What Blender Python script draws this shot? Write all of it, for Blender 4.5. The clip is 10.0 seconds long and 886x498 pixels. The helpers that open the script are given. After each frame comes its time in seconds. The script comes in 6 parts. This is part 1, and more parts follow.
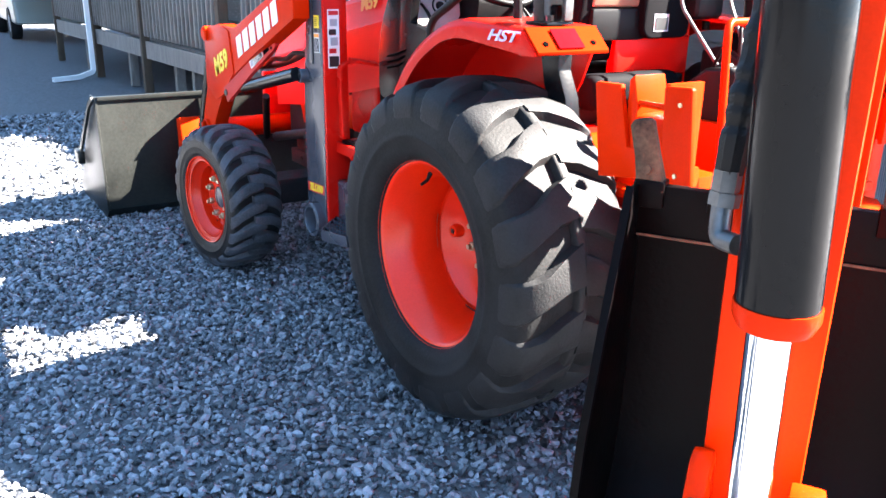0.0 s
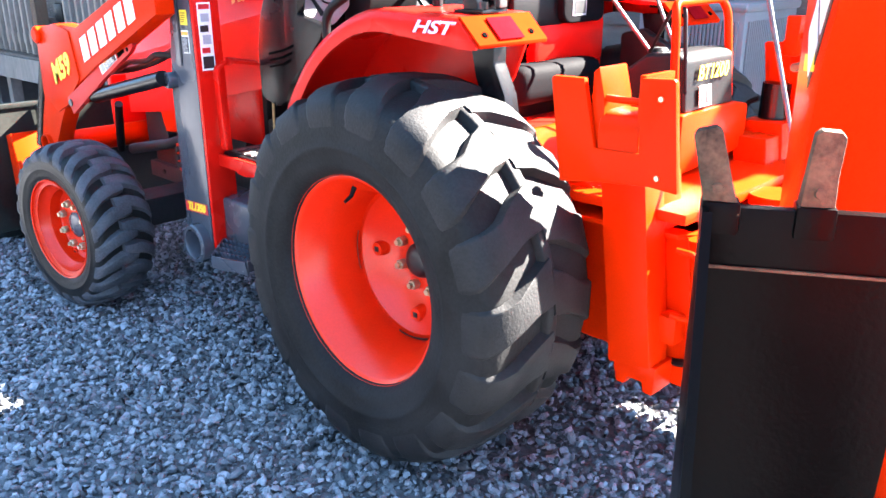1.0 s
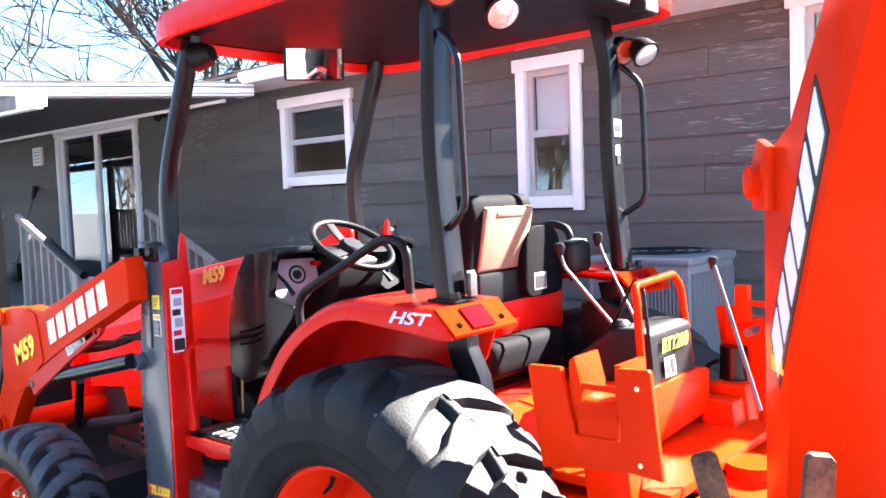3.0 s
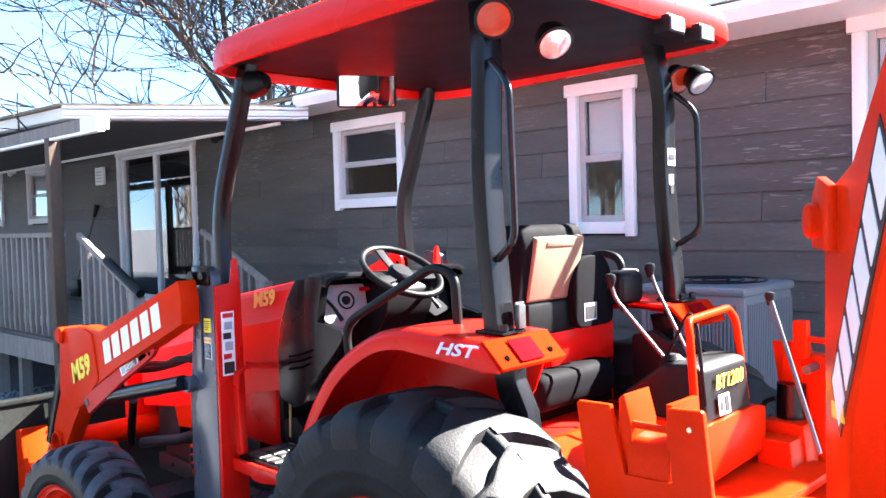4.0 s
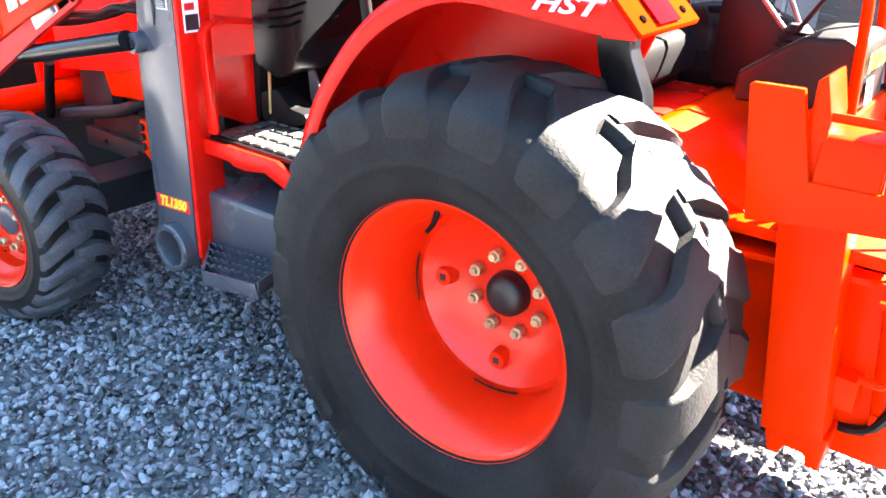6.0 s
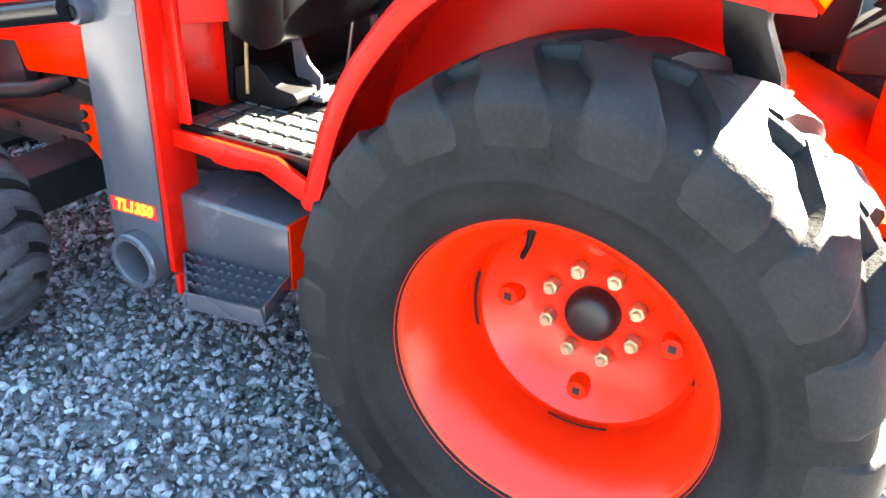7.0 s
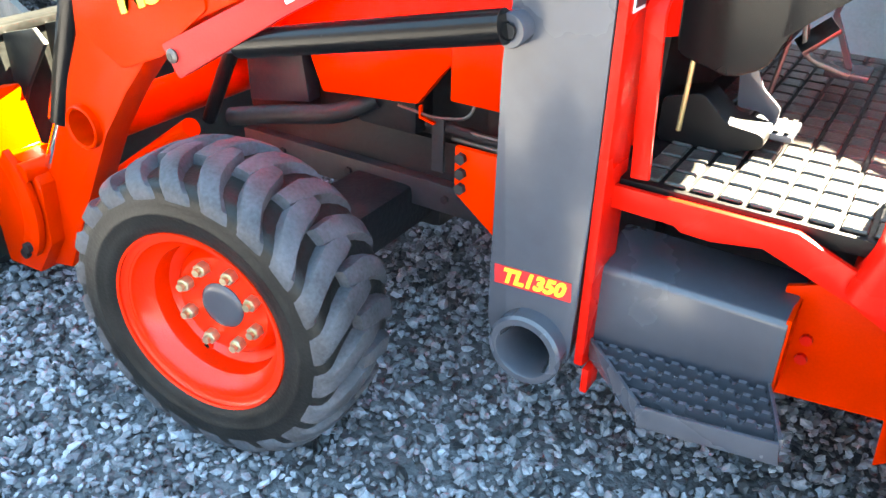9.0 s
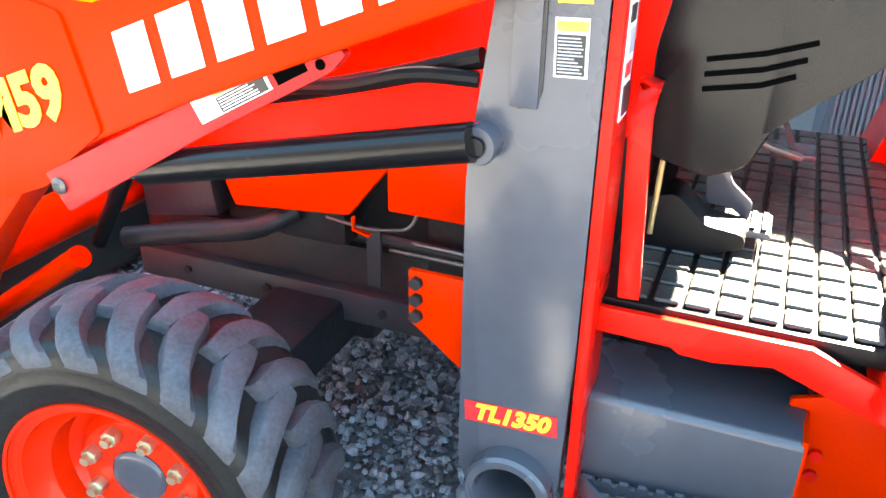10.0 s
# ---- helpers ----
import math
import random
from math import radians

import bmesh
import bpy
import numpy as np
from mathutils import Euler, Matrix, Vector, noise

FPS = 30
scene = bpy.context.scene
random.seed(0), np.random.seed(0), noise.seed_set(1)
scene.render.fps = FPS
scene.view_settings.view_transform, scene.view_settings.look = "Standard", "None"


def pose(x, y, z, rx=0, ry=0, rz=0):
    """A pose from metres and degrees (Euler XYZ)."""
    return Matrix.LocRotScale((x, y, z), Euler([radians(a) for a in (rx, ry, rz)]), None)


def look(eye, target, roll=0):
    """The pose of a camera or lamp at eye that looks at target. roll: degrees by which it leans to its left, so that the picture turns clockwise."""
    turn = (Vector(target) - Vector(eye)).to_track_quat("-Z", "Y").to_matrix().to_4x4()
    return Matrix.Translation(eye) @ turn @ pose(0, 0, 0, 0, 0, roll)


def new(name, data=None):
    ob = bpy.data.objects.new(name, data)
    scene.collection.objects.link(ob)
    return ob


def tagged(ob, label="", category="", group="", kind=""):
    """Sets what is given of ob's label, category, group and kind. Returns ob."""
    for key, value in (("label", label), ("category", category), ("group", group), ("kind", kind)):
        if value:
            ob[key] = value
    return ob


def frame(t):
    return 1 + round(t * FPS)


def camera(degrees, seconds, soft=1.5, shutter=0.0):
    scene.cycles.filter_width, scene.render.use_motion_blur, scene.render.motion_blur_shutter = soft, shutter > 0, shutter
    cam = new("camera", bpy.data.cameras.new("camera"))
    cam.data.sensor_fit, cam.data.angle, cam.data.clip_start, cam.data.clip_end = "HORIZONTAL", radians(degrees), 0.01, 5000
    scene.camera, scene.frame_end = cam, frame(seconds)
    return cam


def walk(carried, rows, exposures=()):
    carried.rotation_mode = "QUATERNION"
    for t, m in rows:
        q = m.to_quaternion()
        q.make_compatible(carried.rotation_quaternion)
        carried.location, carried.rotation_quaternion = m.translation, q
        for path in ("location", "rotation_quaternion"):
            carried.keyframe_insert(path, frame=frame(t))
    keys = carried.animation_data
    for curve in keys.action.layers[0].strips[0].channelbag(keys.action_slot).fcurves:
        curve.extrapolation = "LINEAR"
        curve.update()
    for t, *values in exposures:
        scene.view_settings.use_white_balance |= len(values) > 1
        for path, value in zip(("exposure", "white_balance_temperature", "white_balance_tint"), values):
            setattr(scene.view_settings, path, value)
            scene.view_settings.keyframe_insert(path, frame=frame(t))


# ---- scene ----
cam = camera(57.1, 10.0)
PATH = [
    (0, (2.173, -2.22, 1.488), (0.594, -1.171, 0.85), 1.0),
    (0.5, (1.955, -2.286, 1.492), (0.501, -1.079, 0.836), 0.6),
    (1, (1.733, -2.234, 1.483), (0.404, -0.897, 0.815), -0.3),
    (1.5, (1.65, -2.239, 1.517), (0.395, -0.829, 0.858), -1.8),
    (2, (1.641, -2.265, 1.56), (0.377, -0.803, 1.046), -2.7),
    (2.5, (1.669, -2.277, 1.611), (0.378, -0.781, 1.3), -2.5),
    (3, (1.686, -2.291, 1.65), (0.378, -0.784, 1.522), -2.2),
    (3.2, (1.693, -2.295, 1.662), (0.378, -0.79, 1.594), -2.0),
    (4.3, (1.657, -2.254, 1.679), (0.193, -0.897, 1.553), -0.7),
    (4.5, (1.618, -2.242, 1.664), (0.108, -0.949, 1.449), -0.3),
    (5, (1.417, -2.275, 1.628), (-0.109, -1.091, 1.108), -0.7),
    (5.5, (1.167, -2.246, 1.563), (-0.176, -0.967, 0.815), 0.2),
    (5.7, (1.081, -2.197, 1.548), (-0.158, -0.84, 0.757), 1.0),
    (6.8, (0.512, -1.968, 1.533), (-0.334, -0.414, 0.601), 2.9),
    (7, (0.395, -1.993, 1.514), (-0.433, -0.444, 0.559), 2.9),
    (7.5, (0.108, -1.986, 1.466), (-0.751, -0.478, 0.471), 2.4),
    (8, (-0.191, -1.966, 1.447), (-1.082, -0.501, 0.417), 2.1),
    (8.5, (-0.48, -1.971, 1.433), (-1.384, -0.517, 0.4), 1.9),
    (9, (-0.686, -1.961, 1.425), (-1.592, -0.489, 0.419), 1.3),
    (9.5, (-0.876, -1.87, 1.432), (-1.737, -0.33, 0.49), 0.8),
    (10, (-0.937, -1.807, 1.444), (-1.618, -0.144, 0.568), 0.9),
]
EXPOSURE = [(0, 4.65, 6600, 12), (0.5, 5.2, 6600, 12), (1, 5.25, 6600, 12), (2, 5.2, 6500, 12), (2.5, 5.0, 6500, 12), (3.2, 4.6, 6400, 12), (4.5, 4.4, 6300, 12), (5.0, 4.6, 6600, 12), (5.5, 5.1, 6900, 12), (7.0, 5.95, 7700, 8), (7.5, 6.0, 7900, 8), (9, 6.1, 8400, 6), (10, 6.05, 8100, 6)]
walk(cam, [(t, look(eye, target, roll)) for t, eye, target, roll in PATH], EXPOSURE)

# ---- light ----
SUN = Vector((0.52, 1.18, 1.0)).normalized()
elev, azim = math.asin(SUN.z), math.atan2(SUN.x, SUN.y)
world = bpy.data.worlds.new("world")
scene.world = world
world.use_nodes = True
wn = world.node_tree
sky = wn.nodes.new("ShaderNodeTexSky")
sky.sky_type, sky.sun_disc = "NISHITA", False
sky.sun_elevation, sky.sun_rotation = elev, azim
sky.air_density, sky.dust_density, sky.ozone_density = 0.9, 0.0, 5.0
sky.altitude = 4000
haze = wn.nodes["Background"]
haze.inputs[0].default_value, haze.inputs[1].default_value = (0.30, 0.62, 1.0, 1), 0.075
clear = wn.nodes.new("ShaderNodeBackground")
wn.links.new(sky.outputs[0], clear.inputs[0])
clear.inputs[1].default_value = 0.018
both = wn.nodes.new("ShaderNodeAddShader")
wn.links.new(haze.outputs[0], both.inputs[0])
wn.links.new(clear.outputs[0], both.inputs[1])
wn.links.new(both.outputs[0], wn.nodes["World Output"].inputs[0])
lamp = bpy.data.lights.new("sun", "SUN")
lamp.energy, lamp.angle, lamp.color = 5.0, radians(0.6), (1.0, 0.95, 0.87)
sun = new("sun", lamp)
sun.matrix_world = look(SUN * 40, (0, 0, 0))

# ---- materials ----


def mat(name, rgb, rough=0.5, metal=0.0, var=0.15, scale=6.0, bump=0.0, bscale=80.0, coat=0.0, island=0.0, each=0.0,
        stretch=(1, 1, 1), tint=None, spec=0.5):
    m = bpy.data.materials.new(name)
    m.use_nodes = True
    t = m.node_tree
    p = t.nodes["Principled BSDF"]
    co = t.nodes.new("ShaderNodeTexCoord")
    mp = t.nodes.new("ShaderNodeMapping")
    mp.inputs["Scale"].default_value = stretch
    t.links.new(co.outputs["Object"], mp.inputs[0])
    n1 = t.nodes.new("ShaderNodeTexNoise")
    n1.inputs["Scale"].default_value, n1.inputs["Detail"].default_value = scale, 4
    n2 = t.nodes.new("ShaderNodeTexNoise")
    n2.inputs["Scale"].default_value, n2.inputs["Detail"].default_value = bscale, 3
    t.links.new(mp.outputs[0], n1.inputs["Vector"])
    t.links.new(mp.outputs[0], n2.inputs["Vector"])
    ad = t.nodes.new("ShaderNodeMath")
    ad.operation = "MULTIPLY_ADD"
    ad.inputs[1].default_value = 0.35
    t.links.new(n2.outputs[0], ad.inputs[0])
    mu = t.nodes.new("ShaderNodeMath")
    mu.operation = "MULTIPLY"
    mu.inputs[1].default_value = 0.65
    t.links.new(n1.outputs[0], mu.inputs[0])
    t.links.new(mu.outputs[0], ad.inputs[2])
    rp = t.nodes.new("ShaderNodeValToRGB")
    rp.color_ramp.elements[0].position, rp.color_ramp.elements[1].position = 0.3, 0.7
    lo = [c * (1 - var) for c in rgb]
    hi = [min(1, c * (1 + var)) for c in (tint or rgb)]
    rp.color_ramp.elements[0].color, rp.color_ramp.elements[1].color = (*lo, 1), (*hi, 1)
    t.links.new(ad.outputs[0], rp.inputs[0])
    last = rp.outputs[0]
    if island or each:
        hs = t.nodes.new("ShaderNodeHueSaturation")
        if island:
            src = t.nodes.new("ShaderNodeNewGeometry").outputs["Random Per Island"]
        else:
            src = t.nodes.new("ShaderNodeObjectInfo").outputs["Random"]
        mr = t.nodes.new("ShaderNodeMapRange")
        k = island or each
        mr.inputs["To Min"].default_value, mr.inputs["To Max"].default_value = 1 - k, 1 + k
        t.links.new(src, mr.inputs[0])
        t.links.new(mr.outputs[0], hs.inputs["Value"])
        t.links.new(last, hs.inputs["Color"])
        last = hs.outputs[0]
    t.links.new(last, p.inputs["Base Color"])
    rr = t.nodes.new("ShaderNodeMapRange")
    rr.inputs["To Min"].default_value, rr.inputs["To Max"].default_value = max(0.02, rough * 0.8), min(1, rough * 1.2)
    t.links.new(n1.outputs[0], rr.inputs[0])
    t.links.new(rr.outputs[0], p.inputs["Roughness"])
    p.inputs["Metallic"].default_value = metal
    p.inputs["Coat Weight"].default_value = coat
    p.inputs["Coat Roughness"].default_value = 0.08
    p.inputs["Specular IOR Level"].default_value = spec
    if bump:
        bp = t.nodes.new("ShaderNodeBump")
        bp.inputs["Strength"].default_value, bp.inputs["Distance"].default_value = 1.0, bump
        t.links.new(n2.outputs[0], bp.inputs["Height"])
        t.links.new(bp.outputs[0], p.inputs["Normal"])
    return m


def glass(name, rgb=(1, 1, 1), rough=0.0):
    m = bpy.data.materials.new(name)
    m.use_nodes = True
    p = m.node_tree.nodes["Principled BSDF"]
    p.inputs["Base Color"].default_value = (*rgb, 1)
    p.inputs["Roughness"].default_value = rough
    p.inputs["Transmission Weight"].default_value = 1.0
    return m


PAINT = mat("orange_paint", (0.60, 0.020, 0.0010), 0.30, var=0.14, scale=4, bump=0.0005, bscale=180, spec=0.05)
RED = mat("red_paint", (0.60, 0.008, 0.004), 0.28, var=0.08, scale=3, bump=0.0003, bscale=200, spec=0.14)
RIMP = mat("rim_paint", (0.70, 0.020, 0.003), 0.24, var=0.12, scale=4, bump=0.0005, bscale=150, spec=0.38)
STEEL = mat("grey_paint", (0.050, 0.054, 0.068), 0.26, var=0.14, scale=4, bump=0.0006, bscale=24, coat=0.15, spec=0.45)
BLACK = mat("black_gloss", (0.0035, 0.0035, 0.004), 0.26, var=0.25, scale=5, bump=0.0002, bscale=120, spec=0.26)
PLASTIC = mat("black_plastic", (0.0045, 0.0045, 0.005), 0.42, var=0.25, scale=7, bump=0.0005, bscale=400, spec=0.16)
IRON = mat("dark_iron", (0.014, 0.013, 0.015), 0.55, spec=0.35, metal=0.2, var=0.4, scale=9, bump=0.002, bscale=60)
RUBBER = mat("tyre_rubber", (0.0062, 0.0062, 0.0066), 0.66, var=0.5, scale=6, bump=0.0012, bscale=110, tint=(0.0115, 0.0115, 0.012), spec=0.15)
RUBBERF = mat("front_tyre_rubber", (0.0048, 0.0048, 0.0048), 0.45, var=0.45, scale=7, bump=0.0010, bscale=130, tint=(0.011, 0.011, 0.0108), spec=0.22)
TREAD = mat("rear_tread", (0.0075, 0.0077, 0.0085), 0.62, var=0.5, scale=9, bump=0.0012, bscale=130, tint=(0.0135, 0.0135, 0.0142), spec=0.2)
TREADF = mat("front_tread", (0.026, 0.027, 0.032), 0.68, var=0.4, scale=11, bump=0.0010, bscale=120, tint=(0.054, 0.056, 0.066), spec=0.4)
ROD = mat("dull_steel", (0.12, 0.12, 0.12), 0.38, metal=0.8, var=0.3, scale=20)
LILAC = mat("lilac_decal", (0.58, 0.54, 0.75), 0.4, var=0.05, scale=20)
BUCKET = mat("bucket_paint", (0.0085, 0.0092, 0.0085), 0.32, var=0.4, scale=3, bump=0.0004, bscale=60, tint=(0.016, 0.017, 0.0155), spec=0.35)
SCOOP = mat("hoe_bucket_paint", (0.0022, 0.0016, 0.0017), 0.34, spec=0.05, var=0.4, scale=6, bump=0.0008, bscale=90)
WORN = mat("worn_steel", (0.045, 0.031, 0.019), 0.7, spec=0.15, var=0.55, scale=22, bump=0.002, bscale=140, tint=(0.085, 0.060, 0.036))
CHROME = mat("chrome", (0.85, 0.86, 0.88), 0.08, metal=1.0, var=0.03, scale=5)
ZINC = mat("zinc", (0.55, 0.50, 0.33), 0.38, metal=0.9, var=0.15, scale=30)
SEATB = mat("seat_vinyl", (0.004, 0.004, 0.005), 0.75, var=0.25, scale=9, bump=0.0006, bscale=200, spec=0.03)
CREAM = mat("seat_shell", (0.17, 0.122, 0.080), 0.55, var=0.16, scale=8, bump=0.0004, bscale=200, spec=0.25)
SIDING = mat("siding_paint", (0.062, 0.057, 0.051), 0.6, var=0.22, scale=5, bump=0.0022, bscale=46, stretch=(0.30, 1, 2.2), each=0.16, tint=(0.078, 0.071, 0.063))
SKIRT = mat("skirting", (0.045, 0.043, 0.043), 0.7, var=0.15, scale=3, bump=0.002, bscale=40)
CONC = mat("concrete", (0.25, 0.25, 0.25), 0.85, var=0.15, scale=5, bump=0.002, bscale=60)
WHITE = mat("white_trim", (0.80, 0.79, 0.77), 0.5, var=0.05, scale=4, bump=0.0006, bscale=80)
VINYL = mat("vinyl_sash", (0.42, 0.40, 0.39), 0.45, var=0.05, scale=4)
SHINGLE = mat("shingles", (0.20, 0.15, 0.11), 0.9, var=0.35, scale=14, bump=0.004, bscale=70, each=0.25)
WOOD = mat("weathered_wood", (0.19, 0.165, 0.145), 0.8, var=0.35, scale=8, bump=0.002, bscale=50, stretch=(2, 2, 0.4), each=0.15)
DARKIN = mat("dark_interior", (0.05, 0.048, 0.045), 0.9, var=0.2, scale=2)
GLASS = glass("window_glass", (0.92, 0.95, 0.97))
ALU = mat("grey_metal_case", (0.17, 0.175, 0.19), 0.5, metal=0.1, var=0.10, scale=4, bump=0.0004, bscale=150)
STONE = mat("gravel_stone", (0.165, 0.172, 0.192), 0.42, var=0.35, scale=30, bump=0.0012, bscale=160, island=0.9)
EARTH = mat("gravel_bed", (0.095, 0.098, 0.108), 0.9, var=0.5, scale=28, bump=0.012, bscale=60)
BARK = mat("bark", (0.060, 0.046, 0.038), 0.85, var=0.35, scale=6, bump=0.006, bscale=25)
# brown wood, darkened further in place of the porch roof's shade
POSTW = mat("brown_wood_darkened", (0.075, 0.048, 0.030), 0.85, var=0.4, scale=7, bump=0.002, bscale=50, stretch=(2, 2, 0.4))
MATR = mat("dusty_floor_mat", (0.016, 0.015, 0.014), 0.30, var=0.6, scale=16, bump=0.0014, bscale=120, tint=(0.040, 0.038, 0.035), spec=0.42)
CAPM = mat("hub_cap_paint", (0.006, 0.006, 0.008), 0.42, var=0.2, scale=9, spec=0.5)
YELLOW = mat("yellow_decal", (0.85, 0.62, 0.04), 0.4, var=0.05, scale=20)
WHITED = mat("white_decal", (0.80, 0.79, 0.77), 0.4, var=0.05, scale=20)
ORANGED = mat("orange_decal", (0.90, 0.36, 0.05), 0.4, var=0.05, scale=20)
REDD = mat("red_decal", (0.55, 0.015, 0.02), 0.4, var=0.05, scale=20)
# for print, and for the dark of some holes in place of depth
BLACKD = mat("black_decal_and_hole_dark", (0.015, 0.015, 0.016), 0.45, var=0.1, scale=20)
POSTB = mat("post_paint", (0.005, 0.005, 0.006), 0.26, var=0.25, scale=5, bump=0.0003, bscale=120, spec=0.24)
HOODP = mat("hood_paint", (0.74, 0.008, 0.004), 0.34, var=0.06, scale=3, bump=0.0002, bscale=160, spec=0.10)
# dead black for slots and holes whose dark is only painted on
SLOT = mat("hole_shade_black", (0.002, 0.002, 0.002), 0.9, var=0.1, scale=20, spec=0.0)
GREYD = mat("grey_decal", (0.35, 0.36, 0.40), 0.4, var=0.1, scale=20)
LENS_R = mat("red_lens", (0.20, 0.003, 0.005), 0.7, var=0.15, scale=30, spec=0.0)
# fender red again, darkened and dulled against sun glare on the slope
FLANGE = mat("toned_down_flange_red", (0.42, 0.012, 0.002), 0.7, var=0.10, scale=6, bump=0.0006, bscale=150, spec=0.0)
LENS_A = mat("amber_lens", (0.30, 0.030, 0.008), 0.2, var=0.15, scale=30, spec=0.4)
LENS_W = mat("clear_lens", (0.55, 0.56, 0.58), 0.12, metal=0.6, var=0.2, scale=40, coat=0.5)
DASH = mat("grey_dash", (0.24, 0.24, 0.235), 0.4, var=0.18, scale=12, bump=0.0004, bscale=200)
CYLB = mat("cylinder_black", (0.004, 0.004, 0.0045), 0.16, var=0.2, scale=6, bump=0.0003, bscale=50, spec=0.14)
WHEELG = mat("grey_wheel_plastic", (0.014, 0.014, 0.016), 0.55, var=0.2, scale=10, bump=0.0003, bscale=200, spec=0.05)
BRASSY = mat("yellow_zinc", (0.42, 0.33, 0.16), 0.4, metal=0.7, var=0.25, scale=30)
FRAMEG = mat("grey_frame_paint", (0.024, 0.024, 0.028), 0.5, var=0.3, scale=9, bump=0.0010, bscale=60, spec=0.35)
MIRROR = mat("mirror", (0.9, 0.9, 0.9), 0.02, metal=1.0, var=0.01)
CARP = mat("silver_car_paint", (0.26, 0.25, 0.21), 0.35, metal=0.3, var=0.06, scale=3, coat=0.3)



def pale_streaks(m, bare, stretch, keep):
    """Adds short paler dashes over a paint, gathered in patches; bare is their colour."""
    t = m.node_tree
    p = t.nodes["Principled BSDF"]
    link = p.inputs["Base Color"].links[0]
    src = link.from_socket
    mp = t.nodes.new("ShaderNodeMapping")
    mp.inputs["Scale"].default_value = stretch
    geo = t.nodes.new("ShaderNodeNewGeometry")
    t.links.new(geo.outputs["Position"], mp.inputs[0])
    fine = t.nodes.new("ShaderNodeTexNoise")
    fine.inputs["Scale"].default_value, fine.inputs["Detail"].default_value = 1.0, 5
    t.links.new(mp.outputs[0], fine.inputs["Vector"])
    wide = t.nodes.new("ShaderNodeTexNoise")
    wide.inputs["Scale"].default_value, wide.inputs["Detail"].default_value = 1.7, 2
    t.links.new(geo.outputs["Position"], wide.inputs["Vector"])
    su = t.nodes.new("ShaderNodeMath")
    su.operation = "MULTIPLY_ADD"
    su.inputs[1].default_value = 0.55
    t.links.new(wide.outputs[0], su.inputs[0])
    t.links.new(fine.outputs[0], su.inputs[2])
    rp = t.nodes.new("ShaderNodeValToRGB")
    rp.color_ramp.elements[0].position, rp.color_ramp.elements[1].position = keep, keep + 0.07
    t.links.new(su.outputs[0], rp.inputs[0])
    mx = t.nodes.new("ShaderNodeMixRGB")
    mx.inputs[2].default_value = (*bare, 1)
    t.links.new(rp.outputs[0], mx.inputs[0])
    t.links.new(src, mx.inputs[1])
    t.links.new(mx.outputs[0], p.inputs["Base Color"])


pale_streaks(SIDING, (0.17, 0.155, 0.14), (9.0, 9.0, 95.0), 0.94)

# ---- mesh tools ----


def B():
    return bmesh.new()


def soften(bm, faces_before, bev, seg=2):
    if bev <= 0:
        return
    es = [e for e in bm.edges if e.is_valid and not any(f in faces_before for f in e.link_faces) and len(e.link_faces) == 2
          and e.calc_face_angle(0) > 0.5]
    if es:
        bmesh.ops.bevel(bm, geom=es, offset=bev, segments=seg, profile=0.6, affect="EDGES", clamp_overlap=True)


def box(bm, a, b, bev=0.0, seg=2):
    old = set(bm.faces)
    v = [bm.verts.new((x, y, z)) for x in (a[0], b[0]) for y in (a[1], b[1]) for z in (a[2], b[2])]
    for q in ((0, 1, 3, 2), (4, 6, 7, 5), (0, 4, 5, 1), (2, 3, 7, 6), (0, 2, 6, 4), (1, 5, 7, 3)):
        bm.faces.new([v[i] for i in q])
    bmesh.ops.recalc_face_normals(bm, faces=[f for f in bm.faces if f not in old])
    soften(bm, old, bev, seg)
    return bm


def prism(bm, pts, lo, hi, axis="y", bev=0.0, seg=2):
    """A flat outline drawn out along an axis. Axis y takes (x, z), axis x (y, z), axis z (x, y)."""
    old = set(bm.faces)
    put = {"y": lambda p, k: (p[0], k, p[1]), "x": lambda p, k: (k, p[0], p[1]), "z": lambda p, k: (p[0], p[1], k)}[axis]
    r0 = [bm.verts.new(put(p, lo)) for p in pts]
    r1 = [bm.verts.new(put(p, hi)) for p in pts]
    bm.faces.new(r0), bm.faces.new(r1)
    for i in range(len(pts)):
        j = (i + 1) % len(pts)
        bm.faces.new((r0[i], r0[j], r1[j], r1[i]))
    bmesh.ops.recalc_face_normals(bm, faces=[f for f in bm.faces if f not in old])
    soften(bm, old, bev, seg)
    return bm


def fillet(pts, rad, k=5):
    out = [Vector(pts[0])]
    for a, b, c in zip(pts, pts[1:], pts[2:]):
        a, b, c = Vector(a), Vector(b), Vector(c)
        r = min(rad, (a - b).length * 0.45, (c - b).length * 0.45)
        p, q = b + (a - b).normalized() * r, b + (c - b).normalized() * r
        for i in range(k + 1):
            u = i / k
            out.append(p * (1 - u) ** 2 + b * 2 * u * (1 - u) + q * u * u)
    out.append(Vector(pts[-1]))
    return out


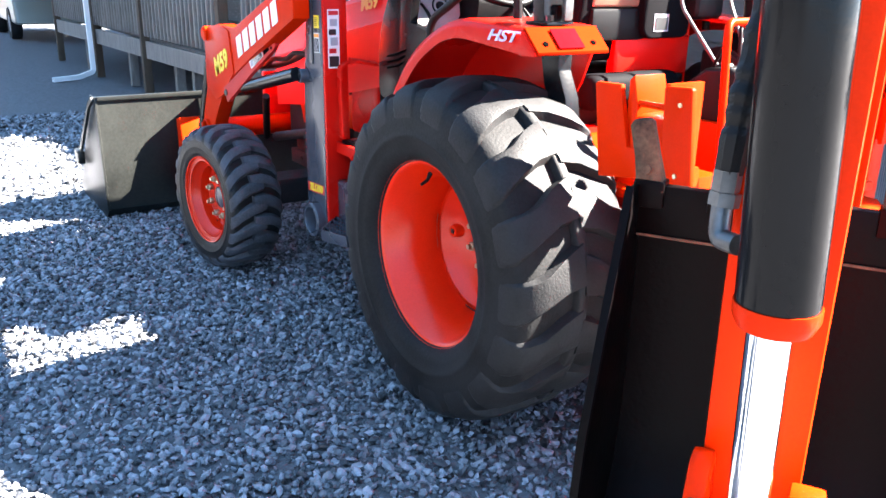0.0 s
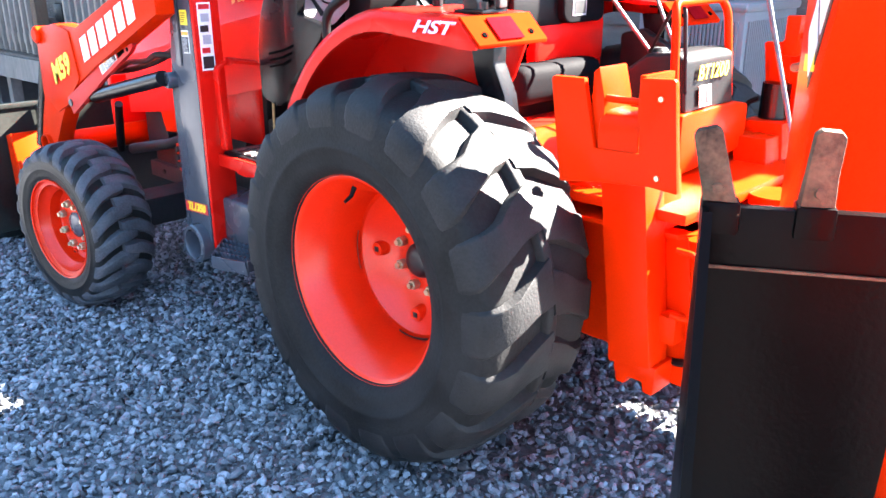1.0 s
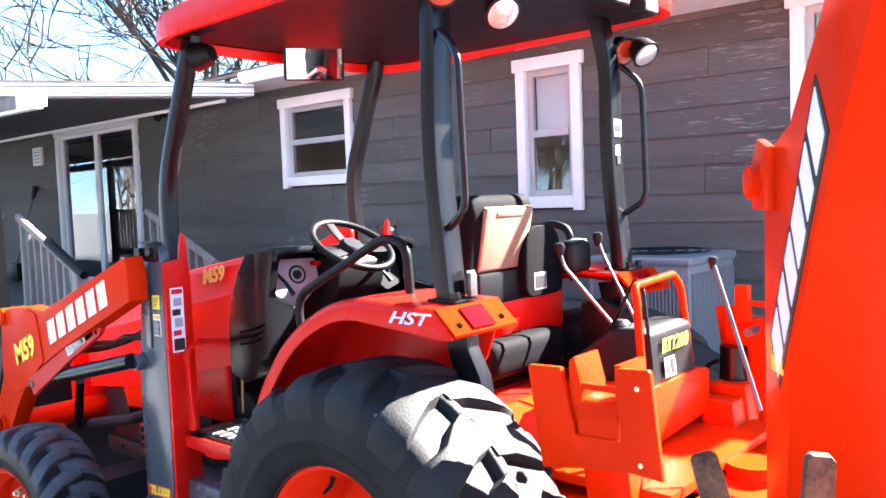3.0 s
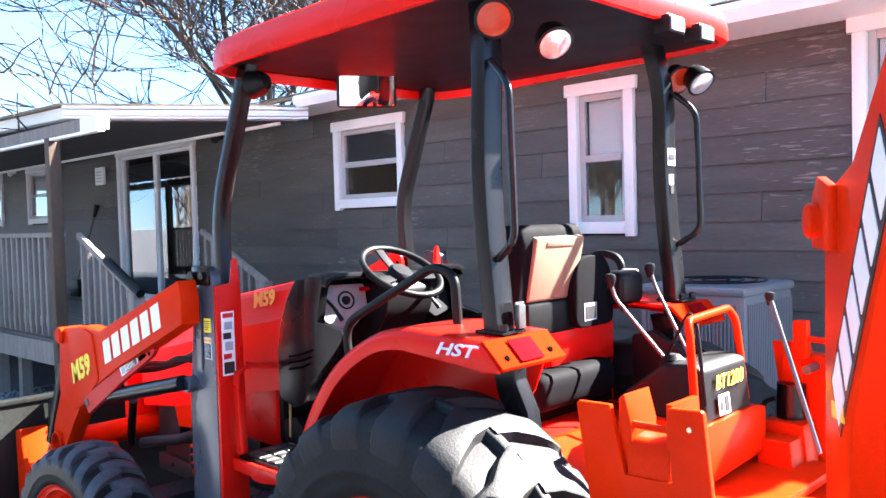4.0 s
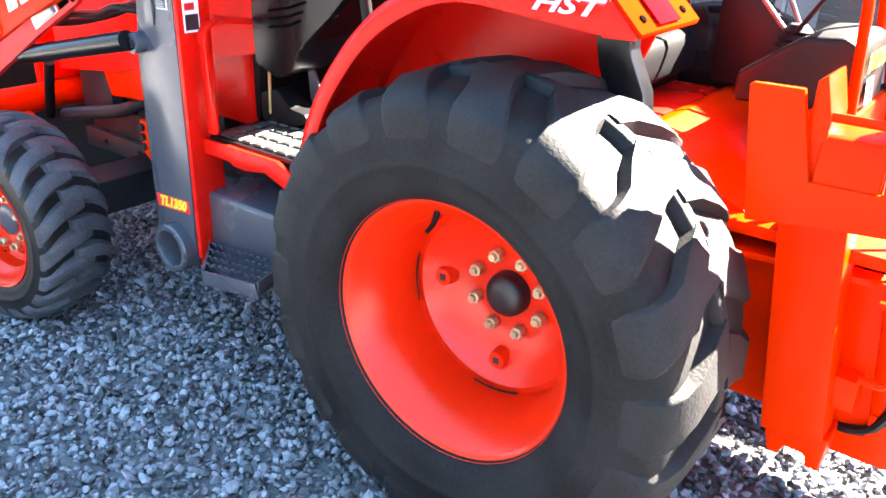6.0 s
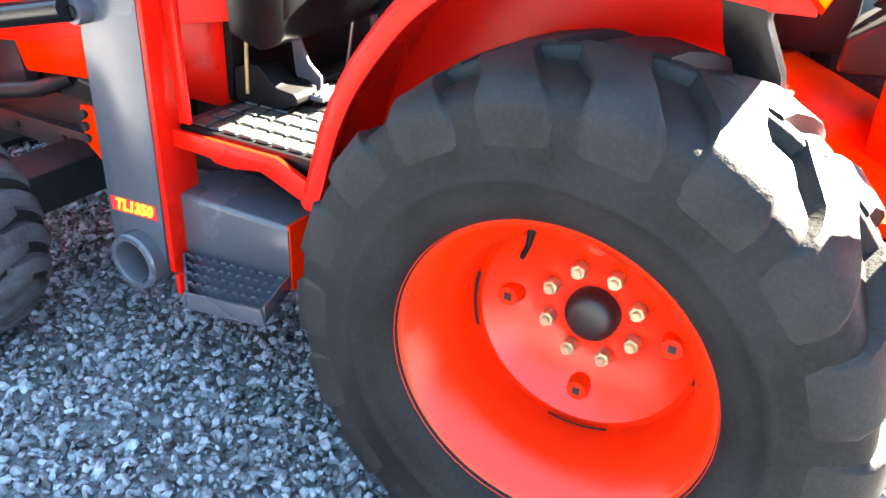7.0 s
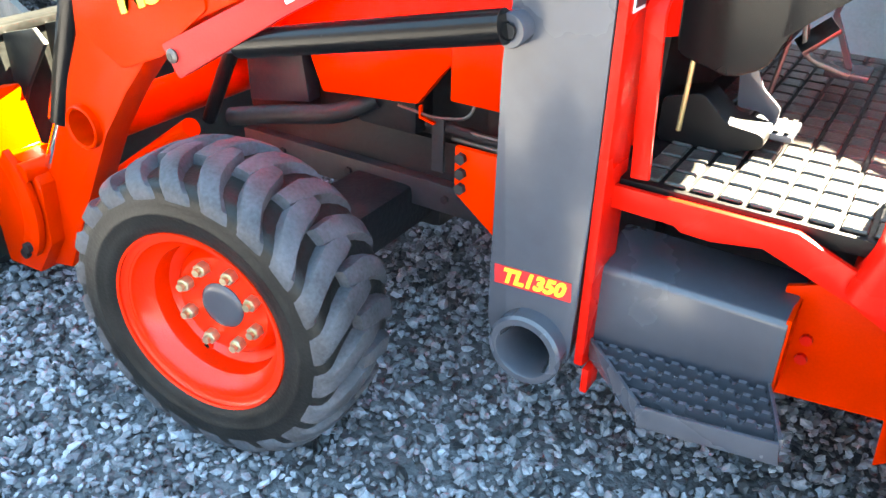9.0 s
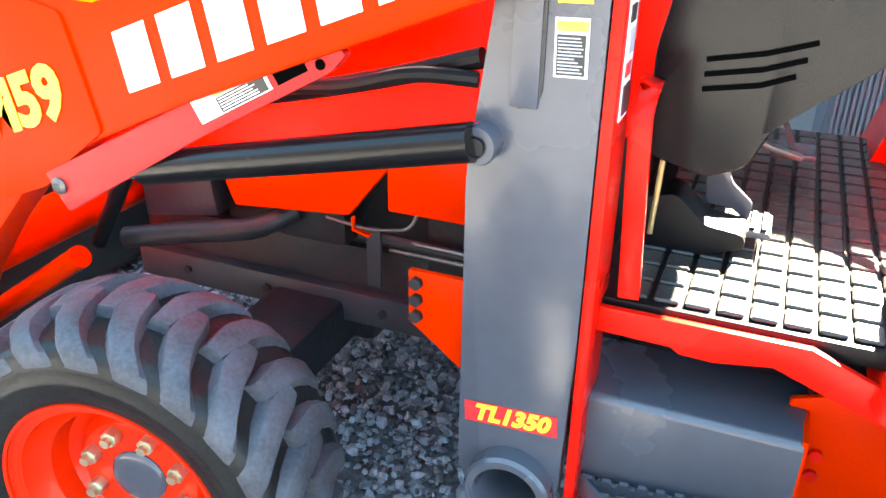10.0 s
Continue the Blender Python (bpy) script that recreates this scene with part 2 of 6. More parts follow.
def tube(bm, pts, r, n=12, cap=True):
    """A round bar along points; r may be one radius or one for each point."""
    pts = [Vector(p) for p in pts]
    rs = r if isinstance(r, (list, tuple)) else [r] * len(pts)
    t0 = (pts[1] - pts[0]).normalized()
    up = t0.orthogonal().normalized()
    rings = []
    for i, p in enumerate(pts):
        t1 = ((pts[min(i + 1, len(pts) - 1)] - p).normalized() + (p - pts[max(i - 1, 0)]).normalized()).normalized()
        up = (up - t1 * up.dot(t1)).normalized()
        side = t1.cross(up)
        rings.append([bm.verts.new(p + (up * math.cos(a) + side * math.sin(a)) * rs[i]) for a in (2 * math.pi * k / n for k in range(n))])
    for a, b in zip(rings, rings[1:]):
        for k in range(n):
            bm.faces.new((a[k], a[(k + 1) % n], b[(k + 1) % n], b[k]))
    if cap:
        bm.faces.new(rings[0][::-1]), bm.faces.new(rings[-1])
    return bm


def bar(bm, pts, wide, deep, side=(0, 1, 0), bev=0.0):
    """A square bar along points: wide along side, deep across it."""
    pts, side = [Vector(p) for p in pts], Vector(side).normalized()
    rings, old = [], set(bm.faces)
    for i, p in enumerate(pts):
        t1 = ((pts[min(i + 1, len(pts) - 1)] - p).normalized() + (p - pts[max(i - 1, 0)]).normalized()).normalized()
        s = (side - t1 * side.dot(t1)).normalized()
        o = t1.cross(s)
        rings.append([bm.verts.new(p + s * u * wide / 2 + o * v * deep / 2) for u, v in ((-1, -1), (1, -1), (1, 1), (-1, 1))])
    fs = []
    for a, b in zip(rings, rings[1:]):
        for k in range(4):
            fs.append(bm.faces.new((a[k], a[(k + 1) % 4], b[(k + 1) % 4], b[k])))
    fs += [bm.faces.new(rings[0][::-1]), bm.faces.new(rings[-1])]
    bmesh.ops.recalc_face_normals(bm, faces=fs)
    soften(bm, old, bev)
    return bm


def lathe(bm, prof, m=Matrix(), n=48, close=False, cap=True):
    """Turns (radius, along) about the local y axis; m places it."""
    rings = []
    for k in range(n):
        a = 2 * math.pi * k / n
        rings.append([bm.verts.new(m @ Vector((r * math.cos(a), y, r * math.sin(a)))) for r, y in prof])
    fs = []
    for k in range(n):
        a, b = rings[k], rings[(k + 1) % n]
        for i in range(len(prof) if close else len(prof) - 1):
            j = (i + 1) % len(prof)
            fs.append(bm.faces.new((a[i], a[j], b[j], b[i])))
    if not close and cap:
        for end in (0, -1):
            if prof[end][0] > 1e-5:
                fs.append(bm.faces.new([r[end] for r in rings]))
    bmesh.ops.remove_doubles(bm, verts=[v for r in rings for v in r], dist=1e-5)
    bmesh.ops.recalc_face_normals(bm, faces=[f for f in bm.faces])
    return bm


def part(name, bm, material, parent=None, label="", angle=35, m=None):
    if m is not None:
        bm.transform(m)
    me = bpy.data.meshes.new(name)
    bm.to_mesh(me)
    bm.free()
    me.materials.append(material)
    me.shade_smooth()
    me.set_sharp_from_angle(angle=radians(angle))
    ob = new(name, me)
    if parent is not None:
        ob.parent = parent
        if parent.type == "EMPTY":
            ob.matrix_parent_inverse = Matrix.Translation(parent.location).inverted()
    if label:
        ob["label"] = label
    return ob


def bored(bm, a, b, r):
    """Takes a round hole from a to b out of a solid."""
    keep = []
    for name, mesh_bm in (("solid", bm), ("drill", tube(B(), [a, b], r, 32))):
        me = bpy.data.meshes.new(name)
        bmesh.ops.recalc_face_normals(mesh_bm, faces=mesh_bm.faces[:])
        mesh_bm.to_mesh(me), mesh_bm.free()
        keep.append(new(name, me))
    mod = keep[0].modifiers.new("hole", "BOOLEAN")
    mod.operation, mod.solver, mod.object = "DIFFERENCE", "EXACT", keep[1]
    me = bpy.data.meshes.new_from_object(keep[0].evaluated_get(bpy.context.evaluated_depsgraph_get()))
    out = B()
    out.from_mesh(me)
    bpy.data.meshes.remove(me)
    for ob in keep:
        old = ob.data
        bpy.data.objects.remove(ob)
        bpy.data.meshes.remove(old)
    return out


def thing(name, at, label, category, group="", kind=""):
    e = new(name)
    e.empty_display_size = 0.1
    e.location = at
    return tagged(e, label, category, group, kind)


def lettering(name, text, size, m, material, parent, label="", shear=0.0, wide=1.0, bold=0.0, thick=0.0012):
    """Raised letters; m maps (right, up, out) of the text to the world."""
    cu = bpy.data.curves.new(name, "FONT")
    cu.body, cu.size, cu.shear, cu.extrude, cu.offset = text, size, shear, thick, bold
    cu.align_x, cu.align_y, cu.resolution_u = "CENTER", "CENTER", 3
    tmp = bpy.data.objects.new(name, cu)
    me = bpy.data.meshes.new_from_object(tmp)
    bpy.data.objects.remove(tmp)
    me.transform(m @ Matrix.Diagonal((wide, 1, 1, 1)))
    me.materials.clear()
    me.materials.append(material)
    ob = new(name, me)
    if parent is not None:
        ob.parent = parent
        if parent.type == "EMPTY":
            ob.matrix_parent_inverse = Matrix.Translation(parent.location).inverted()
    if label:
        ob["label"] = label
    return ob


def face_m(at, right, up):
    r, u = Vector(right).normalized(), Vector(up)
    u = (u - r * u.dot(r)).normalized()
    o = r.cross(u)
    return Matrix(((r.x, u.x, o.x, at[0]), (r.y, u.y, o.y, at[1]), (r.z, u.z, o.z, at[2]), (0, 0, 0, 1)))


def plate(name, m, w, h, material, parent, label="", thick=0.0015):
    """A thin sticker or sheet lying on a face."""
    bm = box(B(), (-w / 2, -h / 2, -0.0005), (w / 2, h / 2, thick))
    return part(name, bm, material, parent, label, m=m)


def fillet2(pts, r):
    p = [(a, b, 0) for a, b in pts]
    q = fillet([p[-1]] + p + [p[0]], r, 3)
    return [(v.x, v.y) for v in q[1:-1]]

def text_bars(m, w, h, n, material, parent, seed=1):
    """Unreadable small print: ragged thin bars on a sticker."""
    r = random.Random(seed)
    for k in range(n):
        l = w * r.uniform(0.62, 1.0)
        plate("print_bar", m @ pose(-(w - l) / 2, h / 2 - h * (k + 0.5) / n, 0.0), l, h / n * 0.42, material, parent, thick=0.0006)


# ---- ground ----
bm = B()
xs = [-400, -120, -50, -20] + [-8 + 0.5 * i for i in range(27)] + [8, 20, 60, 400]
ys = [-400, -120, -50, -20, -10] + [-5 + 0.5 * i for i in range(19)] + [8, 20, 60, 400]
grid = [[bm.verts.new((x, y, 0.012 * noise.noise(Vector((x * 0.9, y * 0.9, 0))) - 0.012 if abs(x) < 9 and abs(y) < 6 else -0.012)) for y in ys] for x in xs]
for a, b in zip(grid, grid[1:]):
    for i in range(len(ys) - 1):
        bm.faces.new((a[i], b[i], b[i + 1], a[i + 1]))
tagged(part("ground", bm, EARTH), "grey crushed stone yard reaching away on all sides", "ground", kind="structure")


def stones(name, n, x0, x1, y0, y1, size, seed, label):
    """Loose angular stones, each a squashed and cut lump."""
    rng = np.random.default_rng(seed)
    ico = np.array([(0, 0, 1), (0.9, 0, 0.35), (0.2, 0.86, 0.4), (-0.75, 0.5, 0.3), (-0.7, -0.55, 0.4), (0.28, -0.85, 0.32),
                    (0.7, 0.5, -0.45), (-0.3, 0.8, -0.5), (-0.9, 0, -0.4), (-0.25, -0.85, -0.45), (0.75, -0.5, -0.4), (0, 0, -0.9)])
    tri = np.array([(0, 1, 2), (0, 2, 3), (0, 3, 4), (0, 4, 5), (0, 5, 1), (1, 6, 2), (2, 7, 3), (3, 8, 4), (4, 9, 5), (5, 10, 1),
                    (6, 7, 2), (7, 8, 3), (8, 9, 4), (9, 10, 5), (10, 6, 1), (11, 7, 6), (11, 8, 7), (11, 9, 8), (11, 10, 9), (11, 6, 10)])
    p = np.stack([rng.uniform(x0, x1, n), rng.uniform(y0, y1, n)], 1)
    s = size * rng.lognormal(0, 0.33, n).clip(0.45, 2.0)
    v = ico[None] * (1 + rng.uniform(-0.32, 0.32, (n, 12, 1)))
    v = v * np.stack([rng.uniform(0.75, 1.35, n), rng.uniform(0.6, 1.0, n), rng.uniform(0.35, 0.8, n)], 1)[:, None] * s[:, None, None]
    a, b, c = rng.uniform(0, 6.283, n), rng.normal(0, 0.55, n), rng.normal(0, 0.55, n)
    y = v[..., 1] * np.cos(b)[:, None] - v[..., 2] * np.sin(b)[:, None]
    z = v[..., 1] * np.sin(b)[:, None] + v[..., 2] * np.cos(b)[:, None]
    x = v[..., 0] * np.cos(c)[:, None] + z * np.sin(c)[:, None]
    z = -v[..., 0] * np.sin(c)[:, None] + z * np.cos(c)[:, None]
    v = np.stack([x * np.cos(a)[:, None] - y * np.sin(a)[:, None], x * np.sin(a)[:, None] + y * np.cos(a)[:, None], z], 2)
    v[..., :2] += p[:, None]
    v[..., 2] += (rng.uniform(-0.012, 0.006, n))[:, None]
    f = tri[None] + (np.arange(n) * 12)[:, None, None]
    me = bpy.data.meshes.new(name)
    me.vertices.add(n * 12), me.loops.add(n * 60), me.polygons.add(n * 20)
    me.vertices.foreach_set("co", v.astype(np.float32).ravel())
    me.loops.foreach_set("vertex_index", f.astype(np.int32).ravel())
    me.polygons.foreach_set("loop_start", np.arange(0, n * 60, 3, dtype=np.int32))
    me.update(calc_edges=True)
    me.validate()
    me.shade_flat()
    me.materials.append(STONE)
    return tagged(new(name, me), label, "gravel", kind="stuff")


stones("gravel", 56000, -3.6, 1.6, -2.6, 0.9, 0.0116, 3, "loose angular blue-grey gravel lying round the tractor")
stones("gravel", 16000, -7.5, -3.4, -3.2, 2.0, 0.018, 5, "loose angular blue-grey gravel before the deck")
stones("gravel", 5000, -3.6, 3.0, 0.9, 2.6, 0.018, 7, "loose blue-grey gravel along the house wall")

# ---- tractor ----
tractor = thing("tractor", (-0.9, 0, 0), "orange compact tractor with front loader and folded backhoe on gravel", "tractor")
T = tractor


CURVE = ((0.030, 0.0, 0.030), (0.031, 0.30, 0.030), (0.035, 0.58, 0.028), (0.037, 0.76, 0.019), (0.048, 0.90, 0.011), (0.073, 0.965, 0.007), (0.112, 1.0, 0.004), (0.148, 1.02, 0.001), (0.185, 1.028, -0.003))


def shoulder_line(R, lug_h, full):
    """Radius, share of the half width and bar height from the tread's middle round the shoulder."""
    return [(R - lug_h - (d - 0.030) * full, u, h * lug_h / 0.030) for d, u, h in CURVE]


def carcass(R, half, rim_r, lug_h, m, full, n=72):
    line = shoulder_line(R, lug_h, full)
    s = (line[-1][0] - rim_r) / 0.13
    prof = [(rim_r + 0.006, -half * 0.72), (rim_r + 0.010, -half * 0.80), (rim_r + 0.012 * s, -half * 0.84), (rim_r + 0.03 * s, -half * 0.95), (rim_r + 0.06 * s, -half * 1.0), (rim_r + 0.085 * s, -half * 1.018), (rim_r + 0.090 * s, -half * 1.036),
            (rim_r + 0.100 * s, -half * 1.036), (rim_r + 0.106 * s, -half * 1.024)] + [(r, -half * u) for r, u, h in reversed(line)]
    prof = prof + [(r, -y) for r, y in reversed(prof[:-1])]
    return lathe(B(), prof, m, n, cap=False)


# how far a bar has swung back and its half width, in degrees, from the middle out to the side wall
REAR_BAR = ((0.0, 6.3), (2.2, 5.4), (6.0, 4.7), (7.9, 5.2), (9.2, 6.0), (10.0, 6.5), (10.3, 6.6), (10.5, 6.0), (10.6, 5.0))
FRONT_BAR = ((-0.6, 3.5), (0.0, 4.0), (2.4, 3.9), (5.0, 3.9), (8.0, 4.2), (10.0, 4.5), (11.2, 4.6), (11.8, 4.4), (12.0, 3.8))


def tread_bar(R, half, lug_h, m, side, a0, full, turn, inner):
    """A raised bar of the tread: it leaves the middle, swings back towards the shoulder and dies away on the side wall."""
    bm = B()
    line = shoulder_line(R, lug_h, full)
    if inner:
        line = [(line[0][0], -inner, line[0][2] * 0.85)] + line
        turn = ((turn[0][0] - 0.8, turn[0][1] * 0.8),) + turn
    rows = []
    for i, (r, u, h) in enumerate(line):
        p, q = line[max(i - 1, 0)], line[min(i + 1, len(line) - 1)]
        t = Vector((q[0] - p[0], (q[1] - p[1]) * half)).normalized()
        nr, ny = t.y, -t.x
        mid, wide = a0 + radians(turn[i][0]), radians(turn[i][1]) * R
        row = []
        for da, f in ((-wide - 0.012, -0.25), (-wide - 0.003, 0.55), (-wide + 0.001, 0.92), (-wide + 0.007, 1.0), (wide - 0.007, 1.0), (wide - 0.001, 0.92), (wide + 0.003, 0.55), (wide + 0.012, -0.25)):
            g = h * f if h > 0 else h
            rr, yy = r + nr * g, side * (half * u + ny * g)
            row.append(bm.verts.new(m @ Vector((rr * math.sin(mid + da / R), yy, rr * math.cos(mid + da / R)))))
        rows.append(row)
    for p, q in zip(rows, rows[1:]):
        for i in range(7):
            bm.faces.new((p[i], p[i + 1], q[i + 1], q[i]))
    bm.faces.new(rows[0]), bm.faces.new(rows[-1])
    bmesh.ops.recalc_face_normals(bm, faces=bm.faces[:])
    return bm


def middle_band(R, half, lug_h, m):
    """The low band that joins the bars in the middle of the rear tread."""
    f = R - lug_h
    prof = [(f - 0.004, -0.105 * half), (f + lug_h * 0.6, -0.085 * half), (f + lug_h * 0.78, -0.06 * half), (f + lug_h * 0.78, 0.06 * half), (f + lug_h * 0.6, 0.085 * half), (f - 0.004, 0.105 * half)]
    return lathe(B(), prof, m, 96, cap=False)


def hexbolt(bm, m, r=0.0175, long=0.034):
    """A nut with a stud end; the axis is the local y, outward is minus y."""
    ring = [(r * math.cos(math.pi * k / 3), r * math.sin(math.pi * k / 3)) for k in range(6)]
    old = set(bm.verts)
    prism(bm, ring, -long * 0.65, 0.004, "y", bev=0.0015, seg=1)
    tube(bm, [(0, -long * 0.6, 0), (0, -long, 0)], r * 0.55, 10)
    bmesh.ops.transform(bm, matrix=m, verts=[v for v in bm.verts if v not in old])
    return bm


def wheel(name, m, R, half, rim_r, depth, disc_r, lugs, lug_h, turned, shoulder, rubber, dusty, inward, cap_r, cap_out, bolt_r, label):
    """rim > tyre, hub_cap, nuts; local minus y looks outward and 0 is the middle of the tyre."""
    f = -half * (0.845 if inward else 0.93)
    d = f + depth
    if inward:
        prof = [(rim_r + 0.020, f - 0.004), (rim_r + 0.025, f + 0.003), (rim_r + 0.014, f + 0.004), (rim_r + 0.004, f + 0.012), (rim_r - 0.010, f + 0.045), (rim_r - 0.040, f + 0.075),
                (rim_r - 0.052, f + 0.16), (rim_r - 0.052, half * 0.5), (rim_r - 0.01, half * 0.8), (rim_r + 0.022, half * 0.82)]
    else:
        prof = [(rim_r + 0.016, f - 0.004), (rim_r + 0.018, f + 0.004), (rim_r + 0.010, f + 0.010), (rim_r - 0.004, f + 0.012), (rim_r - 0.010, f + 0.035), (rim_r - 0.034, f + 0.055),
                (rim_r - 0.040, f + 0.12), (rim_r - 0.040, half * 0.5), (rim_r - 0.01, half * 0.8), (rim_r + 0.016, half * 0.82)]
    prof = prof + [(r - 0.006, y + 0.002) for r, y in reversed(prof)]
    bm = lathe(B(), prof, m, 72, close=True)
    rim = part(name, bm, RIMP, T, label, angle=40)
    part("tyre", carcass(R, half, rim_r, lug_h, m, shoulder), rubber, rim, "black rubber tyre", angle=50)
    if inward:
        part("middle_band", middle_band(R, half, lug_h, m), dusty, rim, angle=50)
    for side in (-1, 1):
        for k in range(lugs):
            if inward:
                bm = tread_bar(R, half, lug_h, m, side, radians(turned + (3.0 if side > 0 else 0.0) + 360 * k / lugs), 0.72, REAR_BAR, 0)
            else:
                bm = tread_bar(R, half, lug_h, m, side, radians(turned + (-6.1 if side > 0 else 0.0) + 360 * k / lugs), 0.30, FRONT_BAR, 0.24)
            part("tread_bar", bm, dusty, rim, angle=42)
    if inward:
        disc = [(0.0, d + 0.006), (0.075, d + 0.006), (bolt_r + 0.03, d + 0.004), (disc_r * 0.80, d - 0.035), (disc_r * 0.93, d - 0.062), (disc_r, d - 0.058), (disc_r + 0.004, d + 0.03),
                (disc_r - 0.006, d + 0.03), (disc_r * 0.9, d - 0.04), (bolt_r + 0.03, d + 0.016), (0.0, d + 0.016)]
    else:
        disc = [(0.0, d), (bolt_r + 0.022, d), (bolt_r + 0.036, d + 0.012), (disc_r * 0.86, d + 0.03), (disc_r, d + 0.012), (disc_r + 0.003, d + 0.06), (disc_r - 0.008, d + 0.06),
                (disc_r * 0.85, d + 0.045), (0.0, d + 0.02)]
    part("disc", lathe(B(), disc, m, 64), RIMP, rim, angle=40)
    for k in range(8):
        a = radians(22.5 + 45 * k)
        part("lug_nut", hexbolt(B(), m @ pose(bolt_r * math.cos(a), d, bolt_r * math.sin(a), 0, 11 * k, 0)), ZINC, rim, "zinc plated wheel nut")
    cap = [(0.0, -cap_out), (cap_r * 0.40, -cap_out * 0.985), (cap_r * 0.62, -cap_out * 0.93), (cap_r * 0.82, -cap_out * 0.80), (cap_r * 0.95, -cap_out * 0.55), (cap_r, -cap_out * 0.25), (cap_r, 0.01), (0.0, 0.01)]
    part("hub_cap", lathe(B(), [(r, d + y) for r, y in cap], m, 40), CAPM if inward else STEEL, rim, "dark hub cap")
    return rim, d


RW = pose(0, -0.66, 0.60, 0, 0, 0)
rw, rd = wheel("rear_wheel", RW, 0.580, 0.222, 0.303, 0.274, 0.247, 18, 0.030, -0.6, 0.72, RUBBER, TREAD, True, 0.058, 0.045, 0.1015,
                   "rear wheel with deep dished orange rim")
# slots, clamp studs and the valve on the near rear rim; flat black marks paint the dark of slots and holes
for a in (0, 90, 180, 270):
    mm = RW @ pose(0, 0, 0, 0, a, 0)
    bm = tube(B(), [mm @ Vector((0.178, rd - 0.043, 0)), mm @ Vector((0.178, rd - 0.010, 0))], [0.022, 0.028], 20)
    part("boss", bm, RIMP, rw)
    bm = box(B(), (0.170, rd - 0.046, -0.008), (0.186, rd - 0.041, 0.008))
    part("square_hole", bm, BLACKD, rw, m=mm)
for a in (182, 275, 5, 95):
    bm = B()
    mm = RW
    for k in range(8):
        b0, b1 = radians(a - 16 + 4 * k), radians(a - 12 + 4 * k)
        q = [(0.236, b0, -0.071), (0.236, b1, -0.071), (0.2545, b1, -0.062), (0.2545, b0, -0.062)]
        bm.faces.new([bm.verts.new(mm @ Vector((r * math.cos(b), rd + y - 0.003, r * math.sin(b)))) for r, b, y in q])
    part("slot", bm, BLACKD, rw)
part("valve", tube(B(), [RW @ Vector((-0.075, -0.12, 0.262)), RW @ Vector((-0.074, -0.135, 0.235)), RW @ Vector((-0.074, -0.160, 0.222))], [0.008, 0.006, 0.005], 10), PLASTIC, rw)
RW2 = Matrix.Translation((0, 0.66, 0.60)) @ Matrix.Diagonal((1, -1, 1, 1))
wheel("rear_wheel", RW2, 0.580, 0.222, 0.303, 0.274, 0.247, 18, 0.030, 4.0, 0.72, RUBBER, TREAD, True, 0.058, 0.045, 0.1015, "rear wheel with deep dished orange rim")
FW = pose(-1.93, -0.87, 0.362, 0, 0, 7.4)
fw, fd = wheel("front_wheel", FW, 0.376, 0.135, 0.210, 0.089, 0.165, 22, 0.029, 6.2, 0.30, RUBBERF, TREADF, False, 0.058, 0.012, 0.100, "steered front wheel with orange rim")
bm = tube(B(), [FW @ Vector((-0.078, fd + 0.010, -0.152)), FW @ Vector((-0.078, fd + 0.035, -0.152))], [0.017, 0.019], 16)
part("valve_boss", bm, RIMP, fw)
part("valve_stem", tube(B(), [FW @ Vector((-0.078, fd + 0.004, -0.152)), FW @ Vector((-0.078, fd + 0.03, -0.152))], 0.008, 10), PLASTIC, fw)
FW2 = pose(-1.93, 0.87, 0.362, 0, 0, 7.4) @ Matrix.Diagonal((1, -1, 1, 1))
wheel("front_wheel", FW2, 0.376, 0.135, 0.210, 0.089, 0.165, 22, 0.029, 2.0, 0.30, RUBBERF, TREADF, False, 0.058, 0.012, 0.100, "steered front wheel with orange rim")
fa = part("front_axle", tube(B(), [(-1.93, -0.78, 0.362), (-1.93, 0.78, 0.362)], 0.055, 16), IRON, T)
part("axle_arm", box(B(), (-2.03, -0.62, 0.30), (-1.83, -0.16, 0.44), 0.02), IRON, fa)
part("axle_arm", box(B(), (-2.03, 0.16, 0.30), (-1.83, 0.62, 0.44), 0.02), IRON, fa)
part("axle_pivot", box(B(), (-2.06, -0.17, 0.26), (-1.80, 0.17, 0.50), 0.03), IRON, fa)
bm = tube(B(), [(0, -0.5, 0.60), (0, 0.5, 0.60)], 0.09, 20)
box(bm, (-0.35, -0.22, 0.35), (0.40, 0.22, 0.86), 0.03)
box(bm, (-0.16, -0.42, 0.46), (0.14, -0.20, 0.74), 0.03)
box(bm, (-0.16, 0.20, 0.46), (0.14, 0.42, 0.74), 0.03)
part("rear_axle_case", bm, RED, T)
bm = box(B(), (-1.3, -0.17, 0.34), (-0.3, 0.17, 0.72), 0.03)
part("transmission_case", bm, IRON, T)


